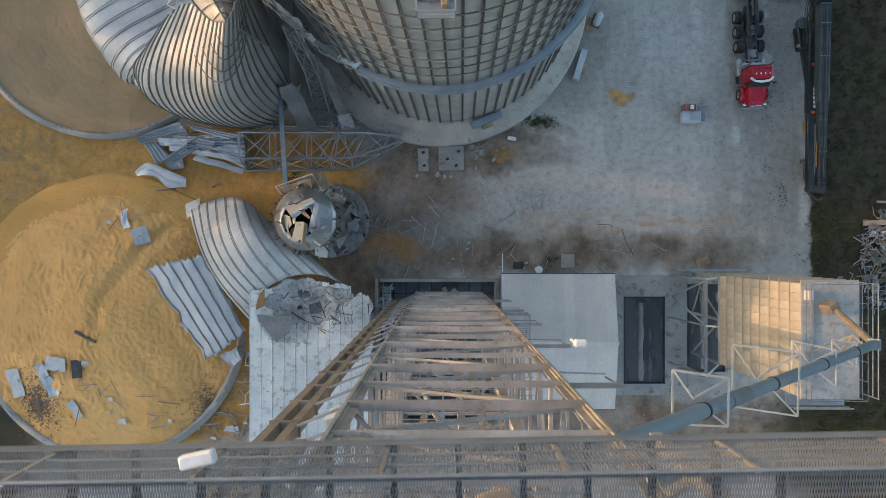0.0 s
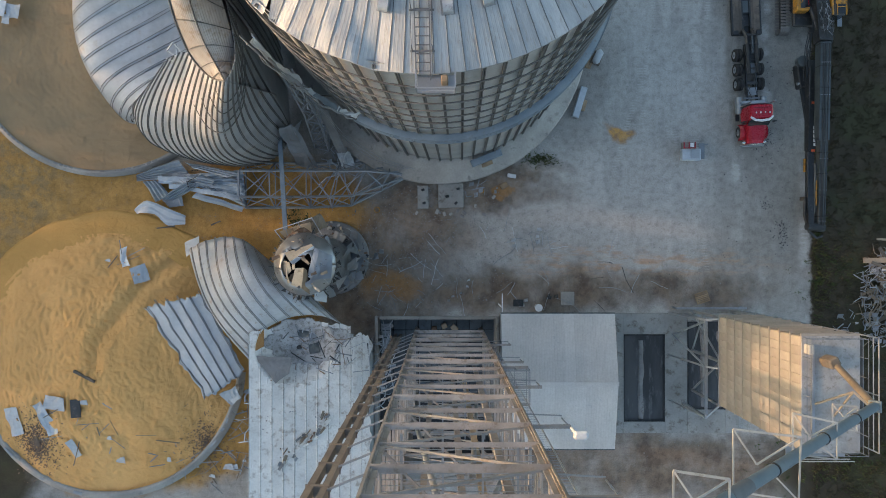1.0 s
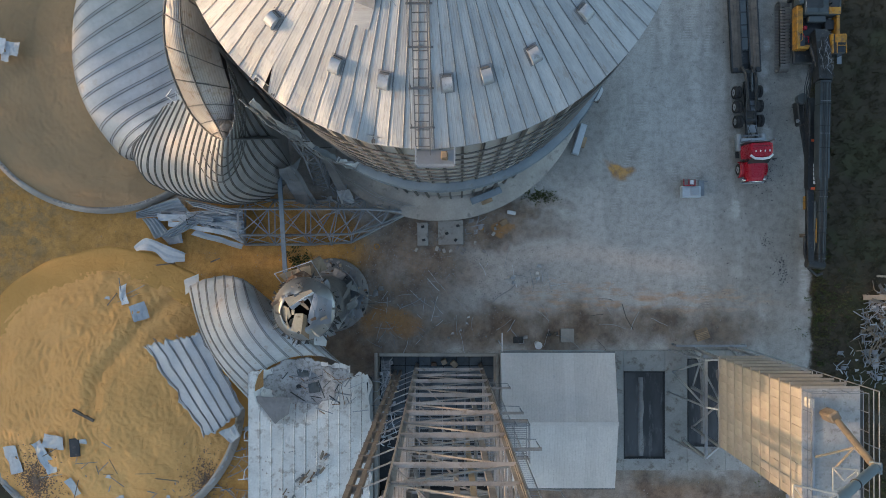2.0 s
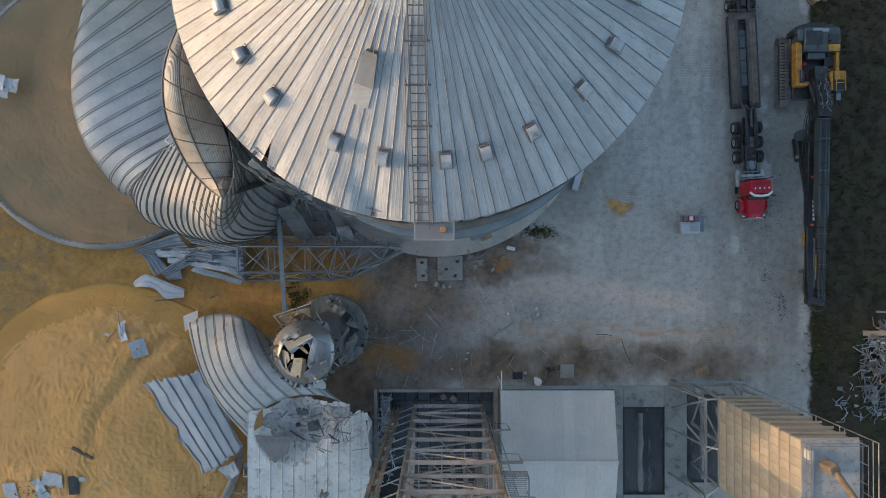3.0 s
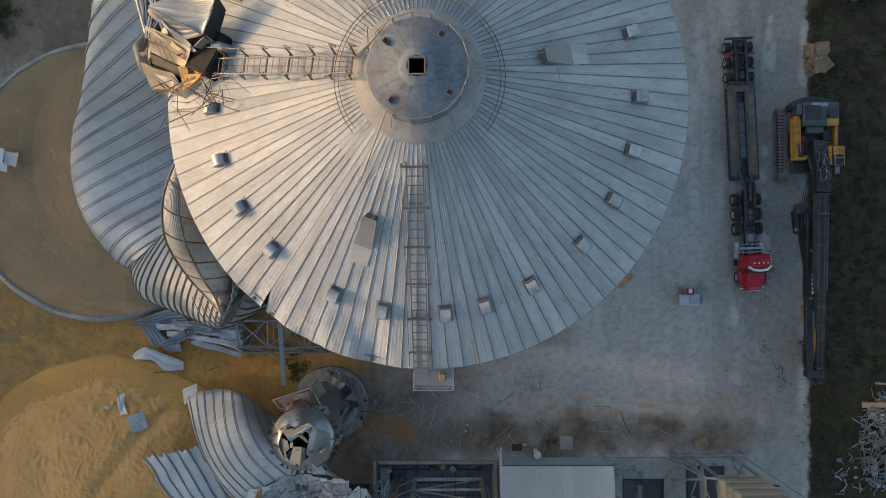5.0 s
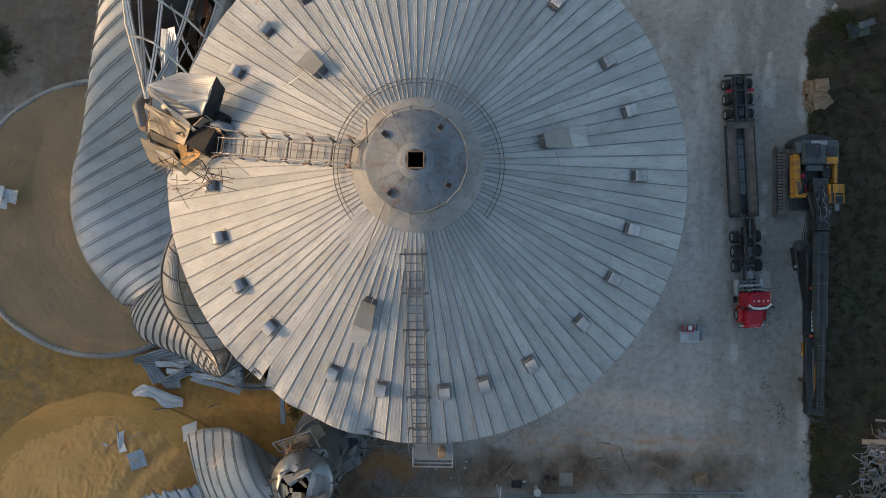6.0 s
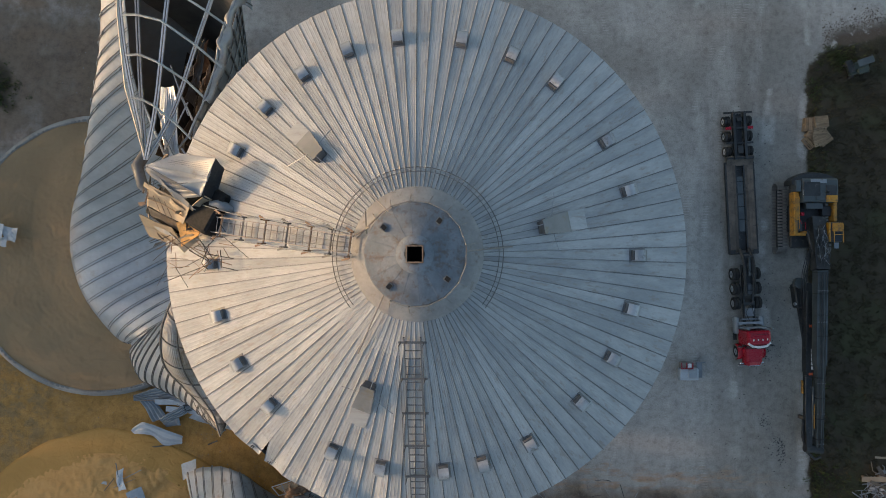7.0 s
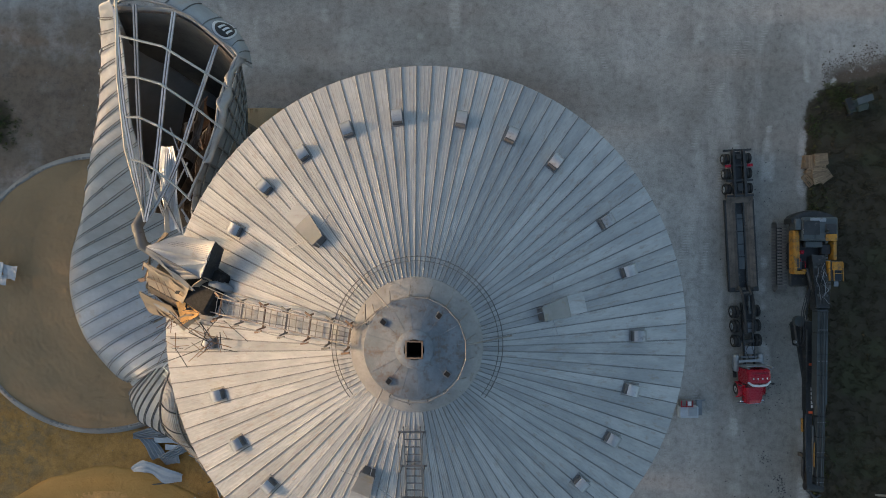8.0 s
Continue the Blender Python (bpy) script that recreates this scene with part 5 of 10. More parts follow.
    # dark linings put the throat's deep shade into the wall colour
    part("inner_lining", B().sheet(lambda u, v: Vector(east(0.5 + 0.49 * u, 0.2 + 0.78 * v)) + Vector((-0.14, -0.05, 0)), 16, 10, 0.02), dusty_shade_brown, t)
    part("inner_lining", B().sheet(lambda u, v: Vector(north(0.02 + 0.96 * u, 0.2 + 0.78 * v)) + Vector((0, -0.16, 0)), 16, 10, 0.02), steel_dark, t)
    # folds of wall inside the throat, coloured dark for its deep shade
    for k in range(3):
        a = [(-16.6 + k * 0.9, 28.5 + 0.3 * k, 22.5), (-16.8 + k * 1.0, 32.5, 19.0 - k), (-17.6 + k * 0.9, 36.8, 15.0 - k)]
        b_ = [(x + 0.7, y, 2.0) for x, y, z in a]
        part("inner_fold", B().sheet(loft(b_, a), 12, 6, 0.03), dusty_shade_brown, t)
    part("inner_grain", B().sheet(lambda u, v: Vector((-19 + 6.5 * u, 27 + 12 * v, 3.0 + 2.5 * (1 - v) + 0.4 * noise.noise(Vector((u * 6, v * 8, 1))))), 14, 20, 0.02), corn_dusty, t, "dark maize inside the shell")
    part("duct_elbow", B().path([(-16.8, 28.6, 23.2), (-16.9, 27.6, 24.2), (-16.6, 26.6, 24.2), (-16.0, 26.0, 23.4)], 0.32, 10), stiff_dark, t)


collapsed_bin()


# ---- maize in the footings ----
def heap(name, c, r, fn, material, label, n=330, rings=140):
    b = B()
    vs, fs = [], []
    for i in range(rings + 1):
        for j in range(n):
            a, q = 2 * math.pi * j / n, r * i / rings
            x, y = c[0] + q * math.cos(a), c[1] + q * math.sin(a)
            vs.append((x, y, fn(x, y, q)))
    for i in range(rings):
        for j in range(n):
            fs.append((i * n + j, (i + 1) * n + j, (i + 1) * n + (j + 1) % n, i * n + (j + 1) % n))
    b.add(vs, fs, True)
    return single(name, b, material, label, "grain", kind="stuff")


def rip(x, y, s=1.0, pits=1.0):
    p = Vector((x, y, 0))
    w = p + 0.3 * noise.noise_vector(p * 0.5)
    pit = abs(noise.noise(Vector((w.x * 1.75, w.y * 1.05, 3))))
    slide = abs(noise.noise(Vector((x * 0.22 + 0.12 * y, y * 0.32 - 0.1 * x, 5))))
    return s * (0.3 * noise.noise(p * 0.3) + 0.3 * slide + 0.30 * pits * pit + 0.05 * noise.noise(p * 3.0))


def nearest(x, y, pts):
    """Distance to a line through points, and whether the point lies to its left."""
    best, side = 1e9, 0.0
    for (ax, ay), (bx, by) in zip(pts, pts[1:]):
        dx, dy = bx - ax, by - ay
        f = min(1, max(0, ((x - ax) * dx + (y - ay) * dy) / (dx * dx + dy * dy)))
        d = math.hypot(x - ax - f * dx, y - ay - f * dy)
        if d < best:
            best, side = d, (dx * (y - ay) - dy * (x - ax)) / math.hypot(dx, dy)
    return best, side


RUT = ((-23.5, 2.8), (-24.7, 2.0), (-26.8, 0.2), (-28.2, -1.9), (-29.7, -3.9), (-30.35, -5.2), (-30.4, -6.6))


heap("maize_heap", (-30.8, 22.75), 12.19, lambda x, y, q: max(0.3, 0.6 + 2.2 * max(0, 1 - math.hypot(x + 26, y - 25) / 11) + rip(x, y, 0.7, 0.25)), corn_dusty, "dusty brown maize left inside the bin footing")
SW = (-30.3, -6.9)


def heap_z(x, y):
    q = math.hypot(x - SW[0], y - SW[1])
    d, side = nearest(x, y, RUT)
    rough = 0.25 + 0.75 * min(1, max(0, 0.5 - side * 0.5)) if y > -7 else (1.0 if x < -30 else 0.45)
    groove = -0.26 * math.exp(-(d / 0.5) ** 2) + 0.1 * math.exp(-((d - 1.1) / 0.5) ** 2)
    return max(0.12, 0.25 + 2.6 * max(0, 1 - (q / 11.7) ** 1.7) + rip(x, y, 1.0, rough) + groove)


heap("maize_heap", SW, 11.75, lambda x, y, q: heap_z(x, y), corn, "golden loose maize heap with slide ripples")

dust_mat = worn("grey_dust", (0.27, 0.265, 0.26), (0.2, 0.195, 0.19), 0.95, 0, 0.5, 6, (0.12, 0.11, 0.1), 0.58, 0, 0.4)

# ---- footing of the bin that is gone, with torn wall sheets ----
def ragged_bin():
    t = thing("bin_footing", "round concrete footing of a demolished grain bin", "footing", (SW[0], SW[1], 0))
    part("footing_ring", B().lathe([(11.7, 0), (11.7, 0.55), (12.0, 0.6), (12.05, 0.35), (12.4, 0.3), (12.4, 0)], 60, (SW[0], SW[1], 0), radians(168), radians(356)), concrete, t)
    for k in range(9):
        a = radians(rnd(195, 275)) if k < 5 else radians(rnd(300, 350))
        m = Matrix.Rotation(a + 1.57 + rnd(-0.15, 0.15), 3, "Z")
        part("torn_flange", B().box((SW[0] + 12.0 * math.cos(a), SW[1] + 12.0 * math.sin(a), 0.66), (rnd(0.4, 1.1), rnd(0.12, 0.25), 0.04), m), galv, t)


ragged_bin()


corn_spilt = make_grain("spilled_maize", (0.60, 0.335, 0.098), (0.52, 0.288, 0.08), (0.41, 0.222, 0.06), 1.2)


def apron():
    """Maize that has run over the north half of the footing."""
    b = B()

    def fn(u, v):
        a, q = radians(-12 + 192 * u), 11.0 + 2.8 * v + 0.5 * v * noise.noise(Vector((u * 14, 2.0, 0)))
        x, y = SW[0] + q * math.cos(a), SW[1] + q * math.sin(a)
        return Vector((x, y, 0.55 * (1 - v) ** 1.2 * min(1, 8 * u * (1 - u) + 0.3) + 0.01 + max(-0.03, rip(x, y, 0.35)) * (1 - v)))
    b.sheet(fn, 90, 10, 0.02)
    single("maize_apron", b, corn_spilt, "golden maize run over the edge of the footing", "grain", kind="stuff")


apron()


def torn(fn, seed, lo=0.0, hi=0.06, n=1.0):
    """Frays the two ends (v = 0 and 1) of a surface."""
    def g(u, v):
        k = noise.noise(Vector((u * 14 * n, seed, 0.3))) * 0.5 + 0.5
        j = noise.noise(Vector((u * 11 * n, seed + 9, 0.7))) * 0.5 + 0.5
        return fn(u, (lo + hi * k) + v * (1 - 2 * lo - hi * k - hi * j))
    return g


curl_metal = worn("curled_wall_galvanised", (0.43, 0.455, 0.475), (0.345, 0.368, 0.385), 0.6, 0.2, 0.5, 5.0, (0.25, 0.22, 0.18), 0.6, 0.1, 0.06)


def curved_sheet():
    t = thing("curled_bin_wall", "curled galvanised bin wall with bolted stiffeners lying on maize", "bin wall", (-17.0, 1.0, 0.5))
    top = [(-22.6, 3.4, 1.7), (-21.1, 4.1, 2.2), (-19.0, 4.5, 3.2), (-17.0, 4.2, 4.0), (-15.0, 2.4, 3.2), (-13.0, 0.6, 1.6)]
    low = [(-16.6, -6.2, 3.6), (-16.0, -4.6, 4.4), (-14.8, -3.3, 5.2), (-12.6, -2.3, 5.5), (-10.2, -2.2, 5.2), (-8.6, -3.0, 4.2)]
    fn = loft(top, low, lambda u, v: Vector((0.5 - 1.3 * (1 - u), -0.4 * (1 - u), 2.3)) * math.sin(math.pi * v) * (0.55 + 0.45 * math.sin(math.pi * u)))
    b = B().sheet(torn(fn, 2.0, 0.0, 0.012), 40, 24, 0.03)
    part("sheet", b, curl_metal, t)
    for k in range(11):
        part("stiffener", ribs(B(), fn, [0.05 + 0.9 * k / 10], 16, 0.05, 0.03, 0.0, 1.0, 0.012), stiff_metal, t)
    part("end_strip", crumple(B(), ((-23.2, 4.0, 1.0), (-21.8, 4.6, 1.3), (-21.6, 3.6, 1.9), (-22.9, 2.7, 1.5)), 0.05, 6, 6), curl_metal, t)


curved_sheet()


def flat_sheet():
    t = thing("fallen_wall_sheet", "torn flat galvanised wall sheet with dark stiffeners on maize", "metal sheet", (-21.0, -5.0, 1.5))
    a, b_, c, d = Vector((-26.3, -1.3, 2.4)), Vector((-20.9, -0.2, 3.1)), Vector((-17.1, -7.5, 2.8)), Vector((-20.5, -10.2, 2.3))

    def fn(u, v):
        e = 0.10 * noise.noise(Vector((v * 9, 2.0, 0))) + 0.06 * noise.noise(Vector((v * 30, 4.0, 0)))
        w = u + (e - 0.02) * (1 - u) ** 4 - 0.6 * e * u ** 4
        p = (a * (1 - w) + b_ * w).lerp(d * (1 - w) + c * w, v)
        return p + Vector((0, 0, 0.25 * math.sin(math.pi * u) + 0.1 * noise.noise(p * 0.8)))
    part("sheet", B().sheet(torn(fn, 5.0, 0.0, 0.09), 50, 30, 0.03), sheet_metal, t)
    for k in range(6):
        for o in (-0.011, 0.011):
            pts = [Vector(torn(fn, 5.0, 0.0, 0.09)(0.04 + 0.92 * k / 5 + o, -0.02 - 0.03 * (k % 2) + 1.03 * j / 10)) + Vector((0, 0, 0.04)) for j in range(11)]
            part("stiffener", B().path(pts, 0.03, 4, False, False), stiff_metal, t)
    part("bent_corner", crumple(B(), ((-19.9, -9.6, 1.6), (-18.3, -8.6, 1.9), (-17.9, -9.8, 1.6), (-19.0, -10.6, 1.2)), 0.2, 7, 7, 0.03, 4), sheet_metal, t)


flat_sheet()


def pleated(q, n, h, amp, seed):
    """A sheet with n sharp folds along its first edge."""
    A, C, D, E_ = (Vector(p) for p in q)

    def fn(u, v):
        p = A * (1 - u) * (1 - v) + C * u * (1 - v) + D * u * v + E_ * (1 - u) * v
        return p + Vector((0, 0, h * (1 - abs(2 * (v * n % 1) - 1)) + amp * math.sin(5 * u + seed))) + amp * noise.noise_vector(p * 0.8 + Vector((seed, 0, 0)))
    return B().sheet(fn, 14, n * 4, 0.025, False)


def sheet_scrap():
    t = thing("crumpled_roof_sheets", "heap of crumpled ribbed steel sheets on maize", "debris", (-23.0, 9.5, 0.4))
    random.seed(97)
    for i in range(11):
        y0, y1 = rnd(8.6, 10.0), 7.6 + 0.26 * i + rnd(-0.2, 0.2)
        x0, w = rnd(-25.6, -22.6), rnd(0.22, 0.5)
        z0, z1 = rnd(0.9, 1.5), rnd(0.9, 1.5)
        part("torn_strip", crumple(B(), ((x0, y0 + w, z0), (-17.95, y1 + w, z1), (-17.95, y1, z1 + 0.12), (x0, y0, z0 - 0.1)), 0.16, 18, 3, 0.02, 600 + i), (sheet_metal, galv_bright, sheet_metal, dull_shaded_fold)[i % 4], t)
    for i, (q, n) in enumerate(((((-27.68, 10.15, 0.7), (-23.7, 11.4, 1.3), (-22.5, 9.8, 1.1), (-27.68, 9.6, 0.6)), 5), (((-27.22, 9.5, 0.4), (-26.02, 7.7, 0.5), (-24.5, 8.2, 0.8), (-25.86, 9.6, 0.8)), 4),
                                (((-25.4, 8.0, 0.9), (-21.48, 10.15, 1.7), (-20.88, 9.5, 1.6), (-24.3, 7.8, 0.8)), 4), (((-21.5, 9.8, 1.5), (-17.83, 10.5, 1.1), (-17.82, 7.3, 0.8), (-20.7, 8.6, 1.2)), 7),
                                (((-22.68, 8.13, 0.7), (-18.1, 6.77, 0.8), (-17.88, 7.2, 1.0), (-22.17, 8.5, 0.9)), 1), (((-22.9, 11.2, 1.6), (-17.79, 10.15, 1.4), (-19.2, 9.8, 1.4), (-22.1, 10.6, 1.8)), 3),
                                (((-23.0, 10.1, 1.2), (-20.3, 9.6, 1.8), (-20.5, 9.0, 1.6), (-23.0, 9.4, 1.1)), 3))):
        part("sheet", pleated(q, n, 0.14, 0.09, i * 3.1), roof_sheet if i != 5 else galv_bright, t)
    for i in range(12):
        p = Vector((rnd(-23.5, -19.8), rnd(8.4, 10.6), rnd(1.2, 1.9)))
        part("bent_angle", B().beam(p, p + Vector((rnd(-1.2, 1.2), rnd(-0.6, 0.6), rnd(-0.3, 0.2))), 0.05), galv if i % 2 else charcoal, t)
    part("dark_scrap", crumple(B(), ((-25.4, 8.0, 0.5), (-23.6, 8.2, 0.7), (-23.4, 7.3, 0.4), (-24.8, 7.2, 0.4)), 0.2, 6, 6, 0.03, 37), steel_grey, t)
    u = thing("bent_sheet", "bent pale steel sheet lying on maize", "metal sheet", (-25.3, 6.5, 0.4))
    up = [(-27.9, 7.0, 0.6), (-26.8, 7.75, 0.9), (-26.0, 7.6, 1.1), (-24.6, 7.0, 1.0), (-23.2, 6.4, 0.6)]
    lo = [(-27.75, 6.6, 0.4), (-26.9, 6.7, 0.7), (-25.9, 6.5, 0.8), (-25.0, 5.6, 0.6), (-23.4, 5.65, 0.3)]
    part("sheet", B().sheet(lambda a, v: spline(up, a).lerp(spline(lo, a), v) + Vector((0, 0, 0.1 * abs(math.sin(2.2 * math.pi * v)) + 0.12 * math.sin(7 * a))) + 0.06 * noise.noise_vector(Vector((a * 9, v * 4, 0))), 18, 6, 0.02, False), sheet_metal, u)


roof_sheet = worn("blue_grey_roof_sheet", (0.36, 0.41, 0.46), (0.28, 0.33, 0.375), 0.45, 0.35, 0.6, 5, (0.2, 0.18, 0.15), 0.64, 0.12, 0.05)
sheet_scrap()


def litter(c, n, seed):
    """Loose strips and scraps lying on a heap."""
    random.seed(seed)
    for i in range(n):
        a, q = rnd(0, 6.28), math.sqrt(rnd(0, 1))
        x, y = c[0] + c[2] * q * math.cos(a), c[1] + c[3] * q * math.sin(a)
        d = math.hypot(x - SW[0], y - SW[1])
        z = (heap_z(x, y) if d < 11.6 else 0.05) + 0.06
        k = rnd(0, 6.28)
        if i % 9:
            L = rnd(0.7, 2.3)
            single("metal_strip", B().beam((x, y, z), (x + L * math.cos(k), y + L * math.sin(k), z + rnd(-0.05, 0.15)), rnd(0.03, 0.085), 0.03), (galv, gallery_blue, tan_dull)[i % 3], "loose bent galvanised strip lying on spilled maize", "scrap", "scrap strips")
        else:
            s = rnd(0.2, 0.5)
            single("sheet_scrap", crumple(B(), ((x - s * 1.3, y - s * 0.4, z), (x + s, y - s * 0.5, z + 0.1), (x + s * 0.8, y + s * 0.7, z + 0.15), (x - s * 0.7, y + s * 0.5, z)), 0.12, 5, 5, 0.02, seed + i), sheet_metal, "small crumpled galvanised sheet scrap on maize", "scrap", "sheet scraps")


litter((-31.5, -11.6, 3.4, 2.2), 16, 3)
litter((-26.0, -14.4, 4.5, 1.8), 12, 5)
litter((-18.0, -13.5, 2.2, 4.0), 30, 8)
litter((-20.5, -16.5, 3.6, 1.6), 30, 9)
random.seed(17)
cb = B()
for i in range(2600):
    a, q = rnd(0, 6.28), abs(random.gauss(0, 0.7))
    x, y = (-36.3, -14.0) if i % 3 else (-21.5, -14.2)
    x, y, s = x + 1.7 * q * math.cos(a), y + 2.3 * q * math.sin(a), rnd(0.02, 0.085)
    z = heap_z(x, y) if math.hypot(x - SW[0], y - SW[1]) < 11.7 else 0.0
    cb.box((x, y, z + s * 0.2), (s * 1.7, s, s * 0.6), Matrix.Rotation(rnd(0, 3), 3, "Z"))
single("charred_litter", cb, rust, "dark brown clods and charred litter on maize", "litter", kind="stuff")
litter((-29.2, 2.2, 1.0, 1.6), 5, 12)
random.seed(4)


def laid(name, c, size, turn, amp, seed, material, label, category):
    """A bent sheet lying on the heap."""
    m = Matrix.Rotation(turn, 3, "Z")
    q = []
    for u, v in ((-1, 1), (1, 1), (1, -1), (-1, -1)):
        p = Vector((c[0], c[1], 0)) + m @ Vector((u * size[0] / 2, v * size[1] / 2, 0))
        q.append((p.x, p.y, heap_z(p.x, p.y) + 0.22))
    single(name, crumple(B(), q, amp, 9, 9, 0.02, seed), material, label, category)


zd = heap_z(-32.5, -10.3) + 0.2
single("access_door", B().box((-32.0, -10.5, zd), (0.9, 1.6, 0.08), Matrix.Rotation(0.08, 3, "Z"), 0.03), charcoal, "dark square steel access door lying on maize", "door")
single("wooden_post", B().beam((-32.1, -7.2, heap_z(-32.1, -7.2) + 0.16), (-30.2, -8.1, heap_z(-30.2, -8.1) + 0.2), 0.22, 0.2), dark_wood, "dark weathered timber lying on maize", "timber")
laid("curled_sheet", (-35.1, -11.6), (1.0, 3.2), 0.42, 0.28, 41, galv_bright, "curled bright steel sheet lying on maize", "metal sheet")
laid("curled_sheet", (-28.5, 2.7), (0.6, 1.7), 0.3, 0.25, 47, white_paint, "curled white sheet lying on maize", "metal sheet")
laid("flat_scrap", (-27.0, 1.2), (1.3, 1.5), 0.35, 0.1, 48, sheet_metal, "pale square steel sheet lying on maize", "metal sheet")
laid("flat_scrap", (-34.0, -10.1), (2.0, 1.2), -0.1, 0.1, 43, sheet_metal, "flat pale steel sheet half buried in maize", "metal sheet")
laid("flat_scrap", (-38.3, -12.0), (1.3, 2.6), 0.2, 0.15, 44, sheet_metal, "pale steel sheet half buried in maize", "metal sheet")
laid("flat_scrap", (-32.7, -14.3), (0.8, 1.7), 0.45, 0.1, 46, sheet_metal, "narrow steel sheet lying on maize", "metal sheet")
for x, y, s in ((-39.7, 24.9, 0.8), (-38.3, 24.6, 0.7), (-39.0, 24.0, 0.5)):
    single("pale_scrap", crumple(B(), ((x - s, y + s, 1.5), (x + s, y + s * 0.8, 1.7), (x + s * 0.8, y - s, 1.7), (x - s * 0.9, y - s * 0.8, 1.45)), 0.18, 7, 7, 0.02, 45 + x), sheet_metal, "pale sheet scrap half buried in dusty maize", "metal sheet", "buried scraps")


# ---- small silo with a crushed dome ----
def small_silo():
    c = (-10.35, 2.25)
    t = thing("small_silo", "small steel silo with a crushed, torn dome", "silo", (*c, 0))
    slab = part("base_slab", B().lathe([(0, 0), (3.35, 0), (3.35, 0.35), (3.2, 0.45), (0, 0.45)], 48, (-10.05, 2.6, 0)), dust_mat, t, "round soiled concrete base slab")
    part("inner_kerb", B().lathe([(2.65, 0.45), (2.8, 0.45), (2.75, 0.62), (2.65, 0.62)], 40, (-10.5, 2.0, 0)), concrete, slab)
    for i in range(60):
        a, q = rnd(-1.2, 1.9), rnd(2.0, 3.3)
        s = rnd(0.05, 0.22)
        part("slab_rubble", B().box((-10.05 + q * math.cos(a), 2.6 + q * math.sin(a), 0.45 + s * 0.3), (s * 1.6, s, s * 0.7), Matrix.Rotation(rnd(0, 3), 3, "Z"), 0.02), (rust, charcoal, dust_mat, torn_tan, concrete)[i % 5], slab)
    for i in range(14):
        a, q, k = rnd(-1.2, 1.7), rnd(2.2, 3.2), rnd(0, 6.28)
        p = Vector((-10.05 + q * math.cos(a), 2.6 + q * math.sin(a), 0.55))
        part("slab_rod", B().beam(p, p + Vector((rnd(0.5, 1.3) * math.cos(k), rnd(0.5, 1.3) * math.sin(k), rnd(0, 0.3))), 0.04), galv if i % 3 else charcoal, slab)
    part("shell", B().lathe([(2.15, 0.4), (2.15, 10.4), (2.25, 10.5), (2.3, 11.0), (2.1, 11.0), (2.05, 0.4)], 40, (*c, 0)), steel_grey, t)

    def fn(u, v):
        a = 2 * math.pi * u
        cut = 0.95 + 0.45 * math.cos(a - 3.6) + 0.25 * noise.noise(Vector((math.cos(a) * 2.0, math.sin(a) * 2.0, 8)))
        r = 2.36 - v * (2.0 - 0.9 * cut)
        x, y = r * math.cos(a), r * math.sin(a)
        dent = 0.35 * noise.noise(Vector((x * 0.6, y * 0.6, 3.0)))
        return Vector((c[0] + x, c[1] + y, 10.95 + 1.0 * math.sin(1.45 * v) + dent * v))
    part("dome", B().sheet(fn, 96, 20, 0.03, True), chrome_dull, t, "dented shiny steel dome")
    part("dome_rim", B().path([(c[0] + 2.37 * math.cos(k * math.pi / 30) + rnd(-0.05, 0.05), c[1] + 2.37 * math.sin(k * math.pi / 30), 10.97 + rnd(-0.05, 0.05)) for k in range(60)], 0.04, 5, True), stiff_dark, t)
    part("dome_stub", B().box((-11.75, 3.2, 11.75), (0.3, 0.22, 0.1), Matrix.Rotation(0.5, 3, "Z")).box((-11.35, 3.4, 11.85), (0.3, 0.22, 0.1), Matrix.Rotation(0.5, 3, "Z")), stiff_metal, t)
    # black disc stands in for the deep shade under the torn dome
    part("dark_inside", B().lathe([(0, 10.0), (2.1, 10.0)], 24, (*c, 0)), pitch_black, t)
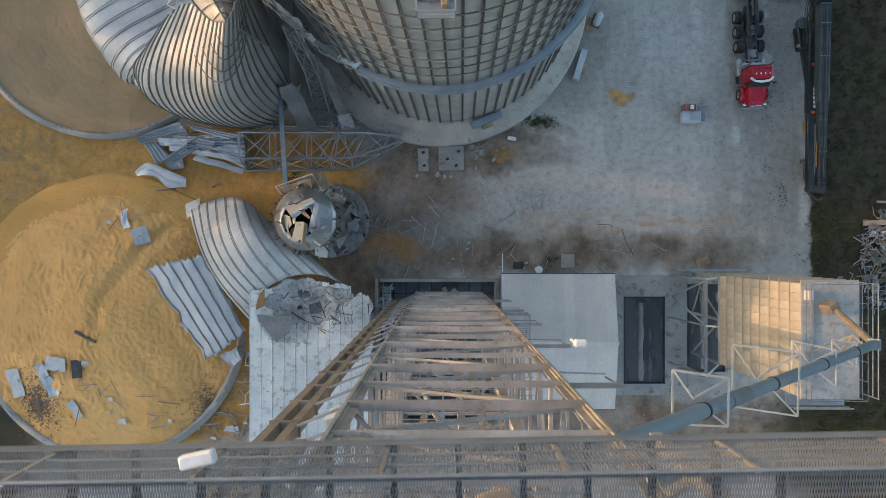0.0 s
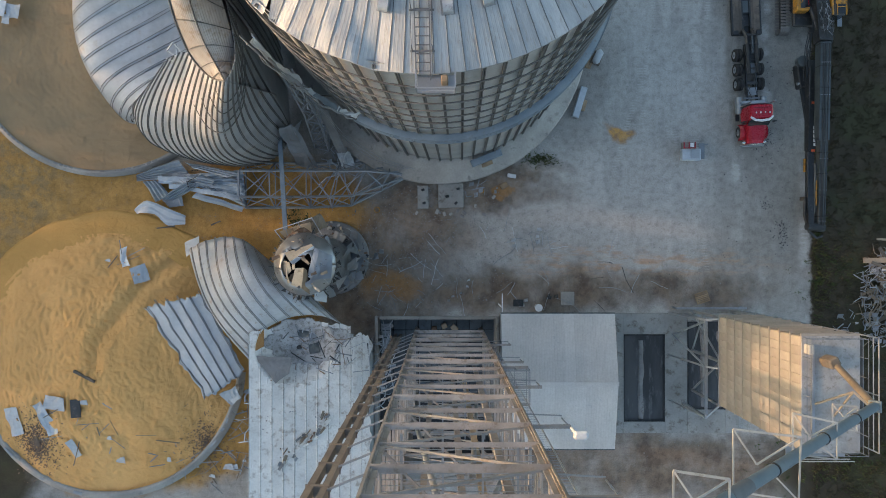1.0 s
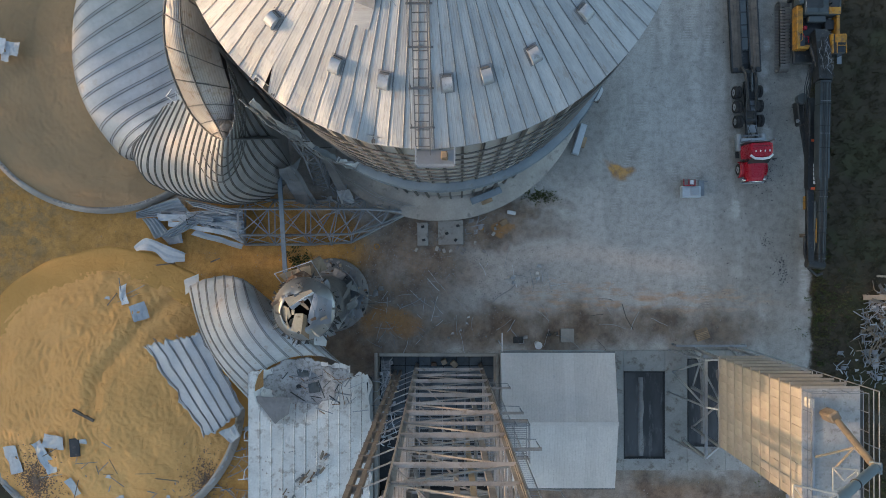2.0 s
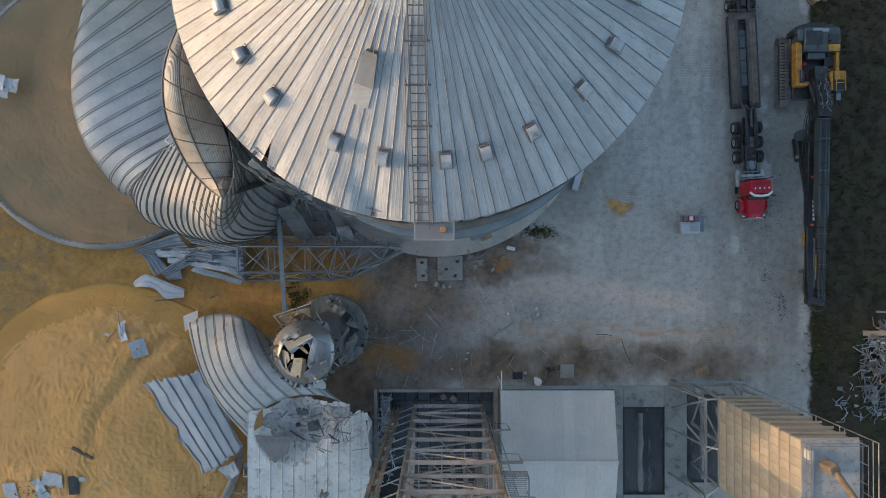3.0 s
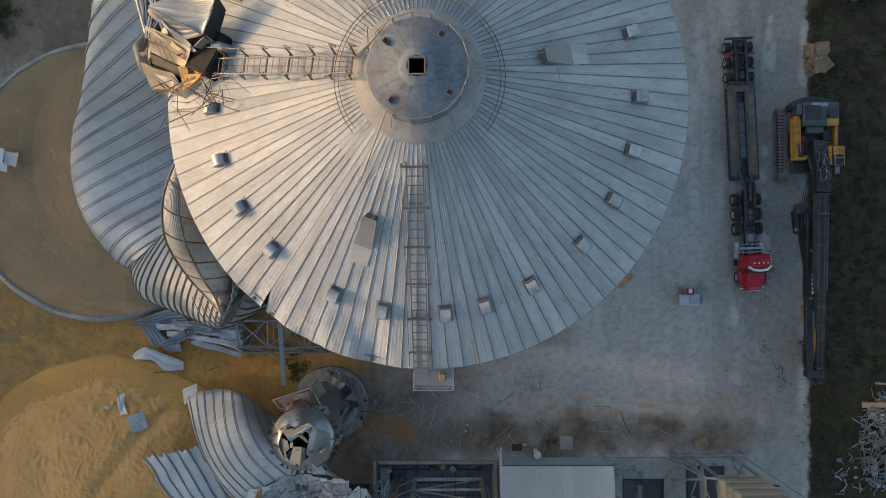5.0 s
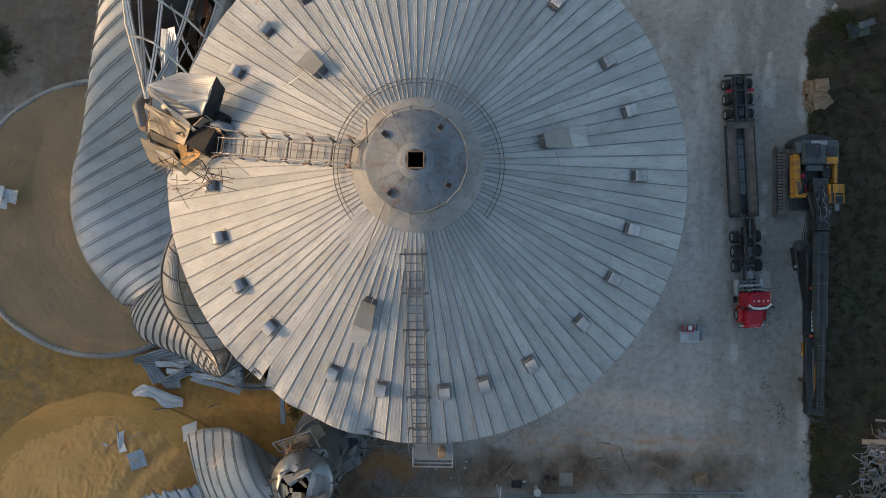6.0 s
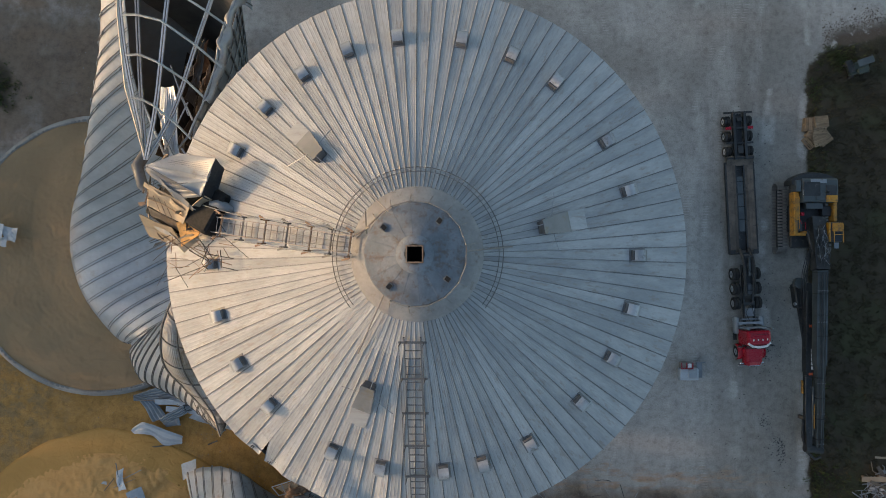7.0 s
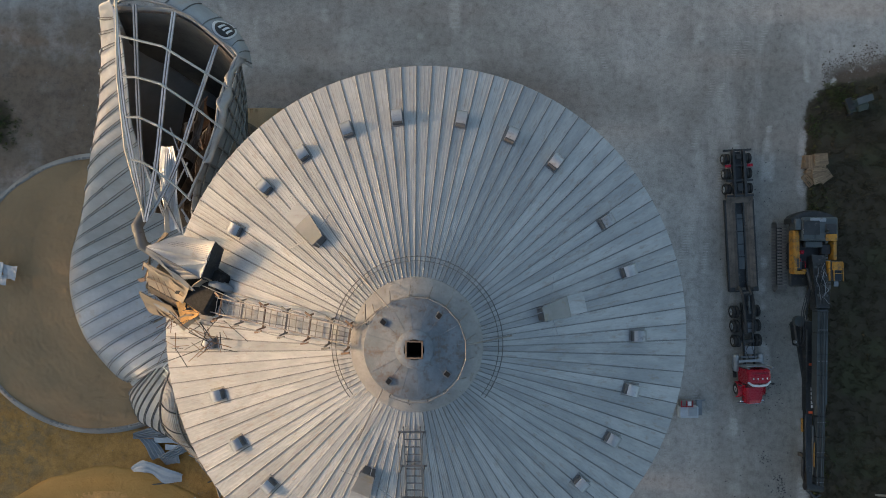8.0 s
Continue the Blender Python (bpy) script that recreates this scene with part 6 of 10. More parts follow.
    panels = ((((-11.69, 3.09, 12.1), (-9.61, 3.78, 12.35), (-9.5, 3.62, 12.3), (-11.3, 2.45, 11.9)), torn_tan), (((-11.3, 2.45, 11.9), (-9.5, 3.62, 12.3), (-9.4, 3.5, 12.0), (-11.15, 2.2, 11.6)), white_paint),
              (((-10.85, 1.98, 12.2), (-10.2, 1.98, 12.35), (-10.41, 0.5, 12.0), (-11.23, 0.74, 11.8)), torn_tan), (((-10.2, 1.98, 12.35), (-10.02, 1.84, 11.9), (-9.9, 0.0, 11.5), (-10.41, 0.5, 12.0)), pale_wood),
              (((-9.4, 3.55, 12.25), (-9.1, 3.3, 12.2), (-9.55, 1.0, 11.9), (-10.0, 1.4, 11.8)), chrome_dull), (((-9.2, 3.4, 12.2), (-8.2, 2.9, 11.6), (-8.3, 1.2, 11.6), (-9.5, 1.1, 11.95)), chrome_dull),
              (((-11.55, 2.4, 12.0), (-11.3, 2.42, 12.1), (-11.15, 1.77, 12.0), (-11.41, 1.5, 11.9)), torn_tan), (((-11.1, 2.3, 12.15), (-10.85, 2.3, 12.2), (-10.9, 1.9, 12.1), (-11.1, 1.85, 12.0)), torn_tan),
              (((-12.1, 2.6, 11.7), (-11.5, 2.5, 12.0), (-11.45, 1.4, 11.9), (-12.1, 1.5, 11.6)), torn_tan), (((-11.3, 1.5, 11.7), (-10.9, 1.7, 11.5), (-11.1, 0.7, 11.6), (-11.6, 0.9, 11.6)), torn_tan), (((-9.9, 0.9, 11.9), (-8.9, 1.4, 11.7), (-8.4, 0.6, 10.8), (-9.4, 0.0, 10.9)), galv), (((-9.6, 0.1, 11.2), (-8.7, 0.3, 10.8), (-8.9, -0.7, 10.2), (-9.7, -0.5, 10.6)), sheet_metal))
    for i, (q, mt) in enumerate(panels):
        part("torn_panel", crumple(B(), q, 0.05, 6, 6, 0.03, 50 + i), mt, t, ("tan torn panel", "pale torn edge")[i] if i < 2 else "")
    b = B()
    for i in range(90):
        a = rnd(0, 6.28)
        p = Vector((c[0] + 2.34 * math.cos(a), c[1] + 2.34 * math.sin(a), 10.95))
        o = Vector((math.cos(a), math.sin(a), 0))
        b.add([p, p + o * rnd(0.05, 0.4) + Vector((rnd(-0.3, 0.3), rnd(-0.3, 0.3), rnd(-0.3, 0.2))), p + o * rnd(0, 0.2) + Vector((rnd(-0.3, 0.3), rnd(-0.3, 0.3), rnd(-0.5, 0.1))), p + Vector((0.05, 0.03, 0.02))], [(0, 1, 2), (0, 3, 1), (1, 3, 2), (0, 2, 3)])
    part("torn_rim", b, charcoal, t, kind="stuff")
    random.seed(93)
    for i in range(26):
        a, q = rnd(0, 6.28), rnd(1.0, 1.9)
        p = Vector((c[0] + q * math.cos(a) - 0.4, c[1] + q * math.sin(a) - 0.2, 11.9 + rnd(-0.1, 0.25)))
        o = Vector((rnd(-0.6, 0.6), rnd(-0.6, 0.6), rnd(-0.2, 0.2)))
        o2 = Vector((-o.y, o.x, rnd(-0.2, 0.2))) * rnd(0.2, 0.6)
        part("torn_curl", crumple(B(), (p, p + o, p + o + o2, p + o2 * 0.7), 0.14, 5, 4, 0.02, 400 + i), (torn_tan, rust, steel_dark, stiff_metal, tan_dull)[i % 5], t)
    random.seed(94)
    for k, (x, y, sx, sy, turn) in enumerate(((-8.3, 3.6, 1.5, 1.0, 0.5), (-7.9, 2.2, 1.2, 1.5, -0.3), (-8.5, 0.9, 1.6, 0.9, 0.9), (-9.3, 4.4, 1.2, 0.8, -0.4), (-8.0, 4.6, 0.9, 0.6, 1.2), (-7.5, 1.0, 0.8, 0.7, 0.2))):
        m3 = Matrix.Rotation(turn, 3, "Z")
        q = [Vector((x, y, 0.75 + 0.12 * k)) + m3 @ Vector((u * sx / 2, v * sy / 2, 0.25 * u)) for u, v in ((-1, -1), (1, -1), (1, 1), (-1, 1))]
        part("fallen_plate", crumple(B(), q, 0.14, 7, 7, 0.03, 320 + k), (dull_shaded_fold, steel_grey, shell_metal)[k % 3], slab, "grey shell plate" if k == 0 else "")
    part("shell_hoop", B().path([(-10.05 + 2.55 * math.cos(radians(d)), 2.4 + 2.75 * math.sin(radians(d)), 0.9 + 0.35 * math.sin(radians(d * 2))) for d in range(-75, 66, 10)], 0.05, 5), galv, slab)
    # bent platform frame and torn skirt on the north side
    lb = part("bent_platform", crumple(B(), ((-12.7, 4.75, 9.4), (-10.3, 5.55, 9.6), (-10.1, 4.75, 9.2), (-12.3, 4.25, 9.0)), 0.12, 8, 4, 0.05, 60), torn_tan, t, "bent soiled platform frame")
    for p, q in (((-12.98, 4.84, 9.6), (-10.07, 5.81, 9.8)), ((-12.98, 4.84, 9.6), (-12.47, 4.12, 9.4)), ((-12.47, 4.12, 9.4), (-9.85, 4.61, 9.3)), ((-12.2, 5.1, 9.75), (-11.9, 4.25, 9.5)), ((-11.2, 5.45, 9.8), (-10.6, 4.5, 9.4)), ((-10.07, 5.81, 9.8), (-9.6, 4.7, 8.8)), ((-10.3, 5.9, 9.0), (-9.3, 4.4, 9.4))):
        part("platform_bar", B().beam(p, q, 0.06), galv_bright if p[0] < -12.4 else galv, lb)
    for k, q in enumerate((((-12.2, 4.2, 10.2), (-10.6, 5.2, 10.0), (-9.8, 4.5, 9.6), (-11.0, 3.9, 10.6)), ((-11.2, 5.3, 9.4), (-9.7, 6.1, 8.6), (-9.0, 5.2, 8.4), (-10.3, 4.5, 9.4)), ((-10.4, 4.6, 10.3), (-9.0, 4.4, 9.6), (-8.6, 3.6, 9.4), (-9.6, 3.9, 10.4)), ((-12.6, 4.6, 9.0), (-11.6, 5.0, 9.2), (-11.4, 4.2, 9.0), (-12.3, 4.0, 8.6)))):
        part("torn_skirt", crumple(B(), q, 0.22, 8, 8, 0.03, 340 + k), (rust, tan_dull, steel_grey, rust)[k], t, "rusty torn skirt sheet" if k == 0 else "")
    part("red_board", crumple(B(), ((-11.6, 4.5, 10.6), (-10.3, 4.75, 10.8), (-10.0, 4.45, 10.7), (-11.4, 4.15, 10.4)), 0.1, 6, 3, 0.04, 62), rust, t)
    for i in range(11):
        a = radians(rnd(-85, 45))
        p = Vector((c[0] + 2.3 * math.cos(a), c[1] + 2.3 * math.sin(a), rnd(2, 9)))
        part("hanging_sheet", crumple(B(), (p, p + Vector((rnd(0, 0.8), rnd(0.3, 1), rnd(-1.5, 0))), p + Vector((rnd(0.2, 0.9), rnd(-0.6, 0.6), rnd(-2.5, -1.2))), p + Vector((rnd(-0.1, 0.4), rnd(-0.8, -0.2), rnd(-1.6, -0.6)))), 0.2, 5, 5, 0.03, 70 + i), galv if i % 2 else steel_grey, t)


chrome_dull = worn("dull_bright_steel", (0.36, 0.375, 0.385), (0.22, 0.23, 0.24), 0.36, 0.75, 0.5, 2.0, None, 0.64, 0.0, 0.0)
small_silo()


roof_dust = worn("dust_on_roof", (0.47, 0.465, 0.46), (0.33, 0.325, 0.32), 0.95, 0, 0.9, 6, (0.14, 0.125, 0.11), 0.54, 0, 0.4)


flap_grey = worn("dull_grey_flap", (0.20, 0.205, 0.21), (0.15, 0.155, 0.16), 0.7, 0.1, 0.7, 7, (0.26, 0.25, 0.24), 0.6, 0.05)
corn_wet = make_grain("damp_maize", (0.36, 0.20, 0.075), (0.30, 0.165, 0.06), (0.22, 0.12, 0.045), 1.4)


# ---- low warehouse with its caved-in roof ----
def warehouse():
    t = thing("warehouse", "low white-roofed steel building with a caved-in end", "building", (-11.0, -12.0, 0))
    X0, X1, Y0, Y1 = -16.15, -6.0, -20.5, -3.4

    def rz(x, y):
        z = 5.5 - (x - X0) / (X1 - X0) * 1.7
        d = math.hypot((x + 12.4) / 3.3, (y + 5.0) / 3.0)
        z -= 1.5 * max(0, 1 - d) ** 0.8
        if x > -7.6:
            z -= 0.25 * (x + 7.6) * max(0, (y + 14) / 8)
        return z + 0.07 * noise.noise(Vector((x * 0.5, y * 0.5, 0)))

    roof = part("roof", B().box((-11.1, -12.5, 2.0), (9.4, 15.6, 3.2)), charcoal, t, "")
    n = 11
    for k in range(n):
        xa, xb = X0 + (X1 - X0) * k / n, X0 + (X1 - X0) * (k + 1) / n
        xm = (xa + xb) / 2
        end = Y1 + 0.4 - 0.16 * abs(xm + 11.0) ** 1.2 * 0.6 + rnd(-0.3, 0.3)
        if xm > -7.4:
            end -= 0.5

        def fn(u, v, xa=xa, xb=xb, end=end):
            y = Y0 + (end + 0.35 * noise.noise(Vector((xa + u * 1.6, 7.0, 0))) - Y0) * v
            x = xa + 0.012 + (xb - xa - 0.024) * u
            if xb > X1 - 0.1:
                x -= u * 0.45 * (noise.noise(Vector((y * 0.9, 3, 0))) + 0.5)
            seam = (0.03 if u < 0.05 or u > 0.95 else 0.01 * (abs(u * 4 % 1 - 0.5) < 0.12)) + (0.02 if (y + 0.35 * (int(xa) % 2)) % 1.5 < 0.2 else 0.0)
            return Vector((x, y, rz(x, y) + seam))
        part("roof_panel", B().sheet(fn, 12, 48, 0.02, False), white_roof, roof)
    # wind-blown earth in the hollow
    eb = B()

    def en(u, v):
        a, r = 2 * math.pi * u, v * (0.95 + 0.14 * noise.noise(Vector((math.cos(6.28 * u) * 6, math.sin(6.28 * u) * 6, 5))) + 0.3 * noise.noise(Vector((math.cos(6.28 * u) * 1.7, math.sin(6.28 * u) * 1.7, 2))))
        x, y = -11.6 + 3.5 * r * math.cos(a), -4.5 + 2.0 * r * math.sin(a)
        return Vector((x, y, rz(x, y) + 0.05 + 0.16 * (1 - v) + 0.08 * noise.noise(Vector((x, y, 4)))))
    eb.sheet(en, 120, 14, 0.03)
    part("earth", eb, roof_dust, t, "grey dust and earth in the dented roof")
    part("ripped_flap", crumple(B(), ((-15.7, -5.5, 5.35), (-12.66, -5.7, 5.15), (-12.85, -7.0, 5.2), (-13.95, -7.85, 5.4)), 0.07, 10, 10, 0.03, 80), flap_grey, t, "grey ripped roof flap")
    part("spilt_maize", crumple(B(), ((-16.0, -3.7, 5.35), (-14.95, -3.15, 5.2), (-15.0, -4.75, 5.2), (-15.9, -5.3, 5.4)), 0.06, 8, 8, 0.03, 83), corn_wet, t, "brown maize lying in the roof hole")
    for w in ((X0 + 0.2, -14.0, 0.2, 15.5), (X1 - 0.4, -14.0, 0.2, 14.0)):
        part("wall", B().box((w[0], w[1] + 1.2, 1.8), (w[2], w[3], 3.5)), sheet_metal, t)
    for i in range(46):
        x, y = rnd(-13.6, -7.6), rnd(-7.2, -3.6)
        z = rz(x, y) + 0.3
        L, k = rnd(0.4, 1.7), rnd(0, 3.14)
        single("roof_debris", B().beam((x, y, z), (x + L * math.cos(k), y + L * math.sin(k), z + rnd(-0.1, 0.25)), rnd(0.03, 0.1), 0.05), (steel_grey, charcoal, rust, galv)[i % 4], "bent steel member lying on the dented roof", "scrap", "roof debris")
    for i in range(4):
        x, y = rnd(-13.2, -10.4), rnd(-6.0, -4.2)
        z = rz(x, y) + 0.35
        single("roof_scrap", crumple(B(), ((x, y, z), (x + 0.9, y + 0.2, z + 0.2), (x + 0.7, y + 1.0, z), (x - 0.1, y + 0.7, z + 0.1)), 0.15, 5, 5, 0.02, 90 + i), slate_paint if i % 2 else steel_grey, "crumpled sheet scrap on the dented roof", "scrap", "sheet scraps")
    # long tear across the roof, with curled edges and brown debris
    random.seed(95)
    tear = [Vector((-10.0, -11.0, 0)), Vector((-10.6, -12.4, 0)), Vector((-12.0, -13.2, 0)), Vector((-13.6, -15.4, 0))]
    for i in range(46):
        p = spline(tear, rnd(0, 1)) + Vector((random.gauss(0, 0.25), random.gauss(0, 0.25), 0))
        z = rz(p.x, p.y) + 0.1
        k, L, w = rnd(0.5, 1.4), rnd(0.15, 0.7), rnd(0.06, 0.3)
        u, v = Vector((math.cos(k) * L, math.sin(k) * L, rnd(-0.02, 0.12))), Vector((-math.sin(k) * w, math.cos(k) * w, rnd(0, 0.1)))
        c = Vector((p.x, p.y, z))
        part("torn_curl", crumple(B(), (c, c + u, c + u + v, c + v), 0.06, 4, 3, 0.015, 500 + i), (rust, flap_grey, white_roof, tan_dull, white_roof, steel_grey)[i % 6], roof)
    for i in range(110):
        y = rnd(-17.5, -5.5)
        x = rnd(-15.8, -9.5)
        if noise.noise(Vector((x * 0.5, y * 0.5, 9))) < 0.16:
            continue
        s = rnd(0.03, 0.08)
        single("roof_chip", B().box((x, y, rz(x, y) + 0.1), (s * 1.6, s, 0.06), Matrix.Rotation(rnd(0, 3), 3, "Z")), rust if i % 3 else steel_grey, "small brown chip of debris on the white roof", "scrap", "roof chips")


warehouse()


# ---- tangle between warehouse and tower ----
def tangle(name, label, c, r, n, mats, z0, z1, seed, lmin=0.6, lmax=2.0):
    random.seed(seed)
    t = thing(name, label, "scrap heap", (*c, 0))
    for j, mt in enumerate(mats):
        for i in range(n):
            a, q = rnd(0, 6.28), math.sqrt(rnd(0, 1))
            h = z0 + (z1 - z0) * (1 - q) * rnd(0.3, 1)
            p = Vector((c[0] + r[0] * q * math.cos(a), c[1] + r[1] * q * math.sin(a), h))
            L, k = rnd(lmin, lmax), rnd(0, 6.28)
            q2 = p + Vector((L * math.cos(k), L * math.sin(k), rnd(-0.3, 0.3)))
            q2.z = max(0.06, q2.z)
            m = (p + q2) / 2 + Vector((rnd(-0.3, 0.3), rnd(-0.3, 0.3), rnd(0, 0.3)))
            b = B()
            if i % 4 == 0:
                s = rnd(0.15, 0.5)
                crumple(b, (p, p + Vector((s, 0.1, 0.1)), p + Vector((s, s, 0.2)), p + Vector((0, s, 0))), 0.2, 4, 4, 0.02, i)
            else:
                w = rnd(0.03, 0.1)
                b.beam(p, m, w, w * 0.6).beam(m, q2, w, w * 0.6)
            part("bent_bar" if i % 4 else "scrap_sheet", b, mt, t)
    return t


tangle("scrap_tangle", "tangle of twisted steel angles beside the tower", (-5.2, -7.5), (0.9, 4.0), 34, (galv, galv_bright), 0.2, 2.6, 21)
tangle("scrap_heap", "heap of bent grey and rusty scrap steel on grass", (40.3, -1.2), (2.2, 4.4), 100, (galv, steel_grey, tan_dull, stiff_metal), 0.1, 1.9, 22, 0.4, 1.5)
random.seed(71)
for i in range(16):
    x, y, k, L = 40.2 + random.gauss(0, 1.2), -0.6 + random.gauss(0, 2.4), rnd(0, 3.14), rnd(0.8, 2.4)
    z = rnd(0.2, 0.55)
    single("brown_board", B().box((x, y, z), (L, rnd(0.15, 0.45), 0.05), Matrix.Rotation(k, 3, "Z") @ Matrix.Rotation(rnd(-0.3, 0.3), 3, "Y")), (torn_tan, dark_wood, tan_dull)[i % 3], "brown weathered board on the scrap heap", "board", "scrap boards")
tangle("scrap_tangle", "loose twisted steel strips on dusty gravel", (37.4, -3.8), (1.6, 1.8), 12, (galv, steel_grey), 0.05, 0.3, 23, 0.3, 1.1)
tangle("scrap_tangle", "twisted steel scraps between the bins", (-9.5, 11.6), (1.6, 1.6), 16, (galv, galv_bright), 0.1, 1.4, 24)
tangle("scrap_tangle", "loose steel scraps behind the warehouse wall", (-17.6, -14.5), (1.3, 4.4), 14, (galv, galv_bright), 0.1, 0.5, 25)


# ---- small office shed ----
def shed():
    X0, X1, YN, YS, YR, ZE, ZR = 5.05, 14.85, -2.15, -13.85, -8.0, 3.5, 4.75
    t = thing("shed", "pale grey gabled metal shed", "building", (10.0, -8.0, 0))
    for nm, c, s in (("wall_north", (9.95, YN - 0.35, 1.75), (9.4, 0.15, 3.4)), ("wall_south", (9.95, YS + 0.35, 1.75), (9.4, 0.15, 3.4)), ("wall_west", (X0 + 0.25, -8, 1.75), (0.15, 11.0, 3.4)), ("wall_east", (X1 - 0.25, -8, 1.75), (0.15, 11.0, 3.4))):
        part(nm, B().box(c, s), sheet_metal, t)
    for xe in (X0 + 0.25, X1 - 0.25):
        b = B()
        b.add([(xe - 0.06, YN - 0.3, 3.44), (xe - 0.06, YS + 0.3, 3.44), (xe - 0.06, YR, ZR - 0.06), (xe + 0.06, YN - 0.3, 3.44), (xe + 0.06, YS + 0.3, 3.44), (xe + 0.06, YR, ZR - 0.06)], [(0, 1, 2), (5, 4, 3), (0, 3, 4, 1), (1, 4, 5, 2), (2, 5, 3, 0)])
        part("gable", b, sheet_metal, t)
    roof = part("ridge_cap", B().beam((X0 - 0.02, YR, ZR + 0.015), (X1 + 0.05, YR, ZR + 0.015), 0.34, 0.03), blue_roof, t)
    n = 11
    for k in range(n):
        xa, xb = X0 + (X1 - X0) * k / n, X0 + (X1 - X0) * (k + 1) / n
        for ye in (YN, YS):
            def fn(u, v, xa=xa, xb=xb, ye=ye):
                x = xa + 0.004 + (xb - xa - 0.008) * u
                w = u * 4 % 1
                return Vector((x, YR + (ye - YR) * v, ZR + (ZE - ZR) * v + (0.009 if w < 0.09 or w > 0.91 else 0.0)))
            b = B()
            uu = [0, 0.02, 0.03, 0.22, 0.228, 0.272, 0.28, 0.47, 0.478, 0.522, 0.53, 0.72, 0.728, 0.772, 0.78, 0.97, 0.98, 1]
            vs = [fn(u, v) for u in uu for v in (0, 1)]
            fs = [(2 * i, 2 * i + 2, 2 * i + 3, 2 * i + 1) for i in range(len(uu) - 1)]
            b.add(vs, fs)
            b.add([p - Vector((0, 0, 0.03)) for p in vs], [f[::-1] for f in fs])
            part("roof_panel", b, blue_roof, roof)
    for y in (YN + 0.03, YS - 0.03):
        part("gutter", B().beam((X0 - 0.02, y, ZE - 0.03), (X1 + 0.02, y, ZE - 0.03), 0.09, 0.1), slate_paint, t)
    part("wall_lamp", B().box((X1 + 0.25, -8.3, 3.0), (0.3, 0.25, 0.3), None, 0.05), charcoal, t)
    part("exhaust_pipe", B().tube((8.6, -1.85, 0), (8.6, -1.85, 1.3), 0.22, 12).tube((8.6, -1.85, 1.3), (8.6, -1.85, 1.38), 0.34, 12), white_paint, t, "white exhaust stack")
    part("corner_pole", B().tube((5.1, -1.6, 0), (5.1, -1.6, 4.2), 0.06, 8).beam((5.1, -2.0, 4.0), (5.1, -0.4, 4.0), 0.08), white_paint, t)


shed()
single("slab_cover", B().box((11.4, -1.1, 0.06), (1.25, 1.25, 0.12), None, 0.03), concrete, "square concrete cover beside the shed", "cover")
single("steel_grate", B().box((6.9, -1.5, 0.1), (0.9, 0.6, 0.2), None, 0.03), charcoal, "dark steel grate beside the shed", "grate")


# ---- loading pad with two drive-over pits ----
def pad():
    t = thing("loading_pad", "worn concrete pad with two dark drive-over pits", "concrete pad", (18.0, -7.9, 0), kind="structure")
    z, h = 0.11, 0.22
    X0, X1, YS, YN = 14.4, 27.0, -13.35, -2.45
    pits = ((16.5, 20.25, -12.3, -4.35), (22.3, 25.75, -11.2, -3.2))
    for c in ((X0, pits[0][0], YS, YN), (pits[0][1], pits[1][0], YS, YN), (pits[1][1], X1, YS, YN)):
        part("slab", B().box(((c[0] + c[1]) / 2, (c[2] + c[3]) / 2, z), (c[1] - c[0] - 0.01, c[3] - c[2], h), None, 0.02), pad_concrete, t)
    for p in pits:
        part("slab", B().box(((p[0] + p[1]) / 2, (YS + p[2]) / 2, z), (p[1] - p[0] - 0.01, p[2] - YS, h), None, 0.02), pad_concrete, t)
        part("slab", B().box(((p[0] + p[1]) / 2, (YN + p[3]) / 2, z), (p[1] - p[0] - 0.01, YN - p[3], h), None, 0.02), pad_concrete, t)
        pan = part("pit_pan", B().box(((p[0] + p[1]) / 2, (p[2] + p[3]) / 2, 0.03), (p[1] - p[0] - 0.04, p[3] - p[2] - 0.04, 0.05)), dark_pit, t, "dark stained pit floor")
        b = B()
        for s in (p[0] + 0.06, p[1] - 0.06):
            b.beam((s, p[2], 0.2), (s, p[3], 0.2), 0.09, 0.09)
        for s in (p[2] + 0.06, p[3] - 0.06):
            b.beam((p[0], s, 0.2), (p[1], s, 0.2), 0.09, 0.09)
        part("kerb_angle", b, charcoal, pan)
        part("dust_ridge", B().sheet(lambda u, v, p=p: Vector((p[0] + (p[1] - p[0]) * (0.36 + 0.13 * u + 0.03 * noise.noise(Vector((v * 5, u, p[0])))), p[2] + (p[3] - p[2]) * (0.03 + 0.9 * v), 0.062 + 0.09 * math.sin(math.pi * u))), 6, 24, 0.01), dust_mat, pan)


pad()

# ---- sunken boot pit below the tower ----
pit_plate = worn("slate_pit_plate", (0.12, 0.145, 0.165), (0.085, 0.105, 0.12), 0.5, 0.2, 0.7, 8, (0.07, 0.07, 0.07), 0.6, 0.1)


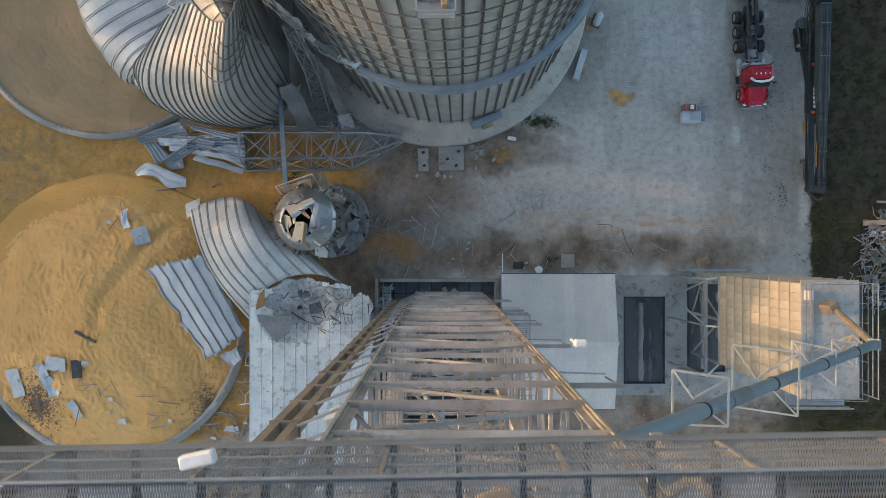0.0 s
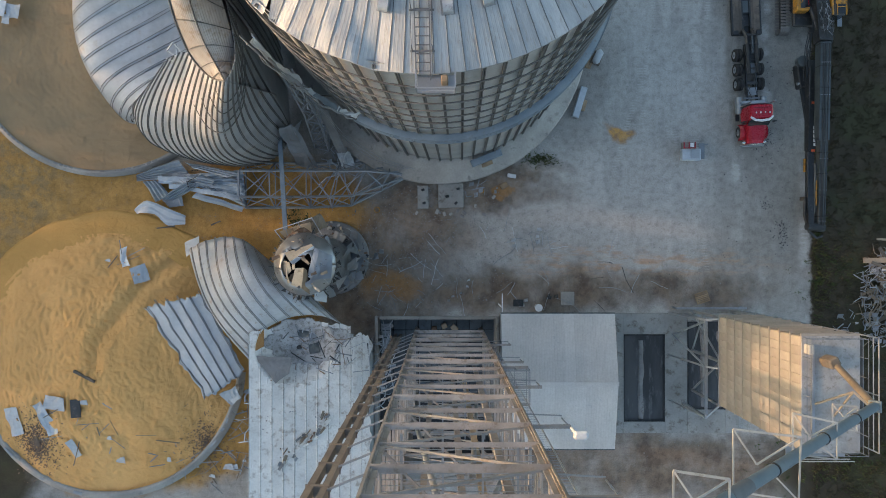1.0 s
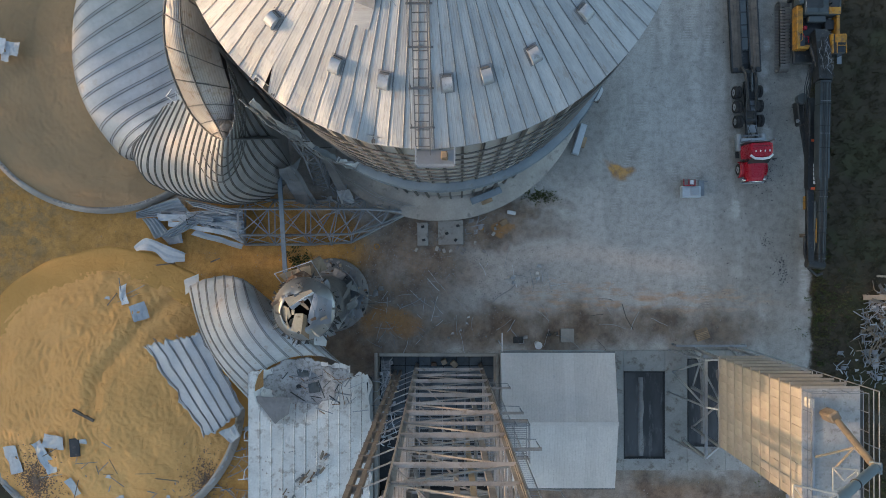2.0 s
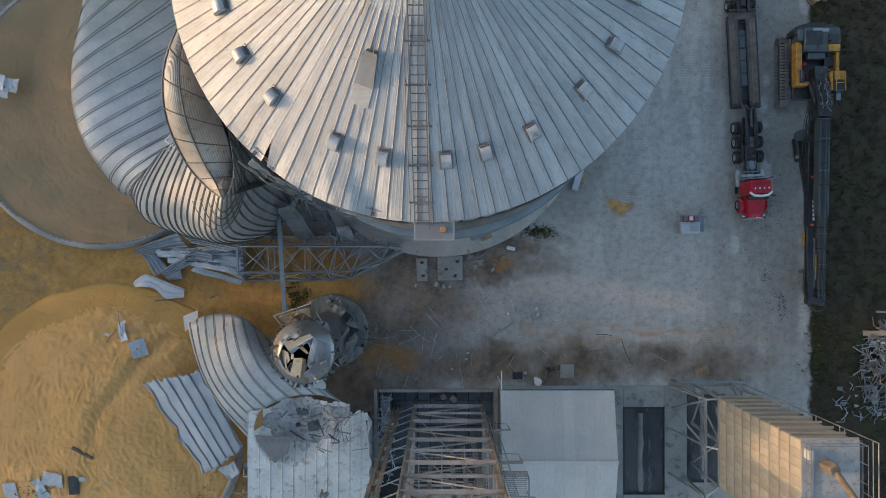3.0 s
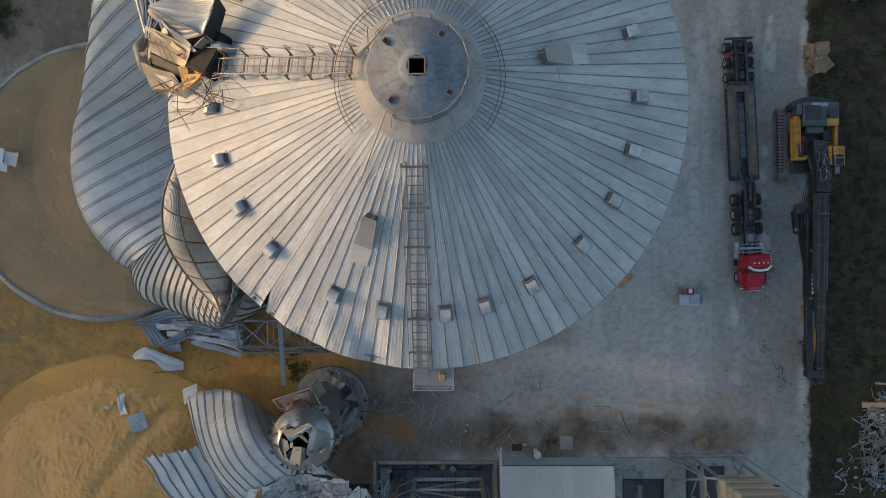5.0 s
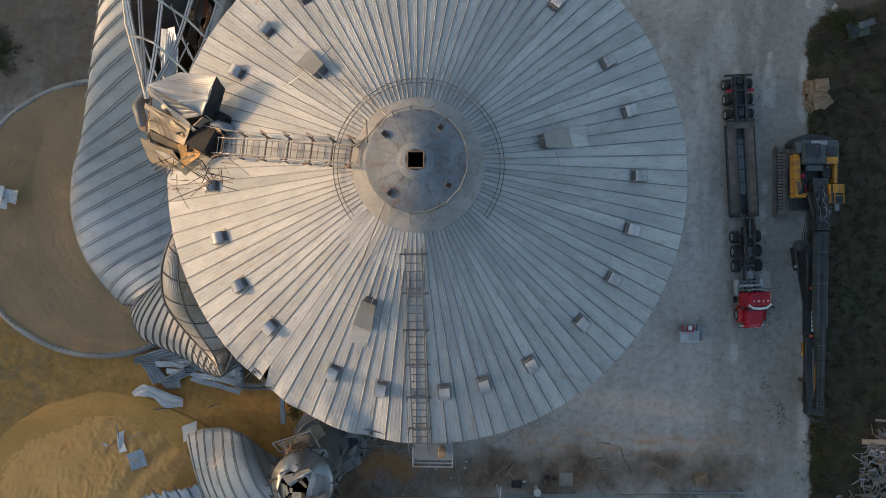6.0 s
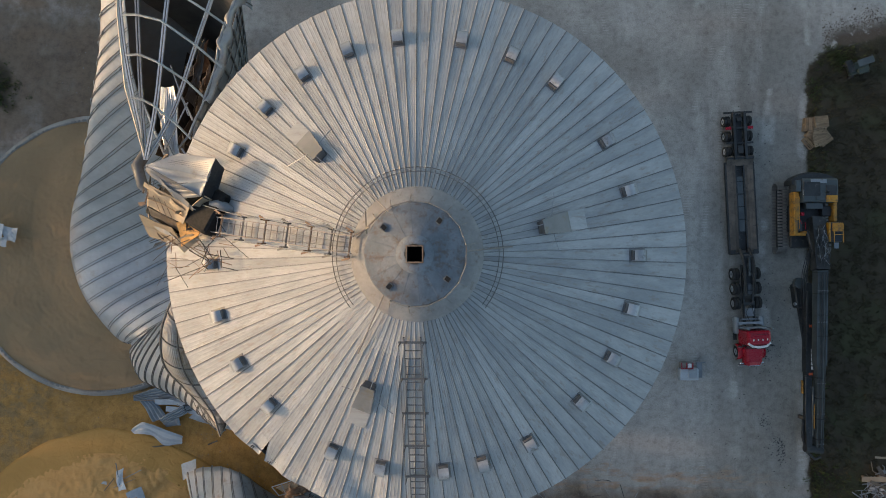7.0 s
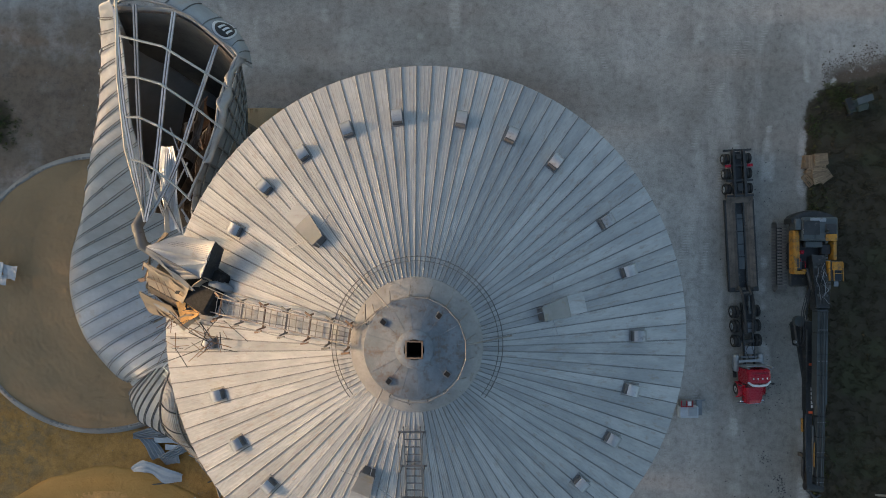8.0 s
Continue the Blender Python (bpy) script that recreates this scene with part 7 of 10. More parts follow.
def boot_pit():
    t = thing("boot_pit", "sunken concrete pit with dark panelled floor", "pit", (-0.2, -9.0, -2.0), kind="structure")
    X0, X1, Y0, Y1, D = -5.9, 4.95, -16.0, -3.0, -2.2
    for c, s in (((X0 - 0.15, (Y0 + Y1) / 2, -1.0), (0.3, Y1 - Y0 + 0.6, 2.5)), ((X1 + 0.02, (Y0 + Y1) / 2, -1.0), (0.3, Y1 - Y0 + 0.6, 2.5)), (((X0 + X1) / 2, Y1 + 0.15, -1.0), (X1 - X0 - 0.3, 0.3, 2.5)), (((X0 + X1) / 2, Y0 - 0.15, -1.0), (X1 - X0 - 0.3, 0.3, 2.5))):
        part("pit_wall", B().box(c, s, None, 0.03), concrete, t)
    fl = part("pit_floor", B().box(((X0 + X1) / 2, (Y0 + Y1) / 2, D - 0.1), (X1 - X0, Y1 - Y0, 0.1)), charcoal, t, "dark pit floor")
    for i in range(9):
        for j in range(6):
            x, y = X0 + 0.62 + i * 1.2, Y1 - 0.62 - j * 1.2
            part("floor_panel", B().box((x, y, D + rnd(-0.01, 0.02)), (1.14, 1.14, 0.08), None, 0.02), pit_plate, fl)
    st = part("stair", B().beam((X0 + 0.3, Y1 - 0.4, -0.1), (X0 + 0.3, Y1 - 4.2, D), 0.06, 0.25).beam((X0 + 1.1, Y1 - 0.4, -0.1), (X0 + 1.1, Y1 - 4.2, D), 0.06, 0.25), galv, t, "galvanised stair")
    for k in range(11):
        f = (k + 0.5) / 11
        part("tread", B().box((X0 + 0.7, Y1 - 0.4 - 3.8 * f, -0.1 + (D + 0.1) * f), (0.76, 0.26, 0.04)), galv, st)
    part("stair_rail", B().beam((X0 + 1.15, Y1 - 0.3, 0.9), (X0 + 1.15, Y1 - 4.2, D + 1.0), 0.05).beam((X0 + 1.15, Y1 - 0.3, 0.0), (X0 + 1.15, Y1 - 0.3, 0.9), 0.05).beam((X0 + 1.15, Y1 - 4.2, D), (X0 + 1.15, Y1 - 4.2, D + 1.0), 0.05), galv, st)
    for i in range(3):
        part("boot_box", B().box((-0.8 + i * 0.95, -4.0 + 0.2 * (i % 2), D + 0.4), (0.5, 0.35 + 0.15 * i, 0.6), Matrix.Rotation(0.4 * i, 3, "Z"), 0.05), torn_tan if i else rust, t)


boot_pit()


# ---- bucket elevator tower ----
girt_steel = worn("tower_girt_galvanised", (0.38, 0.352, 0.335), (0.275, 0.255, 0.24), 0.6, 0.25, 0.7, 9, (0.19, 0.155, 0.12), 0.58)
leg_steel = worn("dusty_leg_steel", (0.24, 0.205, 0.17), (0.175, 0.15, 0.13), 0.65, 0.2, 0.7, 9, (0.14, 0.11, 0.09), 0.6)


def tower():
    XW, XE, YN, YS, Z0, Z1 = -2.45, 3.62, -4.05, -10.2, -2.1, 52.5
    t = thing("elevator_tower", "tall galvanised bracing tower with bucket elevator legs", "tower", (0.6, -7.1, 0))
    for x, y in ((XW, YN), (XE, YN), (XW, YS), (XE, YS)):
        part("tower_post", B().beam((x, y, Z0), (x, y, Z1), 0.34, 0.06, (1, 0, 0)).beam((x + (0.15 if x < 0 else -0.15), y, Z0), (x + (0.15 if x < 0 else -0.15), y, Z1), 0.28, 0.05, (0, 1, 0)).beam((x, y, Z0), (x, y, Z1), 0.2), tower_steel, t)
    # elevator leg with its two trunkings on the west side
    leg = part("elevator_leg", B().box((-4.42, -4.75, 24.5), (0.24, 0.36, 53.0)), leg_steel, t, "brown-grey elevator trunking")
    part("return_leg", B().box((-3.92, -4.75, 24.5), (0.22, 0.36, 53.0)), leg_steel, t, "brown-grey elevator trunking")
    z = 1.0
    while z < 50:
        part("leg_flange", B().box((-4.17, -4.75, z), (0.82, 0.44, 0.09)), leg_steel, leg)
        part("leg_tie", B().beam((-3.8, -4.6, z + 0.3), (XW, YN, z + 0.3), 0.07), galv, leg)
        z += 2.4
    levels = [1.2 + 2.72 * k for k in range(19)]
    for k, z in enumerate(levels):
        big = k % 2 == 0
        w = 0.36 if big else 0.16
        for y in (YN, YS):
            part("girt", B().beam((XW, y, z), (XE, y, z), 0.14 if big else 0.09, w).beam((XW, y + 0.1, z + w / 2), (XE, y + 0.1, z + w / 2), w * 0.7, 0.03), girt_steel, t)
        for x in (XW, XE):
            part("girt", B().beam((x, YN, z), (x, YS, z), 0.12, w * 0.8), girt_steel, t)
        if k + 1 < len(levels):
            z2 = levels[k + 1]
            a, b = ((XW, XE) if k % 2 else (XE, XW))
            part("brace", B().beam((a, YN, z), (b, YN, z2), 0.09, 0.09), tower_steel, t)
            part("brace", B().beam((b, YS, z), (a, YS, z2), 0.09, 0.09), tower_steel, t)
            a, b = ((YN, YS) if k % 2 else (YS, YN))
            for x in (XW, XE):
                part("brace", B().beam((x, a, z), (x, b, z2), 0.09, 0.09), tower_steel, t)
        if k % 3 == 0 and k > 2:
            part("outrigger", B().beam((XE, YN, z), (XE + 1.7, YN, z - 0.05), 0.14, 0.16), tower_steel, t)
            part("outrigger_stay", B().beam((XE + 1.65, YN, z), (XE + 1.65, YN - 0.1, z - 1.9), 0.05).beam((XE + 1.65, YN, z - 1.9), (XE, YN, z - 2.2), 0.05), steel_grey, t)
        if k % 3 == 1:
            part("plan_brace", B().beam((XW, YN, z), (XE, YS, z), 0.1, 0.1), tower_steel, t)
    # spouts and trunkings inside
    for x, y in ((0.9, -8.2), (1.9, -8.2), (2.7, -6.6), (-1.0, -8.9)):
        part("inner_trunking", B().box((x, y, 22.0), (0.36, 0.3, 44.0)), girt_steel if x != 1.9 else torn_tan, t, "dusty tan trunking" if x == 1.9 else "")
    for x0, y0, x1, y1, za, zb in ((0.5, -7.4, 4.8, -9.5, 40, 18), (-0.2, -7.0, -2.0, -9.5, 34, 12), (1.4, -7.6, 2.9, -9.7, 30, 4)):
        part("spout_pipe", B().tube((x0, y0, za), (x1, y1, zb), 0.16, 10), galv, t)
    # landings on the east side
    for z in (19.6,):
        ld = part("landing", B(), galv, t, "grating landing with rails")
        deck = B()
        for k in range(18):
            deck.beam((XE + 0.15, YN - 0.1 - k * 0.12, z), (5.3, YN - 0.1 - k * 0.12, z), 0.025, 0.04)
        for x in (XE + 0.3, 4.5, 5.25):
            deck.beam((x, YN, z - 0.02), (x, YN - 2.2, z - 0.02), 0.03, 0.04)
        part("grating", deck, steel_grey, ld, kind="stuff")
        part("outrigger", B().beam((XE, YN, z - 0.05), (5.35, YN, z - 0.05), 0.16, 0.2), tower_steel, ld)
        part("outrigger", B().beam((XE, YN - 2.3, z - 0.05), (5.35, YN - 2.3, z - 0.05), 0.16, 0.2), tower_steel, ld)
        r = B()
        for h in (0.55, 1.05):
            r.beam((5.32, YN, z + h), (5.32, YN - 2.3, z + h), 0.05).beam((XE, YN, z + h), (5.32, YN, z + h), 0.05)
        for p in ((5.32, YN), (5.32, YN - 1.15), (5.32, YN - 2.3), (4.5, YN)):
            r.beam((*p, z), (*p, z + 1.05), 0.05)
        part("landing_rail", r, steel_grey, ld, kind="stuff")
    lad = part("ladder", B().beam((4.2, -5.2, 0), (4.2, -5.2, 46), 0.06).beam((4.7, -5.2, 0), (4.7, -5.2, 46), 0.06), galv, t)
    rb = B()
    for k in range(140):
        rb.beam((4.2, -5.2, 0.3 + k * 0.33), (4.7, -5.2, 0.3 + k * 0.33), 0.018)
    part("ladder_rung", rb, steel_grey, lad, kind="stuff")
    for z in (13.6, 35.0, 45.2):
        b = B()
        for k in range(22):
            b.beam((XW, YN - 0.6 - k * 0.24, z), (XE, YN - 0.6 - k * 0.24, z), 0.03, 0.05)
        for x in (XW + 0.8, 0, 1.6, 3.0):
            b.beam((x, YN, z - 0.06), (x, YS, z - 0.06), 0.09, 0.14)
        part("floor_grating", b, steel_grey, t, "open steel grating floor", kind="stuff")
    part("sack_shelf", B().box((1.3, -6.2, 45.6), (0.9, 0.7, 0.12), Matrix.Rotation(0.3, 3, "Z"), 0.04), pale_wood, t, "yellow board")
    part("drive_guard", B().box((-3.0, -4.9, 43.0), (0.45, 0.7, 1.1), Matrix.Rotation(0.3, 3, "Z"), 0.08), sheet_metal, t)
    part("floodlight", B().tube((4.85, -3.43, 36.4), (4.85, -3.43, 37.3), 0.05, 6).box((5.0, -3.43, 37.45), (0.55, 0.3, 0.25), None, 0.08), white_paint, t, "white floodlight housing")


tower()


# ---- high catwalk across the tower's head ----
bridge_steel = worn("bridge_steel", (0.20, 0.215, 0.23), (0.15, 0.165, 0.18), 0.6, 0.2, 0.8, 9, (0.15, 0.13, 0.11), 0.62)
mesh_steel = worn("galvanised_walkway_mesh", (0.235, 0.235, 0.235), (0.18, 0.182, 0.185), 0.6, 0.2, 0.8, 9, (0.22, 0.19, 0.16), 0.62)


def catwalk():
    t = thing("high_catwalk", "grey expanded-metal catwalk bridge with mesh hand rails", "catwalk", (0, -2.7, 54.6))
    X0, X1, YN, YS, Z = -9.0, 9.0, -2.2, -3.45, 54.4
    # expanded metal: two families of slanting strands
    b, slant, k = B(), 0.26, X0
    while k < X1 - slant:
        b.beam((k, YN, Z), (k + slant, YS, Z), 0.0075, 0.01).beam((k + slant, YN, Z), (k, YS, Z), 0.0075, 0.01)
        k += 0.032
    part("deck_mesh", b, mesh_steel, t, "expanded-metal walkway deck", kind="stuff")
    for y, w in ((YN, 0.05), (YN - 0.42, 0.03), (YN - 0.84, 0.03), (YS, 0.05)):
        part("stringer", B().beam((X0, y, Z - 0.05), (X1, y, Z - 0.05), w, 0.08), bridge_steel, t)
    part("toe_board", B().beam((X0, YN + 0.02, Z + 0.07), (X1, YN + 0.02, Z + 0.07), 0.012, 0.1), bridge_steel, t)
    for z in (0.36, 0.72, 1.05):
        for y in (YN - 0.02, YS):
            part("rail", B().tube((X0, y, Z + z), (X1, y, Z + z), 0.021, 6), bridge_steel, t)
    mb, k = B(), X0
    while k < X1:
        mb.beam((k, YN - 0.02, Z + 0.12), (k, YN - 0.02, Z + 1.05), 0.006)
        k += 0.045
    for j in range(1, 10):
        mb.beam((X0, YN - 0.02, Z + 0.1 * j), (X1, YN - 0.02, Z + 0.1 * j), 0.005)
    part("rail_mesh", mb, mesh_steel, t, "wire mesh infill of the hand rail", kind="stuff")
    for k in range(10):
        x = -8.05 + 1.86 * k
        part("rail_post", B().beam((x, YN - 0.03, Z - 0.06), (x, YN - 0.03, Z + 1.05), 0.05, 0.05), tower_steel, t)
    x = X0 + 0.3
    while x < X1:
        part("cross_bearer", B().beam((x, YN, Z - 0.09), (x, YS, Z - 0.09), 0.07, 0.1), slate_paint, t)
        x += 0.74
    part("cable_tray", B().beam((X0, YS - 0.2, Z + 0.25), (X1, YS - 0.2, Z + 0.25), 0.25, 0.08), galv, t)
    part("junction_box", B().box((-2.44, -2.06, Z + 0.92), (0.36, 0.14, 0.12), Matrix.Rotation(0.2, 3, "Z"), 0.02), white_paint, t, "small white junction box")
    for x in (-2.45, 3.62):
        part("support_post", B().beam((x, -3.3, 50.5), (x, -3.3, Z - 0.2), 0.2), tower_steel, t)
        part("support_arm", B().beam((x, -4.1, 51.0), (x, -2.4, Z - 0.3), 0.14), tower_steel, t)
    t.rotation_euler = (0, 0, radians(1.0))


catwalk()


# ---- spout from the tower down to the dryer ----
def spout():
    t = thing("grain_spout", "long blue-grey grain spout with pale square truss frames", "spout", (15.0, -5.1, 30.0))
    p, q = Vector((3.5, -5.3, 44.9)), Vector((23.4, -5.2, 25.25))
    part("spout_pipe", B().tube(p, q, 0.25, 18), slate_blue, t, "blue-grey pipe")
    d = (q - p).normalized()
    for f in (0.253, 0.47, 0.69, 0.87):
        c = p + (q - p) * f
        part("pipe_flange", B().tube(c - d * 0.05, c + d * 0.05, 0.285, 18), charcoal, t)
    part("pipe_sleeve", B().tube(p + (q - p) * 0.32, p + (q - p) * 0.38, 0.275, 18), bridge_steel, t)
    part("end_flange", B().box(q + Vector((0.1, 0, -0.1)), (0.16, 0.62, 0.62), Matrix.Rotation(radians(45), 3, "Y"), 0.02), slate_blue, t)
    frames_ = (((8.54, -5.0, 39.6), ((-0.92, 0.99), (0.94, 0.71), (0.91, -0.89), (-0.94, -0.81))), ((12.79, -5.19, 35.2), ((-1.31, 1.39), (1.37, 1.09), (1.27, -1.44), (-1.31, -1.05))),
               ((17.23, -5.36, 30.6), ((-1.03, 1.1), (1.03, 0.65), (1.03, -1.05), (-1.03, -0.8))), ((21.07, -5.47, 26.5), ((-0.66, 0.69), (0.67, 0.56), (0.62, -0.72), (-0.66, -0.53))))
    for k, (c, corners) in enumerate(frames_):
        nw, ne, se, sw = (Vector((c[0] + x, c[1] + y, c[2])) for x, y in corners)
        g, c = corners[1][0], Vector(c)
        up, lo = c + Vector((-0.38 * g, 0.1, 0.3)), c + Vector((0.15 * g, -0.3, -0.1))
        fr = part("support_frame", B().beam(nw, ne, 0.075), pale_steel, t, "pale welded support frame" if k == 0 else "")
        for a, b in ((ne, se), (se, sw), (sw, nw), (nw, up), (up, ne), (sw, lo), (lo, se)):
            part("frame_bar", B().beam(a, b, 0.06), pale_steel, fr)
    hood = Vector((24.08, -3.64, 20.5))
    part("spout_drop", B().path([q - d * 0.25, q + Vector((0.1, 0.1, -0.35)), hood + Vector((0.05, -0.2, 0.1))], 0.2, 14), tan_dull, t, "dusty tan drop pipe")


pale_steel = worn("pale_painted_steel", (0.50, 0.48, 0.43), (0.42, 0.40, 0.36), 0.6, 0.1, 0.8, 9, (0.3, 0.26, 0.2), 0.62)
slate_blue = worn("slate_blue_pipe", (0.15, 0.20, 0.235), (0.19, 0.24, 0.27), 0.5, 0.2, 0.5, 7, (0.1, 0.1, 0.1), 0.66)
spout()


# ---- grain dryer ----
def dryer():
    X0, X1, Y0, Y1, ZB, ZT = 22.7, 26.2, -9.4, -2.2, 6.6, 19.2
    t = thing("grain_dryer", "tall tan panelled grain dryer on an open steel frame", "grain dryer", (24.4, -5.8, 0))
    body = part("body", B().box(((X0 + X1) / 2, (Y0 + Y1) / 2, (ZB + ZT) / 2), (X1 - X0 - 0.16, Y1 - Y0 - 0.16, ZT - ZB - 0.1)), galv, t)
    nz, ny, nx = 9, 12, 1
    dz, dy, dx = (ZT - ZB) / nz, (Y1 - Y0) / ny, (X1 - X0) / nx
    pw = B().box((0, 0, 0), (0.09, dy - 0.012, dz - 0.05), None, 0.012).mesh("side_panel")
    pn = B().box((0, 0, 0), (dx - 0.05, 0.09, dz - 0.07), None, 0.03).mesh("end_panel")
    for i in range(nz):
        for j in range(ny):
            for x in (X0, X1):
                p = part("side_panel", pw, tan_clad, body)
                p.location = (x + rnd(-0.006, 0.006), Y0 + dy * (j + 0.5), ZB + dz * (i + 0.5))
        for j in range(nx):
            for y in (Y0, Y1):
                p = part("end_panel", pn, tan_clad, body)
                p.location = (X0 + dx * (j + 0.5), y + rnd(-0.006, 0.006), ZB + dz * (i + 0.5))
    for i in range(nz + 1):
        z = ZB + dz * i
        part("band", B().beam((X0 - 0.07, Y0 - 0.1, z), (X0 - 0.07, Y1 + 0.1, z), 0.07, 0.06), tan_clad, body)
        part("band", B().beam((X0 - 0.1, Y1 + 0.16, z), (X1 + 0.1, Y1 + 0.16, z), 0.16, 0.07), tan_clad, body)
    # roof
    rf = part("dryer_roof", B().box(((X0 + X1) / 2, (Y0 + Y1) / 2, ZT + 0.04), (X1 - X0 + 0.2, Y1 - Y0 + 0.2, 0.08), None, 0.02), dryer_top, t, "stained blue-grey steel deck")
    part("inlet_hood", B().box((24.08, -3.64, ZT + 0.65), (0.7, 0.65, 1.2), Matrix.Rotation(0.5, 3, "Z"), 0.1), tan_dull, rf)
    part("roof_box", B().box((22.95, -2.9, ZT + 0.35), (0.35, 0.6, 0.6), None, 0.03), pale_steel, rf)
    part("roof_tray", B().box((23.3, -6.0, ZT + 0.12), (0.18, 5.6, 0.12), None, 0.02), galv, rf)
    for a, b in (((23.4, -6.4, ZT + 0.1), (24.6, -5.2, ZT + 2.2)), ((24.6, -7.2, ZT + 0.1), (24.6, -5.2, ZT + 2.2)), ((24.6, -5.2, ZT + 2.2), (25.4, -6.0, ZT + 2.4))):
        part("spout_prop", B().beam(a, b, 0.1), torn_tan, rf)
    r = B()
    for h in (0.55, 1.1):
        for a, b in (((X0, Y1), (X1, Y1)), ((X1, Y1), (X1, Y0)), ((X1, Y0), (X0, Y0)), ((X0, Y0), (X0, Y1))):
            r.beam((*a, ZT + h), (*b, ZT + h), 0.03)
    for x, y in [(X0, Y0 + 1.2 * k) for k in range(7)] + [(X1, Y0 + 1.2 * k) for k in range(7)] + [(X0 + 1.2, Y0), (X0 + 2.4, Y0), (X0 + 1.2, Y1), (X0 + 2.4, Y1)]:
        r.beam((x, y, ZT), (x, y, ZT + 1.1), 0.03)
    part("roof_rail", r, steel_grey, rf, kind="stuff")
    # side stair tower and galleries
    for z in (8.0, 11.5, 15.0, 18.6):
        part("side_gallery", B().box((X1 + 0.45, (Y0 + Y1) / 2, z), (0.5, Y1 - Y0 - 0.2, 0.05)), steel_dark, t)
        part("gallery_rail", B().beam((X1 + 1.05, Y0, z + 1.05), (X1 + 1.05, Y1, z + 1.05), 0.05).beam((X1 + 1.05, Y0, z + 0.5), (X1 + 1.05, Y1, z + 0.5), 0.05), pale_steel, t)
    for y in (Y0, (Y0 + Y1) / 2, Y1):
        part("gallery_post", B().beam((X1 + 1.05, y, 0.2), (X1 + 1.05, y, 19.7), 0.06), galv, t)
    part("south_platform", B().box((24.6, Y0 - 0.5, 17.2), (3.9, 0.9, 0.06)), galv, t)
    part("south_rail", B().beam((22.7, Y0 - 0.95, 18.2), (26.6, Y0 - 0.95, 18.2), 0.06).beam((22.7, Y0 - 0.95, 17.7), (26.6, Y0 - 0.95, 17.7), 0.05), pale_steel, t)
    # open frame below
    for x in (X0, X1):
        for y in (Y0, (Y0 + Y1) / 2, Y1):
            part("frame_post", B().beam((x, y, 0.2), (x, y, ZB), 0.22), galv, t)
        part("frame_beam", B().beam((x, Y0, ZB - 0.15), (x, Y1, ZB - 0.15), 0.2, 0.28), galv, t)
        part("frame_beam", B().beam((x, Y0, 3.0), (x, Y1, 3.0), 0.12, 0.16), galv, t)
        for a, b in (((Y0, 0.3), ((Y0 + Y1) / 2, ZB)), (((Y0 + Y1) / 2, ZB), (Y1, 0.3)), ((Y1, 3.0), ((Y0 + Y1) / 2, 0.3))):
            part("frame_brace", B().beam((x, a[0], a[1]), (x, b[0], b[1]), 0.12), galv, t)
    for y in (Y0, Y1):
        part("frame_beam", B().beam((X0, y, ZB - 0.15), (X1, y, ZB - 0.15), 0.2, 0.28), galv, t)
    fx = 21.9
    part("front_frame", B().beam((fx, -2.5, 5.6), (fx, -10.6, 5.6), 0.2, 0.2).beam((fx, -2.5, 0.2), (fx, -2.5, 5.6), 0.2).beam((fx, -10.6, 0.2), (fx, -10.6, 5.6), 0.2), galv, t)
    for a, b in (((fx, -6.4, 5.6), (20.6, -6.2, 0.3)), ((fx, -10.6, 5.6), (20.6, -10.3, 0.3)), ((fx, -2.5, 5.6), (20.6, -2.4, 0.3)), ((fx, -6.4, 5.6), (20.8, -4.3, 0.6)), ((fx, -2.6, 5.6), (20.8, -4.3, 0.6)), ((fx, -6.4, 5.6), (X0, -6.4, 6.4)), ((fx, -10.6, 5.6), (X0, -9.4, 6.4)), ((fx, -2.5, 5.6), (X0, -2.3, 6.4))):
        part("raking_brace", B().beam(a, b, 0.14), galv, t)
    part("hopper", B().lathe([(0.4, 2.0), (1.9, 6.5), (1.85, 6.5), (0.36, 2.0)], 4, (24.45, -4.2, 0), math.pi / 4, math.pi / 4 + 2 * math.pi, False), steel_grey, t)
    part("hopper", B().lathe([(0.4, 2.0), (1.9, 6.5), (1.85, 6.5), (0.36, 2.0)], 4, (24.45, -7.4, 0), math.pi / 4, math.pi / 4 + 2 * math.pi, False), steel_grey, t)
    part("eave_beam", B().beam((21.0, -1.9, 1.2), (27.2, -1.9, 1.2), 0.18, 0.2).beam((27.2, -1.9, 0), (27.2, -1.9, 1.2), 0.15).beam((21.0, -1.9, 0), (21.0, -1.9, 1.2), 0.15), galv, t)


dryer_top = worn("stained_dryer_deck", (0.40, 0.395, 0.38), (0.30, 0.298, 0.288), 0.85, 0.0, 0.7, 7, (0.19, 0.17, 0.145), 0.57, 0, 0.1)
dryer()


# ---- fallen steelwork ----
def lattice(t, chords, n, w, mat):
    """Lacing between neighbouring chords, each a list of points."""
    for i, c in enumerate(chords):
        part("chord", B().path(c, w * 0.75, 4, False, False), mat, t)
    for i in range(len(chords)):
        a, b = chords[i], chords[(i + 1) % len(chords)]
        for k in range(n):
            p, q = spline(a, k / n), spline(b, (k + 1) / n)
            part("lacing", B().beam(p, spline(b, k / n), w * 0.6), mat, t)
            part("lacing", B().beam(p, q, w * 0.6), mat, t)
            part("lacing", B().beam(spline(b, k / n), spline(a, (k + 1) / n), w * 0.45), mat, t)


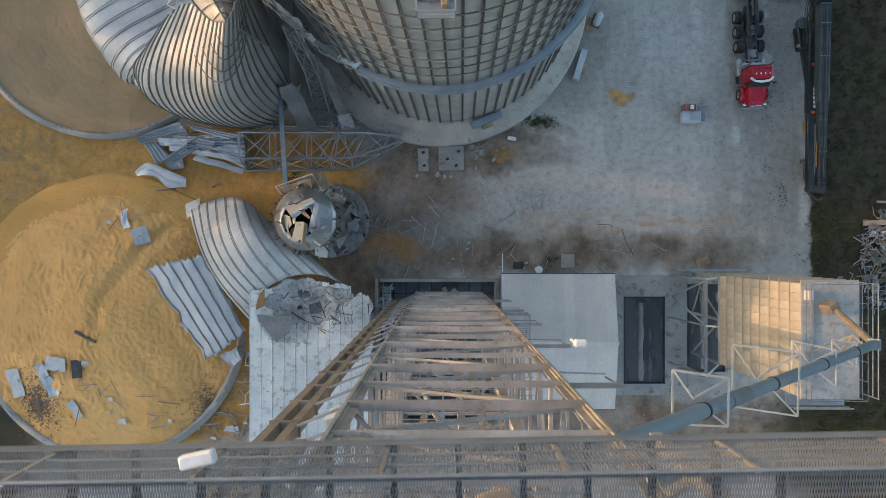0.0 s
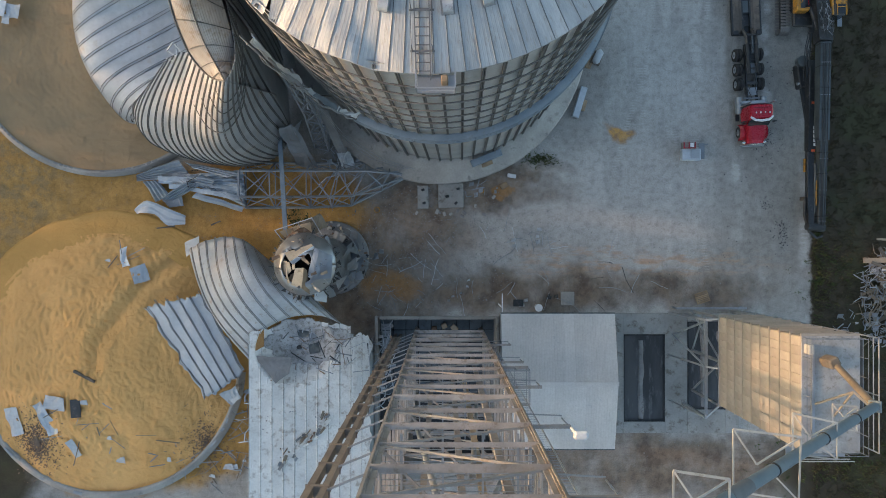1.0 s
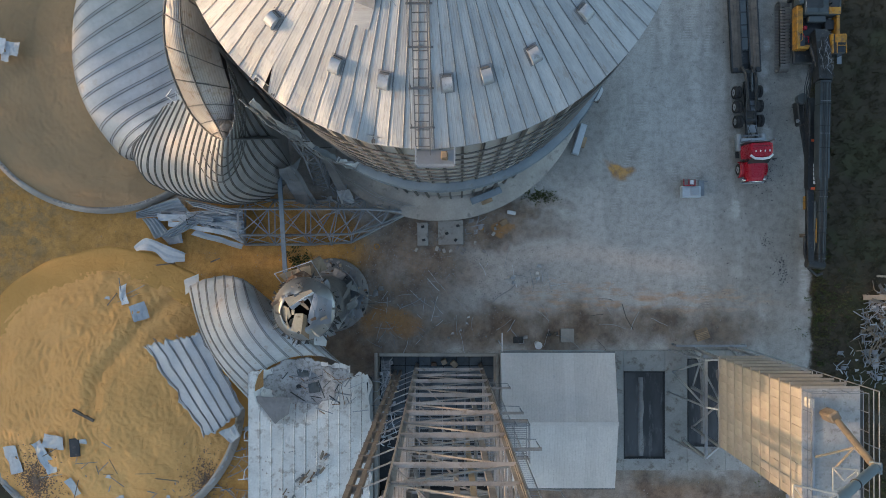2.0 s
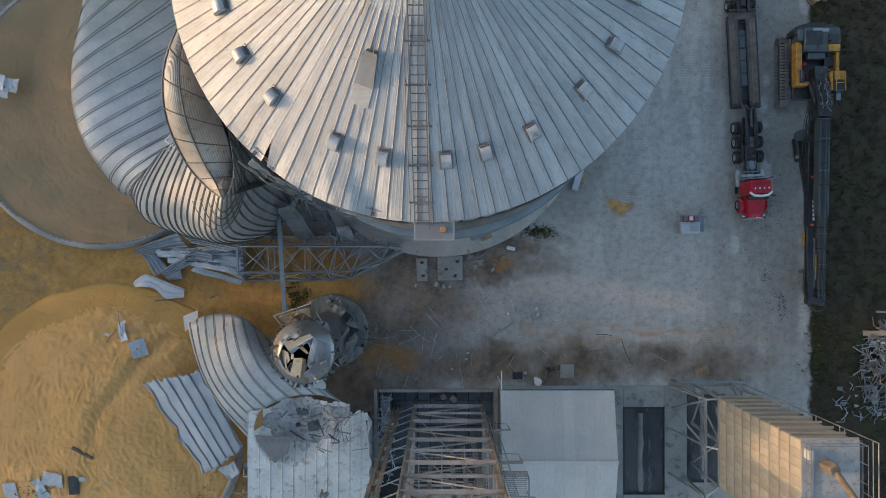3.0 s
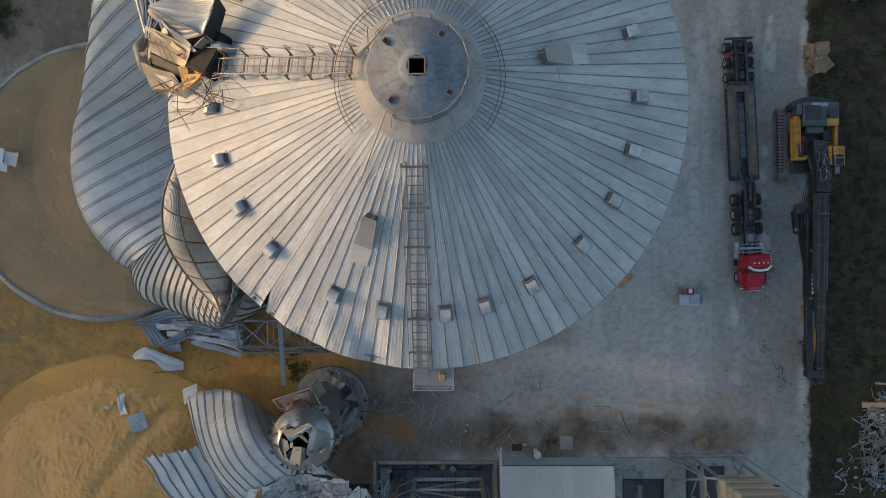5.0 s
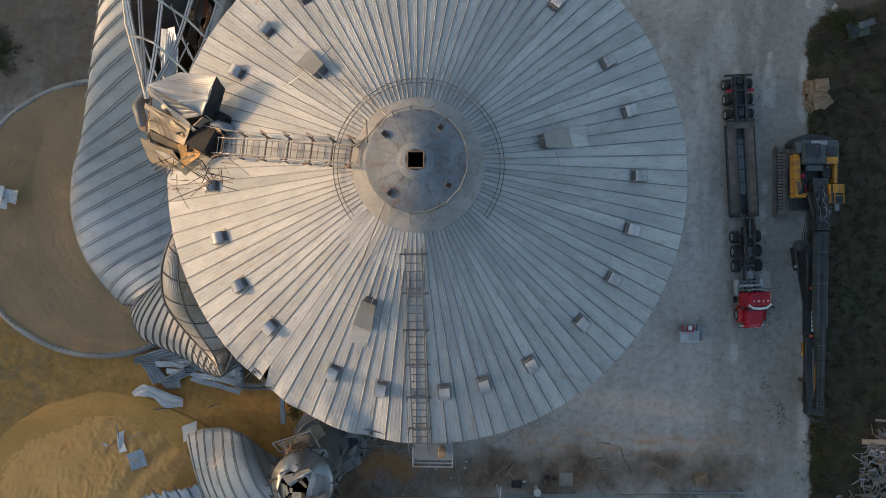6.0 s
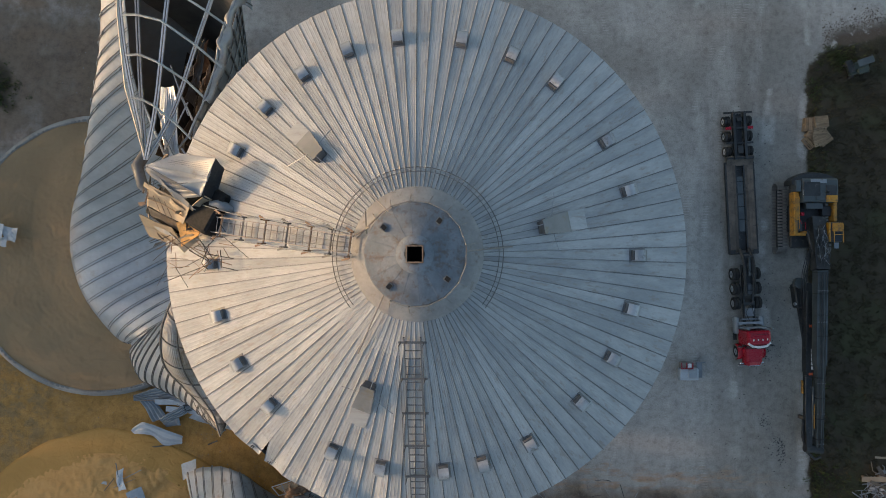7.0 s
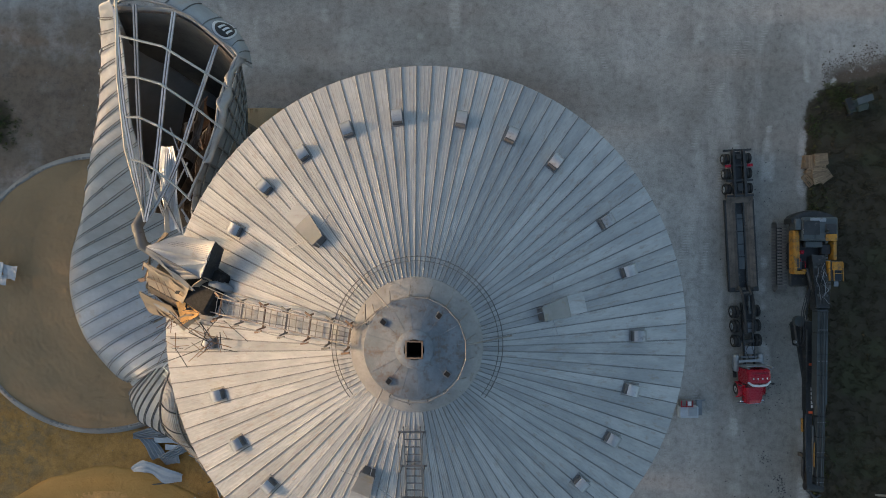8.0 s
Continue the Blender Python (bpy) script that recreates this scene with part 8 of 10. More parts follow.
def fallen():
    t = thing("fallen_truss_tower", "fallen grey steel lattice tower lying on the ground", "lattice tower", (-11.0, 9.5, 0.2))
    lattice(t, [[(-17.9, 11.3, 0.2), (-12.0, 11.2, 0.2), (-7.0, 11.3, 0.2), (-3.4, 10.6, 0.3)], [(-17.9, 10.3, 2.4), (-12.0, 10.3, 2.4), (-6.8, 10.3, 2.2), (-3.3, 10.2, 0.6)],
                [(-17.9, 8.0, 2.4), (-12.0, 8.0, 2.4), (-8.0, 8.1, 2.2), (-3.3, 10.0, 0.6)], [(-18.0, 7.2, 0.2), (-12.0, 7.2, 0.2), (-8.3, 7.4, 0.2), (-3.4, 9.9, 0.3)]], 6, 0.15, galv_blue)
    part("end_frame", B().beam((-17.95, 11.3, 0.2), (-17.95, 7.2, 0.3), 0.16).beam((-17.95, 10.3, 2.4), (-17.95, 8.0, 2.4), 0.16), galv_blue, t)
    u = thing("fallen_beam", "long grey box beam lying across the lattice", "beam", (-13.8, 9.0, 0.3))
    part("beam_web", B().beam((-14.2, 14.5, 3.1), (-13.75, 4.6, 2.5), 0.3, 0.3), gallery_blue, u)
    part("beam_flange", B().beam((-14.2, 14.5, 3.28), (-13.75, 4.6, 2.68), 0.38, 0.05), gallery_blue, u)
    part("beam_prop", B().beam((-13.9, 8.0, 0), (-13.9, 8.0, 2.4), 0.2), galv_blue, u)
    v = thing("leaning_truss", "bent steel lattice leaning between the bins", "lattice tower", (-11.0, 14.0, 1.0))
    lattice(v, [[(-11.6, 12.6, 0.5), (-11.0, 14.0, 8.0), (-11.2, 15.5, 15.0)], [(-10.3, 12.3, 0.5), (-9.9, 13.7, 8.0), (-10.3, 15.2, 15.0)], [(-10.2, 13.4, 0.6), (-9.9, 14.5, 8.2), (-10.5, 15.9, 15.0)]], 7, 0.1, galv_blue)
    w = thing("fallen_duct", "bent sheet-steel duct leaning between the bins", "duct", (-12.0, 12.5, 0.5))
    part("duct_shell", crumple(B(), ((-13.6, 13.4, 6.0), (-12.5, 13.6, 6.6), (-11.7, 10.9, 0.6), (-13.2, 11.0, 0.5)), 0.25, 8, 8, 0.05, 101), steel_grey, w)
    part("duct_side", crumple(B(), ((-12.5, 13.6, 6.6), (-12.2, 13.4, 5.6), (-11.3, 10.9, 0.3), (-11.7, 10.9, 0.6)), 0.2, 8, 5, 0.04, 102), steel_grey, w)
    x = thing("fallen_chute", "grey folded steel chute beside the bin footing", "chute", (-9.7, 12.5, 0.5))
    part("chute_top", crumple(B(), ((-10.1, 14.8, 7.5), (-9.3, 14.6, 7.5), (-8.5, 11.9, 1.0), (-9.3, 11.8, 1.1)), 0.18, 10, 4, 0.05, 103), galv, x)
    part("chute_end", crumple(B(), ((-9.6, 12.0, 1.5), (-8.2, 12.1, 1.5), (-8.0, 11.0, 0.2), (-9.2, 10.9, 0.2)), 0.3, 8, 8, 0.03, 104), galv_bright, x)
    # torn-off upper gallery hanging along the standing bin
    y = thing("torn_gallery", "torn bright steel gallery hanging along the bin wall", "gallery", (-7.0, 12.0, 20.0))
    pts = [(-10.4, 14.5, 25.6), (-9.6, 13.8, 23.5), (-8.9, 13.4, 21.5), (-8.1, 13.0, 19.3), (-7.2, 12.6, 17.4), (-6.0, 12.3, 16.2)]
    for k, (f0, f1, wd, mt) in enumerate(((0.0, 0.34, 0.5, galv_bright), (0.30, 0.62, 0.42, sheet_metal), (0.58, 0.83, 0.5, gallery_blue), (0.8, 1.0, 0.55, galv_bright), (0.12, 0.5, 0.25, steel_grey))):
        def strip(u, v, f0=f0, f1=f1, wd=wd, k=k):
            p = spline(pts, f0 + (f1 - f0) * u) + Vector((0.04 * k, -0.05 * k, 0))
            o = Vector((0.6, 0.7, 0.35 * math.sin(5 * u + k))).normalized()
            e = wd * (0.75 + 0.5 * noise.noise(Vector((u * 5, k * 4.0, 1.0))))
            return p + o * e * v + 0.16 * noise.noise_vector(p * 0.9 + Vector((k, v, 0)))
        part("gallery_panel", B().sheet(strip, 16, 4, 0.03, False), mt, y)
    for o in (0.3, 0.9):
        part("gallery_rail", B().path([spline(pts, k / 20) + Vector((-0.1, -0.15, o)) + noise.noise_vector(Vector((k * 0.9, o, 0))) * 0.25 for k in range(21)], 0.04, 5), galv, y)
    for i in range(12):
        p = spline(pts, rnd(0.25, 0.75)) + Vector((rnd(-0.5, 0.6), rnd(-0.7, 0.3), rnd(-1.2, 0.2)))
        part("torn_bar", B().beam(p, p + Vector((rnd(-0.9, 0.9), rnd(-0.8, 0.5), rnd(-1.2, 0.3))), rnd(0.03, 0.06)), steel_dark if i % 3 else steel_grey, y)
    cb = thing("fallen_cables", "grey cables hanging down the bin wall", "cable", (-7.0, 12.0, 1.0))
    for i in range(3):
        part("cable", B().path([(-9.8 + i * 0.15, 14.6 - i * 0.1, 12), (-8.6 + i * 0.2, 12.9, 5.0 + i * 0.5), (-6.5 + i * 0.5, 11.5, 1.4), (-3.5 + i * 0.5, 10.6, 0.9 + 0.05 * i)], 0.022, 5), galv, cb)


galv_blue = worn("weathered_lattice_steel", (0.255, 0.28, 0.305), (0.33, 0.35, 0.37), 0.5, 0.35, 0.6, 8, (0.15, 0.13, 0.11), 0.62)
fallen()


def foundation():
    t = thing("equipment_base", "cracked concrete equipment base with anchor steel", "concrete base", (0.5, 8.0, 0))
    for x0, x1, y0, y1 in ((-2.3, -1.3, 7.1, 9.2), (-0.4, 1.9, 7.2, 9.4)):
        part("block", B().box(((x0 + x1) / 2, (y0 + y1) / 2, 0.12), (x1 - x0, y1 - y0, 0.24), Matrix.Rotation(0.02, 3, "Z"), 0.04), pad_concrete, t)
    for x, y in ((1.4, 8.9), (1.2, 7.6), (-1.8, 8.8), (-1.7, 7.6), (0.4, 8.2)):
        part("anchor", B().box((x, y, 0.32), (0.3, 0.22, 0.18), Matrix.Rotation(rnd(0, 1), 3, "Z"), 0.03), charcoal, t)
    for i in range(26):
        x, y, q = rnd(-3, 5), rnd(6.2, 9.8), rnd(0.08, 0.3)
        single("concrete_chunk", B().box((x, y, q * 0.3), (q * 1.5, q, q * 0.7), Matrix.Rotation(rnd(0, 3), 3, "Z"), 0.03), concrete if i % 2 else dust_mat, "broken concrete chunk on dark earth", "rubble", "concrete chunks")
    tangle("anchor_scrap", "bent bars and a yellow cap beside the concrete base", (2.9, 8.5), (1.0, 0.8), 9, (steel_grey,), 0.05, 0.5, 31, 0.4, 1.2)
    single("yellow_block", B().box((3.6, 8.7, 0.12), (0.35, 0.35, 0.24), Matrix.Rotation(0.3, 3, "Z"), 0.05), yellow_paint, "small yellow steel block on the ground", "block")
    single("yellow_ring", B().path([(-6.0 + 0.25 * math.cos(a), 7.0 + 0.25 * math.sin(a), 0.06) for a in (0, 0.8, 1.6, 2.4, 3.1, 3.9, 4.7, 5.5)], 0.05, 5, True), yellow_paint, "small yellow steel ring on the ground", "ring")
    single("white_box", B().box((6.3, 10.1, 0.12), (0.8, 0.35, 0.24), Matrix.Rotation(-0.2, 3, "Z"), 0.06), white_paint, "small white metal box on gravel", "box")
    single("wood_block", B().box((5.6, 9.2, 0.1), (0.7, 0.5, 0.2), Matrix.Rotation(0.5, 3, "Z"), 0.04), pale_wood, "pale wood block on gravel", "timber")


foundation()


def bench(m, metal, label):
    t = thing("steel_skid", label, "skid")
    part("skid_body", B().box((0, 0, 0.3), (0.62, 2.9, 0.5), None, 0.04), metal, t)
    part("skid_top", B().box((0, 0, 0.57), (0.5, 2.7, 0.04)), metal, t)
    part("skid_frame", B().box((0.5, -0.1, 0.15), (0.35, 1.0, 0.25), None, 0.03), pale_wood, t)
    t.matrix_basis = m


bench(pose(12.45, 16.75, 0, 0, 0, -17), sheet_metal, "long pale steel skid box lying on gravel")
bench(pose(3.9, 11.55, 1.05, 0, 0, -68), gallery_blue, "long blue-grey steel trough on the concrete footing")


def pallet_mesh():
    """Board shapes of one wooden pallet, 1.2 by 1.0 m."""
    out = []
    for k in range(7):
        out.append(("top_board", B().box((0, -0.45 + 0.15 * k, 0.132), (1.2, 0.095, 0.02)).mesh("top_board")))
    for k in range(3):
        out.append(("bearer", B().box((-0.55 + 0.55 * k, 0, 0.072), (0.09, 1.0, 0.095)).mesh("bearer")))
        out.append(("bottom_board", B().box((0, -0.45 + 0.45 * k, 0.012), (1.2, 0.095, 0.02)).mesh("bottom_board")))
    return out


def pallets():
    first = thing("pallet", "weathered pale wooden pallet", "pallet", group="pallets")
    for nm, me in pallet_mesh():
        part(nm, me, pale_wood, first)
    first.matrix_basis = pose(34.6, 34.85, 0, 0, 0, 4)
    spots = [(34.6 + rnd(-0.06, 0.06), 34.85 + rnd(-0.06, 0.06), 0.145 * k, 0, 0, 4 + rnd(-4, 4)) for k in range(1, 7)]
    spots += [(34.15, 33.65, 0.145 * k, 0, 0, -38 + rnd(-6, 6)) for k in range(3)] + [(35.15, 33.35, 0.145 * k, 0, 0, 38 + rnd(-8, 8)) for k in range(3)]
    spots += [(33.75, 34.6, 0.145 * k, 0, 0, 86 + rnd(-4, 4)) for k in range(5)] + [(34.5, 34.0, 0.6, 14, 0, 3), (34.1, 33.9, 0.5, 10, -6, -12)]
    spots += [(34.55, 33.2, 0.45, 8, 4, 20), (33.9, 33.1, 0.05, 4, 0, -50), (23.7, -1.0, 0.02, 0, 0, 18), (13.2, 20.6, 0, 0, 0, 70)]
    for s in spots:
        copy_thing(first, pose(*s))


pallets()


def tank():
    t = thing("small_tank", "small grey tank on a wooden base", "tank", (13.6, 20.9, 0))
    part("tank_body", B().path([(13.75, 20.3, 0.55), (13.9, 20.45, 0.55), (14.3, 21.3, 0.55), (14.4, 21.4, 0.55)], [0.2, 0.34, 0.34, 0.2], 14), sheet_metal, t)
    part("tank_base", B().box((14.05, 20.85, 0.12), (0.9, 1.2, 0.24), Matrix.Rotation(-0.35, 3, "Z"), 0.03), dark_wood, t)


tank()


def compressor():
    t = thing("welder_cart", "small grey equipment cart with red-framed control box", "cart", (22.4, 12.4, 0))
    part("cart_body", B().box((22.45, 11.95, 0.55), (1.7, 1.05, 0.7), None, 0.06), sheet_metal, t)
    part("lid_panel", B().box((22.75, 12.0, 0.93), (0.8, 0.8, 0.06), None, 0.03), galv, t)
    cb = part("control_box", B().box((22.2, 12.75, 0.7), (1.1, 0.6, 0.7), None, 0.05), tower_steel, t, "soiled control box with red frame")
    for x in (21.7, 22.15, 22.7):
        part("red_bar", B().beam((x, 12.45, 1.09), (x, 13.05, 1.09), 0.07, 0.05), red_paint, cb)
    part("red_bar", B().beam((21.66, 12.5, 1.1), (22.74, 12.5, 1.1), 0.06, 0.05), red_paint, cb)
    part("white_panel", B().box((22.42, 12.78, 1.07), (0.3, 0.36, 0.03)), white_paint, cb)
    part("side_shelf", B().box((23.5, 12.3, 0.5), (0.5, 1.4, 0.06)), steel_grey, t)
    part("drawbar", B().beam((23.2, 12.9, 0.4), (24.1, 12.95, 0.35), 0.09), steel_grey, t)
    for x in (21.75, 23.2):
        w = part("wheel", B().tube((x, 12.0, 0.28), (x + 0.18, 12.0, 0.28), 0.28, 14), rubber, t)
        part("rim", B().tube((x - 0.01, 12.0, 0.28), (x + 0.19, 12.0, 0.28), 0.14, 10), galv, w)
    part("leg_stand", B().beam((22.2, 12.95, 0), (22.2, 12.95, 0.4), 0.08), steel_grey, t)


compressor()

# ---- lorry, trailer, excavator ----
def wheel(parent, x, y, r, w, inner=True):
    """A tyre with a dished rim, axle along x."""
    b = B()
    prof = [(-w / 2, r * 0.58), (-w / 2, r * 0.92), (-w * 0.38, r), (w * 0.38, r), (w / 2, r * 0.92), (w / 2, r * 0.58)]
    n = 20
    vs = [(x + px, y + pr * math.cos(2 * math.pi * k / n), r + pr * math.sin(2 * math.pi * k / n)) for k in range(n) for px, pr in prof]
    m = len(prof)
    b.add(vs, [(k * m + j, k * m + j + 1, (k + 1) % n * m + j + 1, (k + 1) % n * m + j) for k in range(n) for j in range(m - 1)], True)
    t = part("tyre", b, rubber, parent)
    part("rim", B().tube((x - w * 0.42, y, r), (x + w * 0.42, y, r), r * 0.6, 16), galv_bright, t)
    part("hub", B().tube((x - w * 0.5, y, r), (x + w * 0.5, y, r), r * 0.2, 10), steel_grey, t)


pit_plate_dark = worn("slate_trough_steel", (0.10, 0.118, 0.125), (0.075, 0.088, 0.095), 0.6, 0.1, 0.7, 8, (0.05, 0.05, 0.05), 0.6, 0.1)


def trailer(m):
    t = thing("lowbed_trailer", "empty lowbed trailer with weathered timber deck", "trailer")
    for x in (-0.48, 0.48):
        part("main_beam", B().beam((x, -0.1, 1.0), (x, -4.4, 1.0), 0.22, 0.4), charcoal, t)
    part("rear_bumper", B().beam((-1.25, -0.12, 0.85), (1.25, -0.12, 0.85), 0.16, 0.24), charcoal, t)
    for y in (-0.85, -2.22, -3.6):
        part("axle", B().tube((-1.2, y, 0.5), (1.2, y, 0.5), 0.08, 10), steel_grey, t)
        for x in (-1.12, -0.82, 0.82, 1.12):
            wheel(t, x, y, 0.48, 0.27)
        part("cross_member", B().beam((-1.2, y - 0.68, 0.98), (1.2, y - 0.68, 0.98), 0.16, 0.16), charcoal, t)
    for x in (-1.0, 1.0):
        part("red_fender", B().box((x, -1.55, 1.06), (0.5, 0.25, 0.06)), red_paint, t)
    part("rear_deck", B().box((0, -2.2, 0.8), (0.6, 3.9, 0.05)), charcoal, t)
    part("rear_hub", B().box((0, -3.5, 1.05), (0.55, 0.7, 0.2), None, 0.05).box((0, -0.75, 1.1), (0.5, 0.4, 0.15), None, 0.05), charcoal, t)
    part("slope", B().beam((0, -4.1, 1.0), (0, -4.9, 0.62), 2.4, 0.12), dark_wood, t)
    for x in (-1.27, -0.36, 0.36, 1.27):
        part("side_rail", B().beam((x, -4.6, 0.55), (x, -12.9, 0.55), 0.12, 0.3), charcoal, t)
    for s in (-1, 1):
        for k in range(3):
            part("deck_plank", B().box((s * (0.53 + 0.27 * k), -8.75, 0.66), (0.255, 8.1, 0.06)), dark_wood, t)
    part("centre_trough", B().box((0, -8.4, 0.56), (0.56, 5.0, 0.06)), pit_plate_dark, t, "slate centre trough")
    part("centre_trough", B().box((0, -8.6, 0.42), (0.6, 8.0, 0.06)), charcoal, t)
    for k in range(7):
        part("trough_bar", B().beam((-0.35, -5.2 - k * 1.15, 0.6), (0.35, -5.2 - k * 1.15, 0.6), 0.1, 0.08), charcoal, t)
    for x in (-1.05, 1.05):
        part("front_plate", B().box((x, -12.75, 0.66), (0.5, 0.4, 0.3), None, 0.04), charcoal, t)
    part("front_cross", B().beam((-1.27, -12.9, 0.6), (1.27, -12.9, 0.6), 0.14, 0.3), charcoal, t)
    for x in (-0.42, 0.42):
        part("gooseneck_beam", B().path([(x, -12.5, 0.75), (x, -13.2, 1.3), (x, -14.0, 1.55), (x * 0.8, -16.6, 1.5)], 0.15, 4, False, False), charcoal, t)
    for k in range(5):
        part("gooseneck_cross", B().beam((-0.42, -13.2 - k * 0.75, 1.5), (0.42, -13.2 - k * 0.75, 1.5), 0.1, 0.12), charcoal, t)
    part("gooseneck_ram", B().tube((0.05, -13.3, 1.5), (0.0, -14.9, 1.55), 0.1, 10), slate_paint, t)
    part("gooseneck_pan", B().box((0, -14.6, 1.3), (0.7, 3.0, 0.05)), charcoal, t)
    part("hose", B().path([(0.1, -13.0, 1.75), (-0.3, -14.0, 1.85), (0.25, -15.2, 1.8), (0.0, -17.6, 1.6), (0.3, -18.8, 1.5)], 0.035, 5), charcoal, t)
    t.matrix_basis = m


def tractor(m):
    t = thing("tractor_unit", "red conventional lorry tractor with white visor stripe", "lorry")
    for x in (-0.43, 0.43):
        part("chassis_rail", B().beam((x, -13.9, 0.98), (x, -22.4, 0.98), 0.1, 0.3), charcoal, t)
    for y in (-14.75, -16.07, -17.4):
        part("axle", B().tube((-1.15, y, 0.52), (1.15, y, 0.52), 0.1, 10), steel_grey, t)
        for x in (-1.1, -0.78, 0.78, 1.1):
            wheel(t, x, y, 0.55, 0.29)
        part("suspension", B().box((0, y, 1.05), (0.95, 0.3, 0.22), None, 0.04), charcoal, t)
    for x in (-1.05, 1.05):
        wheel(t, x, -21.75, 0.52, 0.3)
    part("front_axle", B().tube((-1.0, -21.75, 0.52), (1.0, -21.75, 0.52), 0.09, 10), steel_grey, t)
    part("fifth_wheel", B().box((0, -16.1, 1.28), (0.9, 1.0, 0.1), None, 0.1), steel_grey, t)
    part("deck_plate", B().box((0, -18.2, 1.16), (0.8, 0.7, 0.05)), steel_grey, t)
    part("headache_rack", B().box((0, -19.5, 1.7), (1.9, 0.1, 1.2), None, 0.03), galv, t)
    part("catwalk_step", B().box((0, -19.15, 1.2), (2.1, 0.22, 0.08)), galv, t)
    part("catwalk_step", B().box((-0.1, -18.8, 1.15), (1.5, 0.14, 0.08)), steel_grey, t)
    for x in (-1.1, 1.1):
        part("fuel_tank", B().path([(x, -18.6, 0.75), (x, -18.7, 0.75), (x, -20.0, 0.75), (x, -20.1, 0.75)], [0.2, 0.32, 0.32, 0.2], 14), galv, t)
        part("exhaust_stack", B().tube((x * 0.95, -19.5, 0.9), (x * 0.95, -19.5, 3.2), 0.07, 10), galv, t)
        part("step", B().box((x * 1.05, -20.4, 0.45), (0.3, 0.6, 0.1)), charcoal, t)
    # cab: rounded box
    def shell(stations):
        b = B()
        rows = []
        for y, w, z0, z1, r in stations:
            rows.append([(-w, y, z0), (-w, y, z1 - r), (-w + r * 0.35, y, z1 - r * 0.35), (-w + r, y, z1), (w - r, y, z1), (w - r * 0.35, y, z1 - r * 0.35), (w, y, z1 - r), (w, y, z0)])
        k = 8
        vs = [p for r_ in rows for p in r_]
        fs = [(i * k + j, i * k + j + 1, (i + 1) * k + j + 1, (i + 1) * k + j) for i in range(len(rows) - 1) for j in range(k - 1)]
        fs += [tuple(range(k)), tuple(len(vs) - 1 - i for i in range(k))]
        return b.add(vs, fs)
    cab = part("cab", shell(((-19.7, 0.95, 0.9, 2.75, 0.2), (-19.8, 1.02, 0.9, 2.9, 0.2), (-20.3, 1.04, 0.9, 2.95, 0.22), (-20.85, 1.02, 0.9, 2.8, 0.25), (-21.0, 0.98, 0.9, 2.6, 0.25))), red_paint, t, "red rounded cab")
    part("visor", B().path([(-0.98, -20.75, 2.72), (-0.6, -21.05, 2.78), (0, -21.12, 2.8), (0.6, -21.05, 2.78), (0.98, -20.75, 2.72)], 0.11, 6), white_paint, cab, "white sun visor")
    part("windscreen", B().add([(-0.9, -20.98, 2.6), (0.9, -20.98, 2.6), (0.95, -21.35, 1.9), (-0.95, -21.35, 1.9), (-0.9, -21.02, 2.6), (0.9, -21.02, 2.6), (0.95, -21.4, 1.9), (-0.95, -21.4, 1.9)], [(0, 3, 2, 1), (4, 5, 6, 7), (0, 1, 5, 4), (2, 3, 7, 6), (1, 2, 6, 5), (3, 0, 4, 7)]), glass, cab)
    for x in (-0.6, -0.2, 0.2, 0.6):
        part("marker_lamp", B().box((x, -20.45, 3.0), (0.1, 0.16, 0.07), None, 0.02), white_paint, cab)
    part("roof_seam", B().box((0, -20.0, 2.95), (1.5, 0.04, 0.03)), red_dark, cab)
    hood = part("hood", shell(((-21.2, 0.88, 1.0, 1.95, 0.25), (-21.8, 0.84, 0.95, 1.85, 0.28), (-22.6, 0.76, 0.8, 1.68, 0.3), (-22.9, 0.70, 0.75, 1.5, 0.3))), red_paint, t)
    for x in (-1, 1):
        fb = B()
        n = 8
        pts = [(-21.75 + 0.72 * math.cos(math.pi * k / n), 0.52 + 0.68 * math.sin(math.pi * k / n)) for k in range(n + 1)]
        vs = [(xx, y, z) for y, z in pts for xx in (x * 0.75, x * 1.24)]
        vs2 = [(xx, -21.75 + (y + 21.75) * 0.93, 0.52 + (z - 0.52) * 0.93) for y, z in pts for xx in (x * 0.75, x * 1.24)]
        q = len(vs)
        fb.add(vs + vs2, [(2 * i, 2 * i + 1, 2 * i + 3, 2 * i + 2) for i in range(n)] + [(q + 2 * i, q + 2 * i + 2, q + 2 * i + 3, q + 2 * i + 1) for i in range(n)] + [(2 * i + 1, q + 2 * i + 1, q + 2 * i + 3, 2 * i + 3) for i in range(n)], True)
        part("fender", fb, red_paint, hood)
        part("headlight", B().box((x * 0.92, -22.75, 1.05), (0.34, 0.15, 0.22), None, 0.04), chrome, hood)
        part("mirror", B().beam((x * 1.0, -21.0, 2.2), (x * 1.4, -21.1, 2.3), 0.05).box((x * 1.42, -21.1, 2.1), (0.2, 0.12, 0.5), None, 0.03), charcoal, cab)
    part("bumper", B().box((0, -23.0, 0.6), (2.1, 0.16, 0.35), None, 0.06), galv, t)
    part("grille", B().box((0, -22.95, 1.1), (1.1, 0.08, 0.6), None, 0.03), chrome, hood)
    part("air_hose", B().path([(-0.3, -18.9, 1.7), (-0.5, -18.2, 1.5), (-0.1, -17.4, 1.55), (0.1, -16.8, 1.45)], 0.03, 5), charcoal, t)
    t.matrix_basis = m


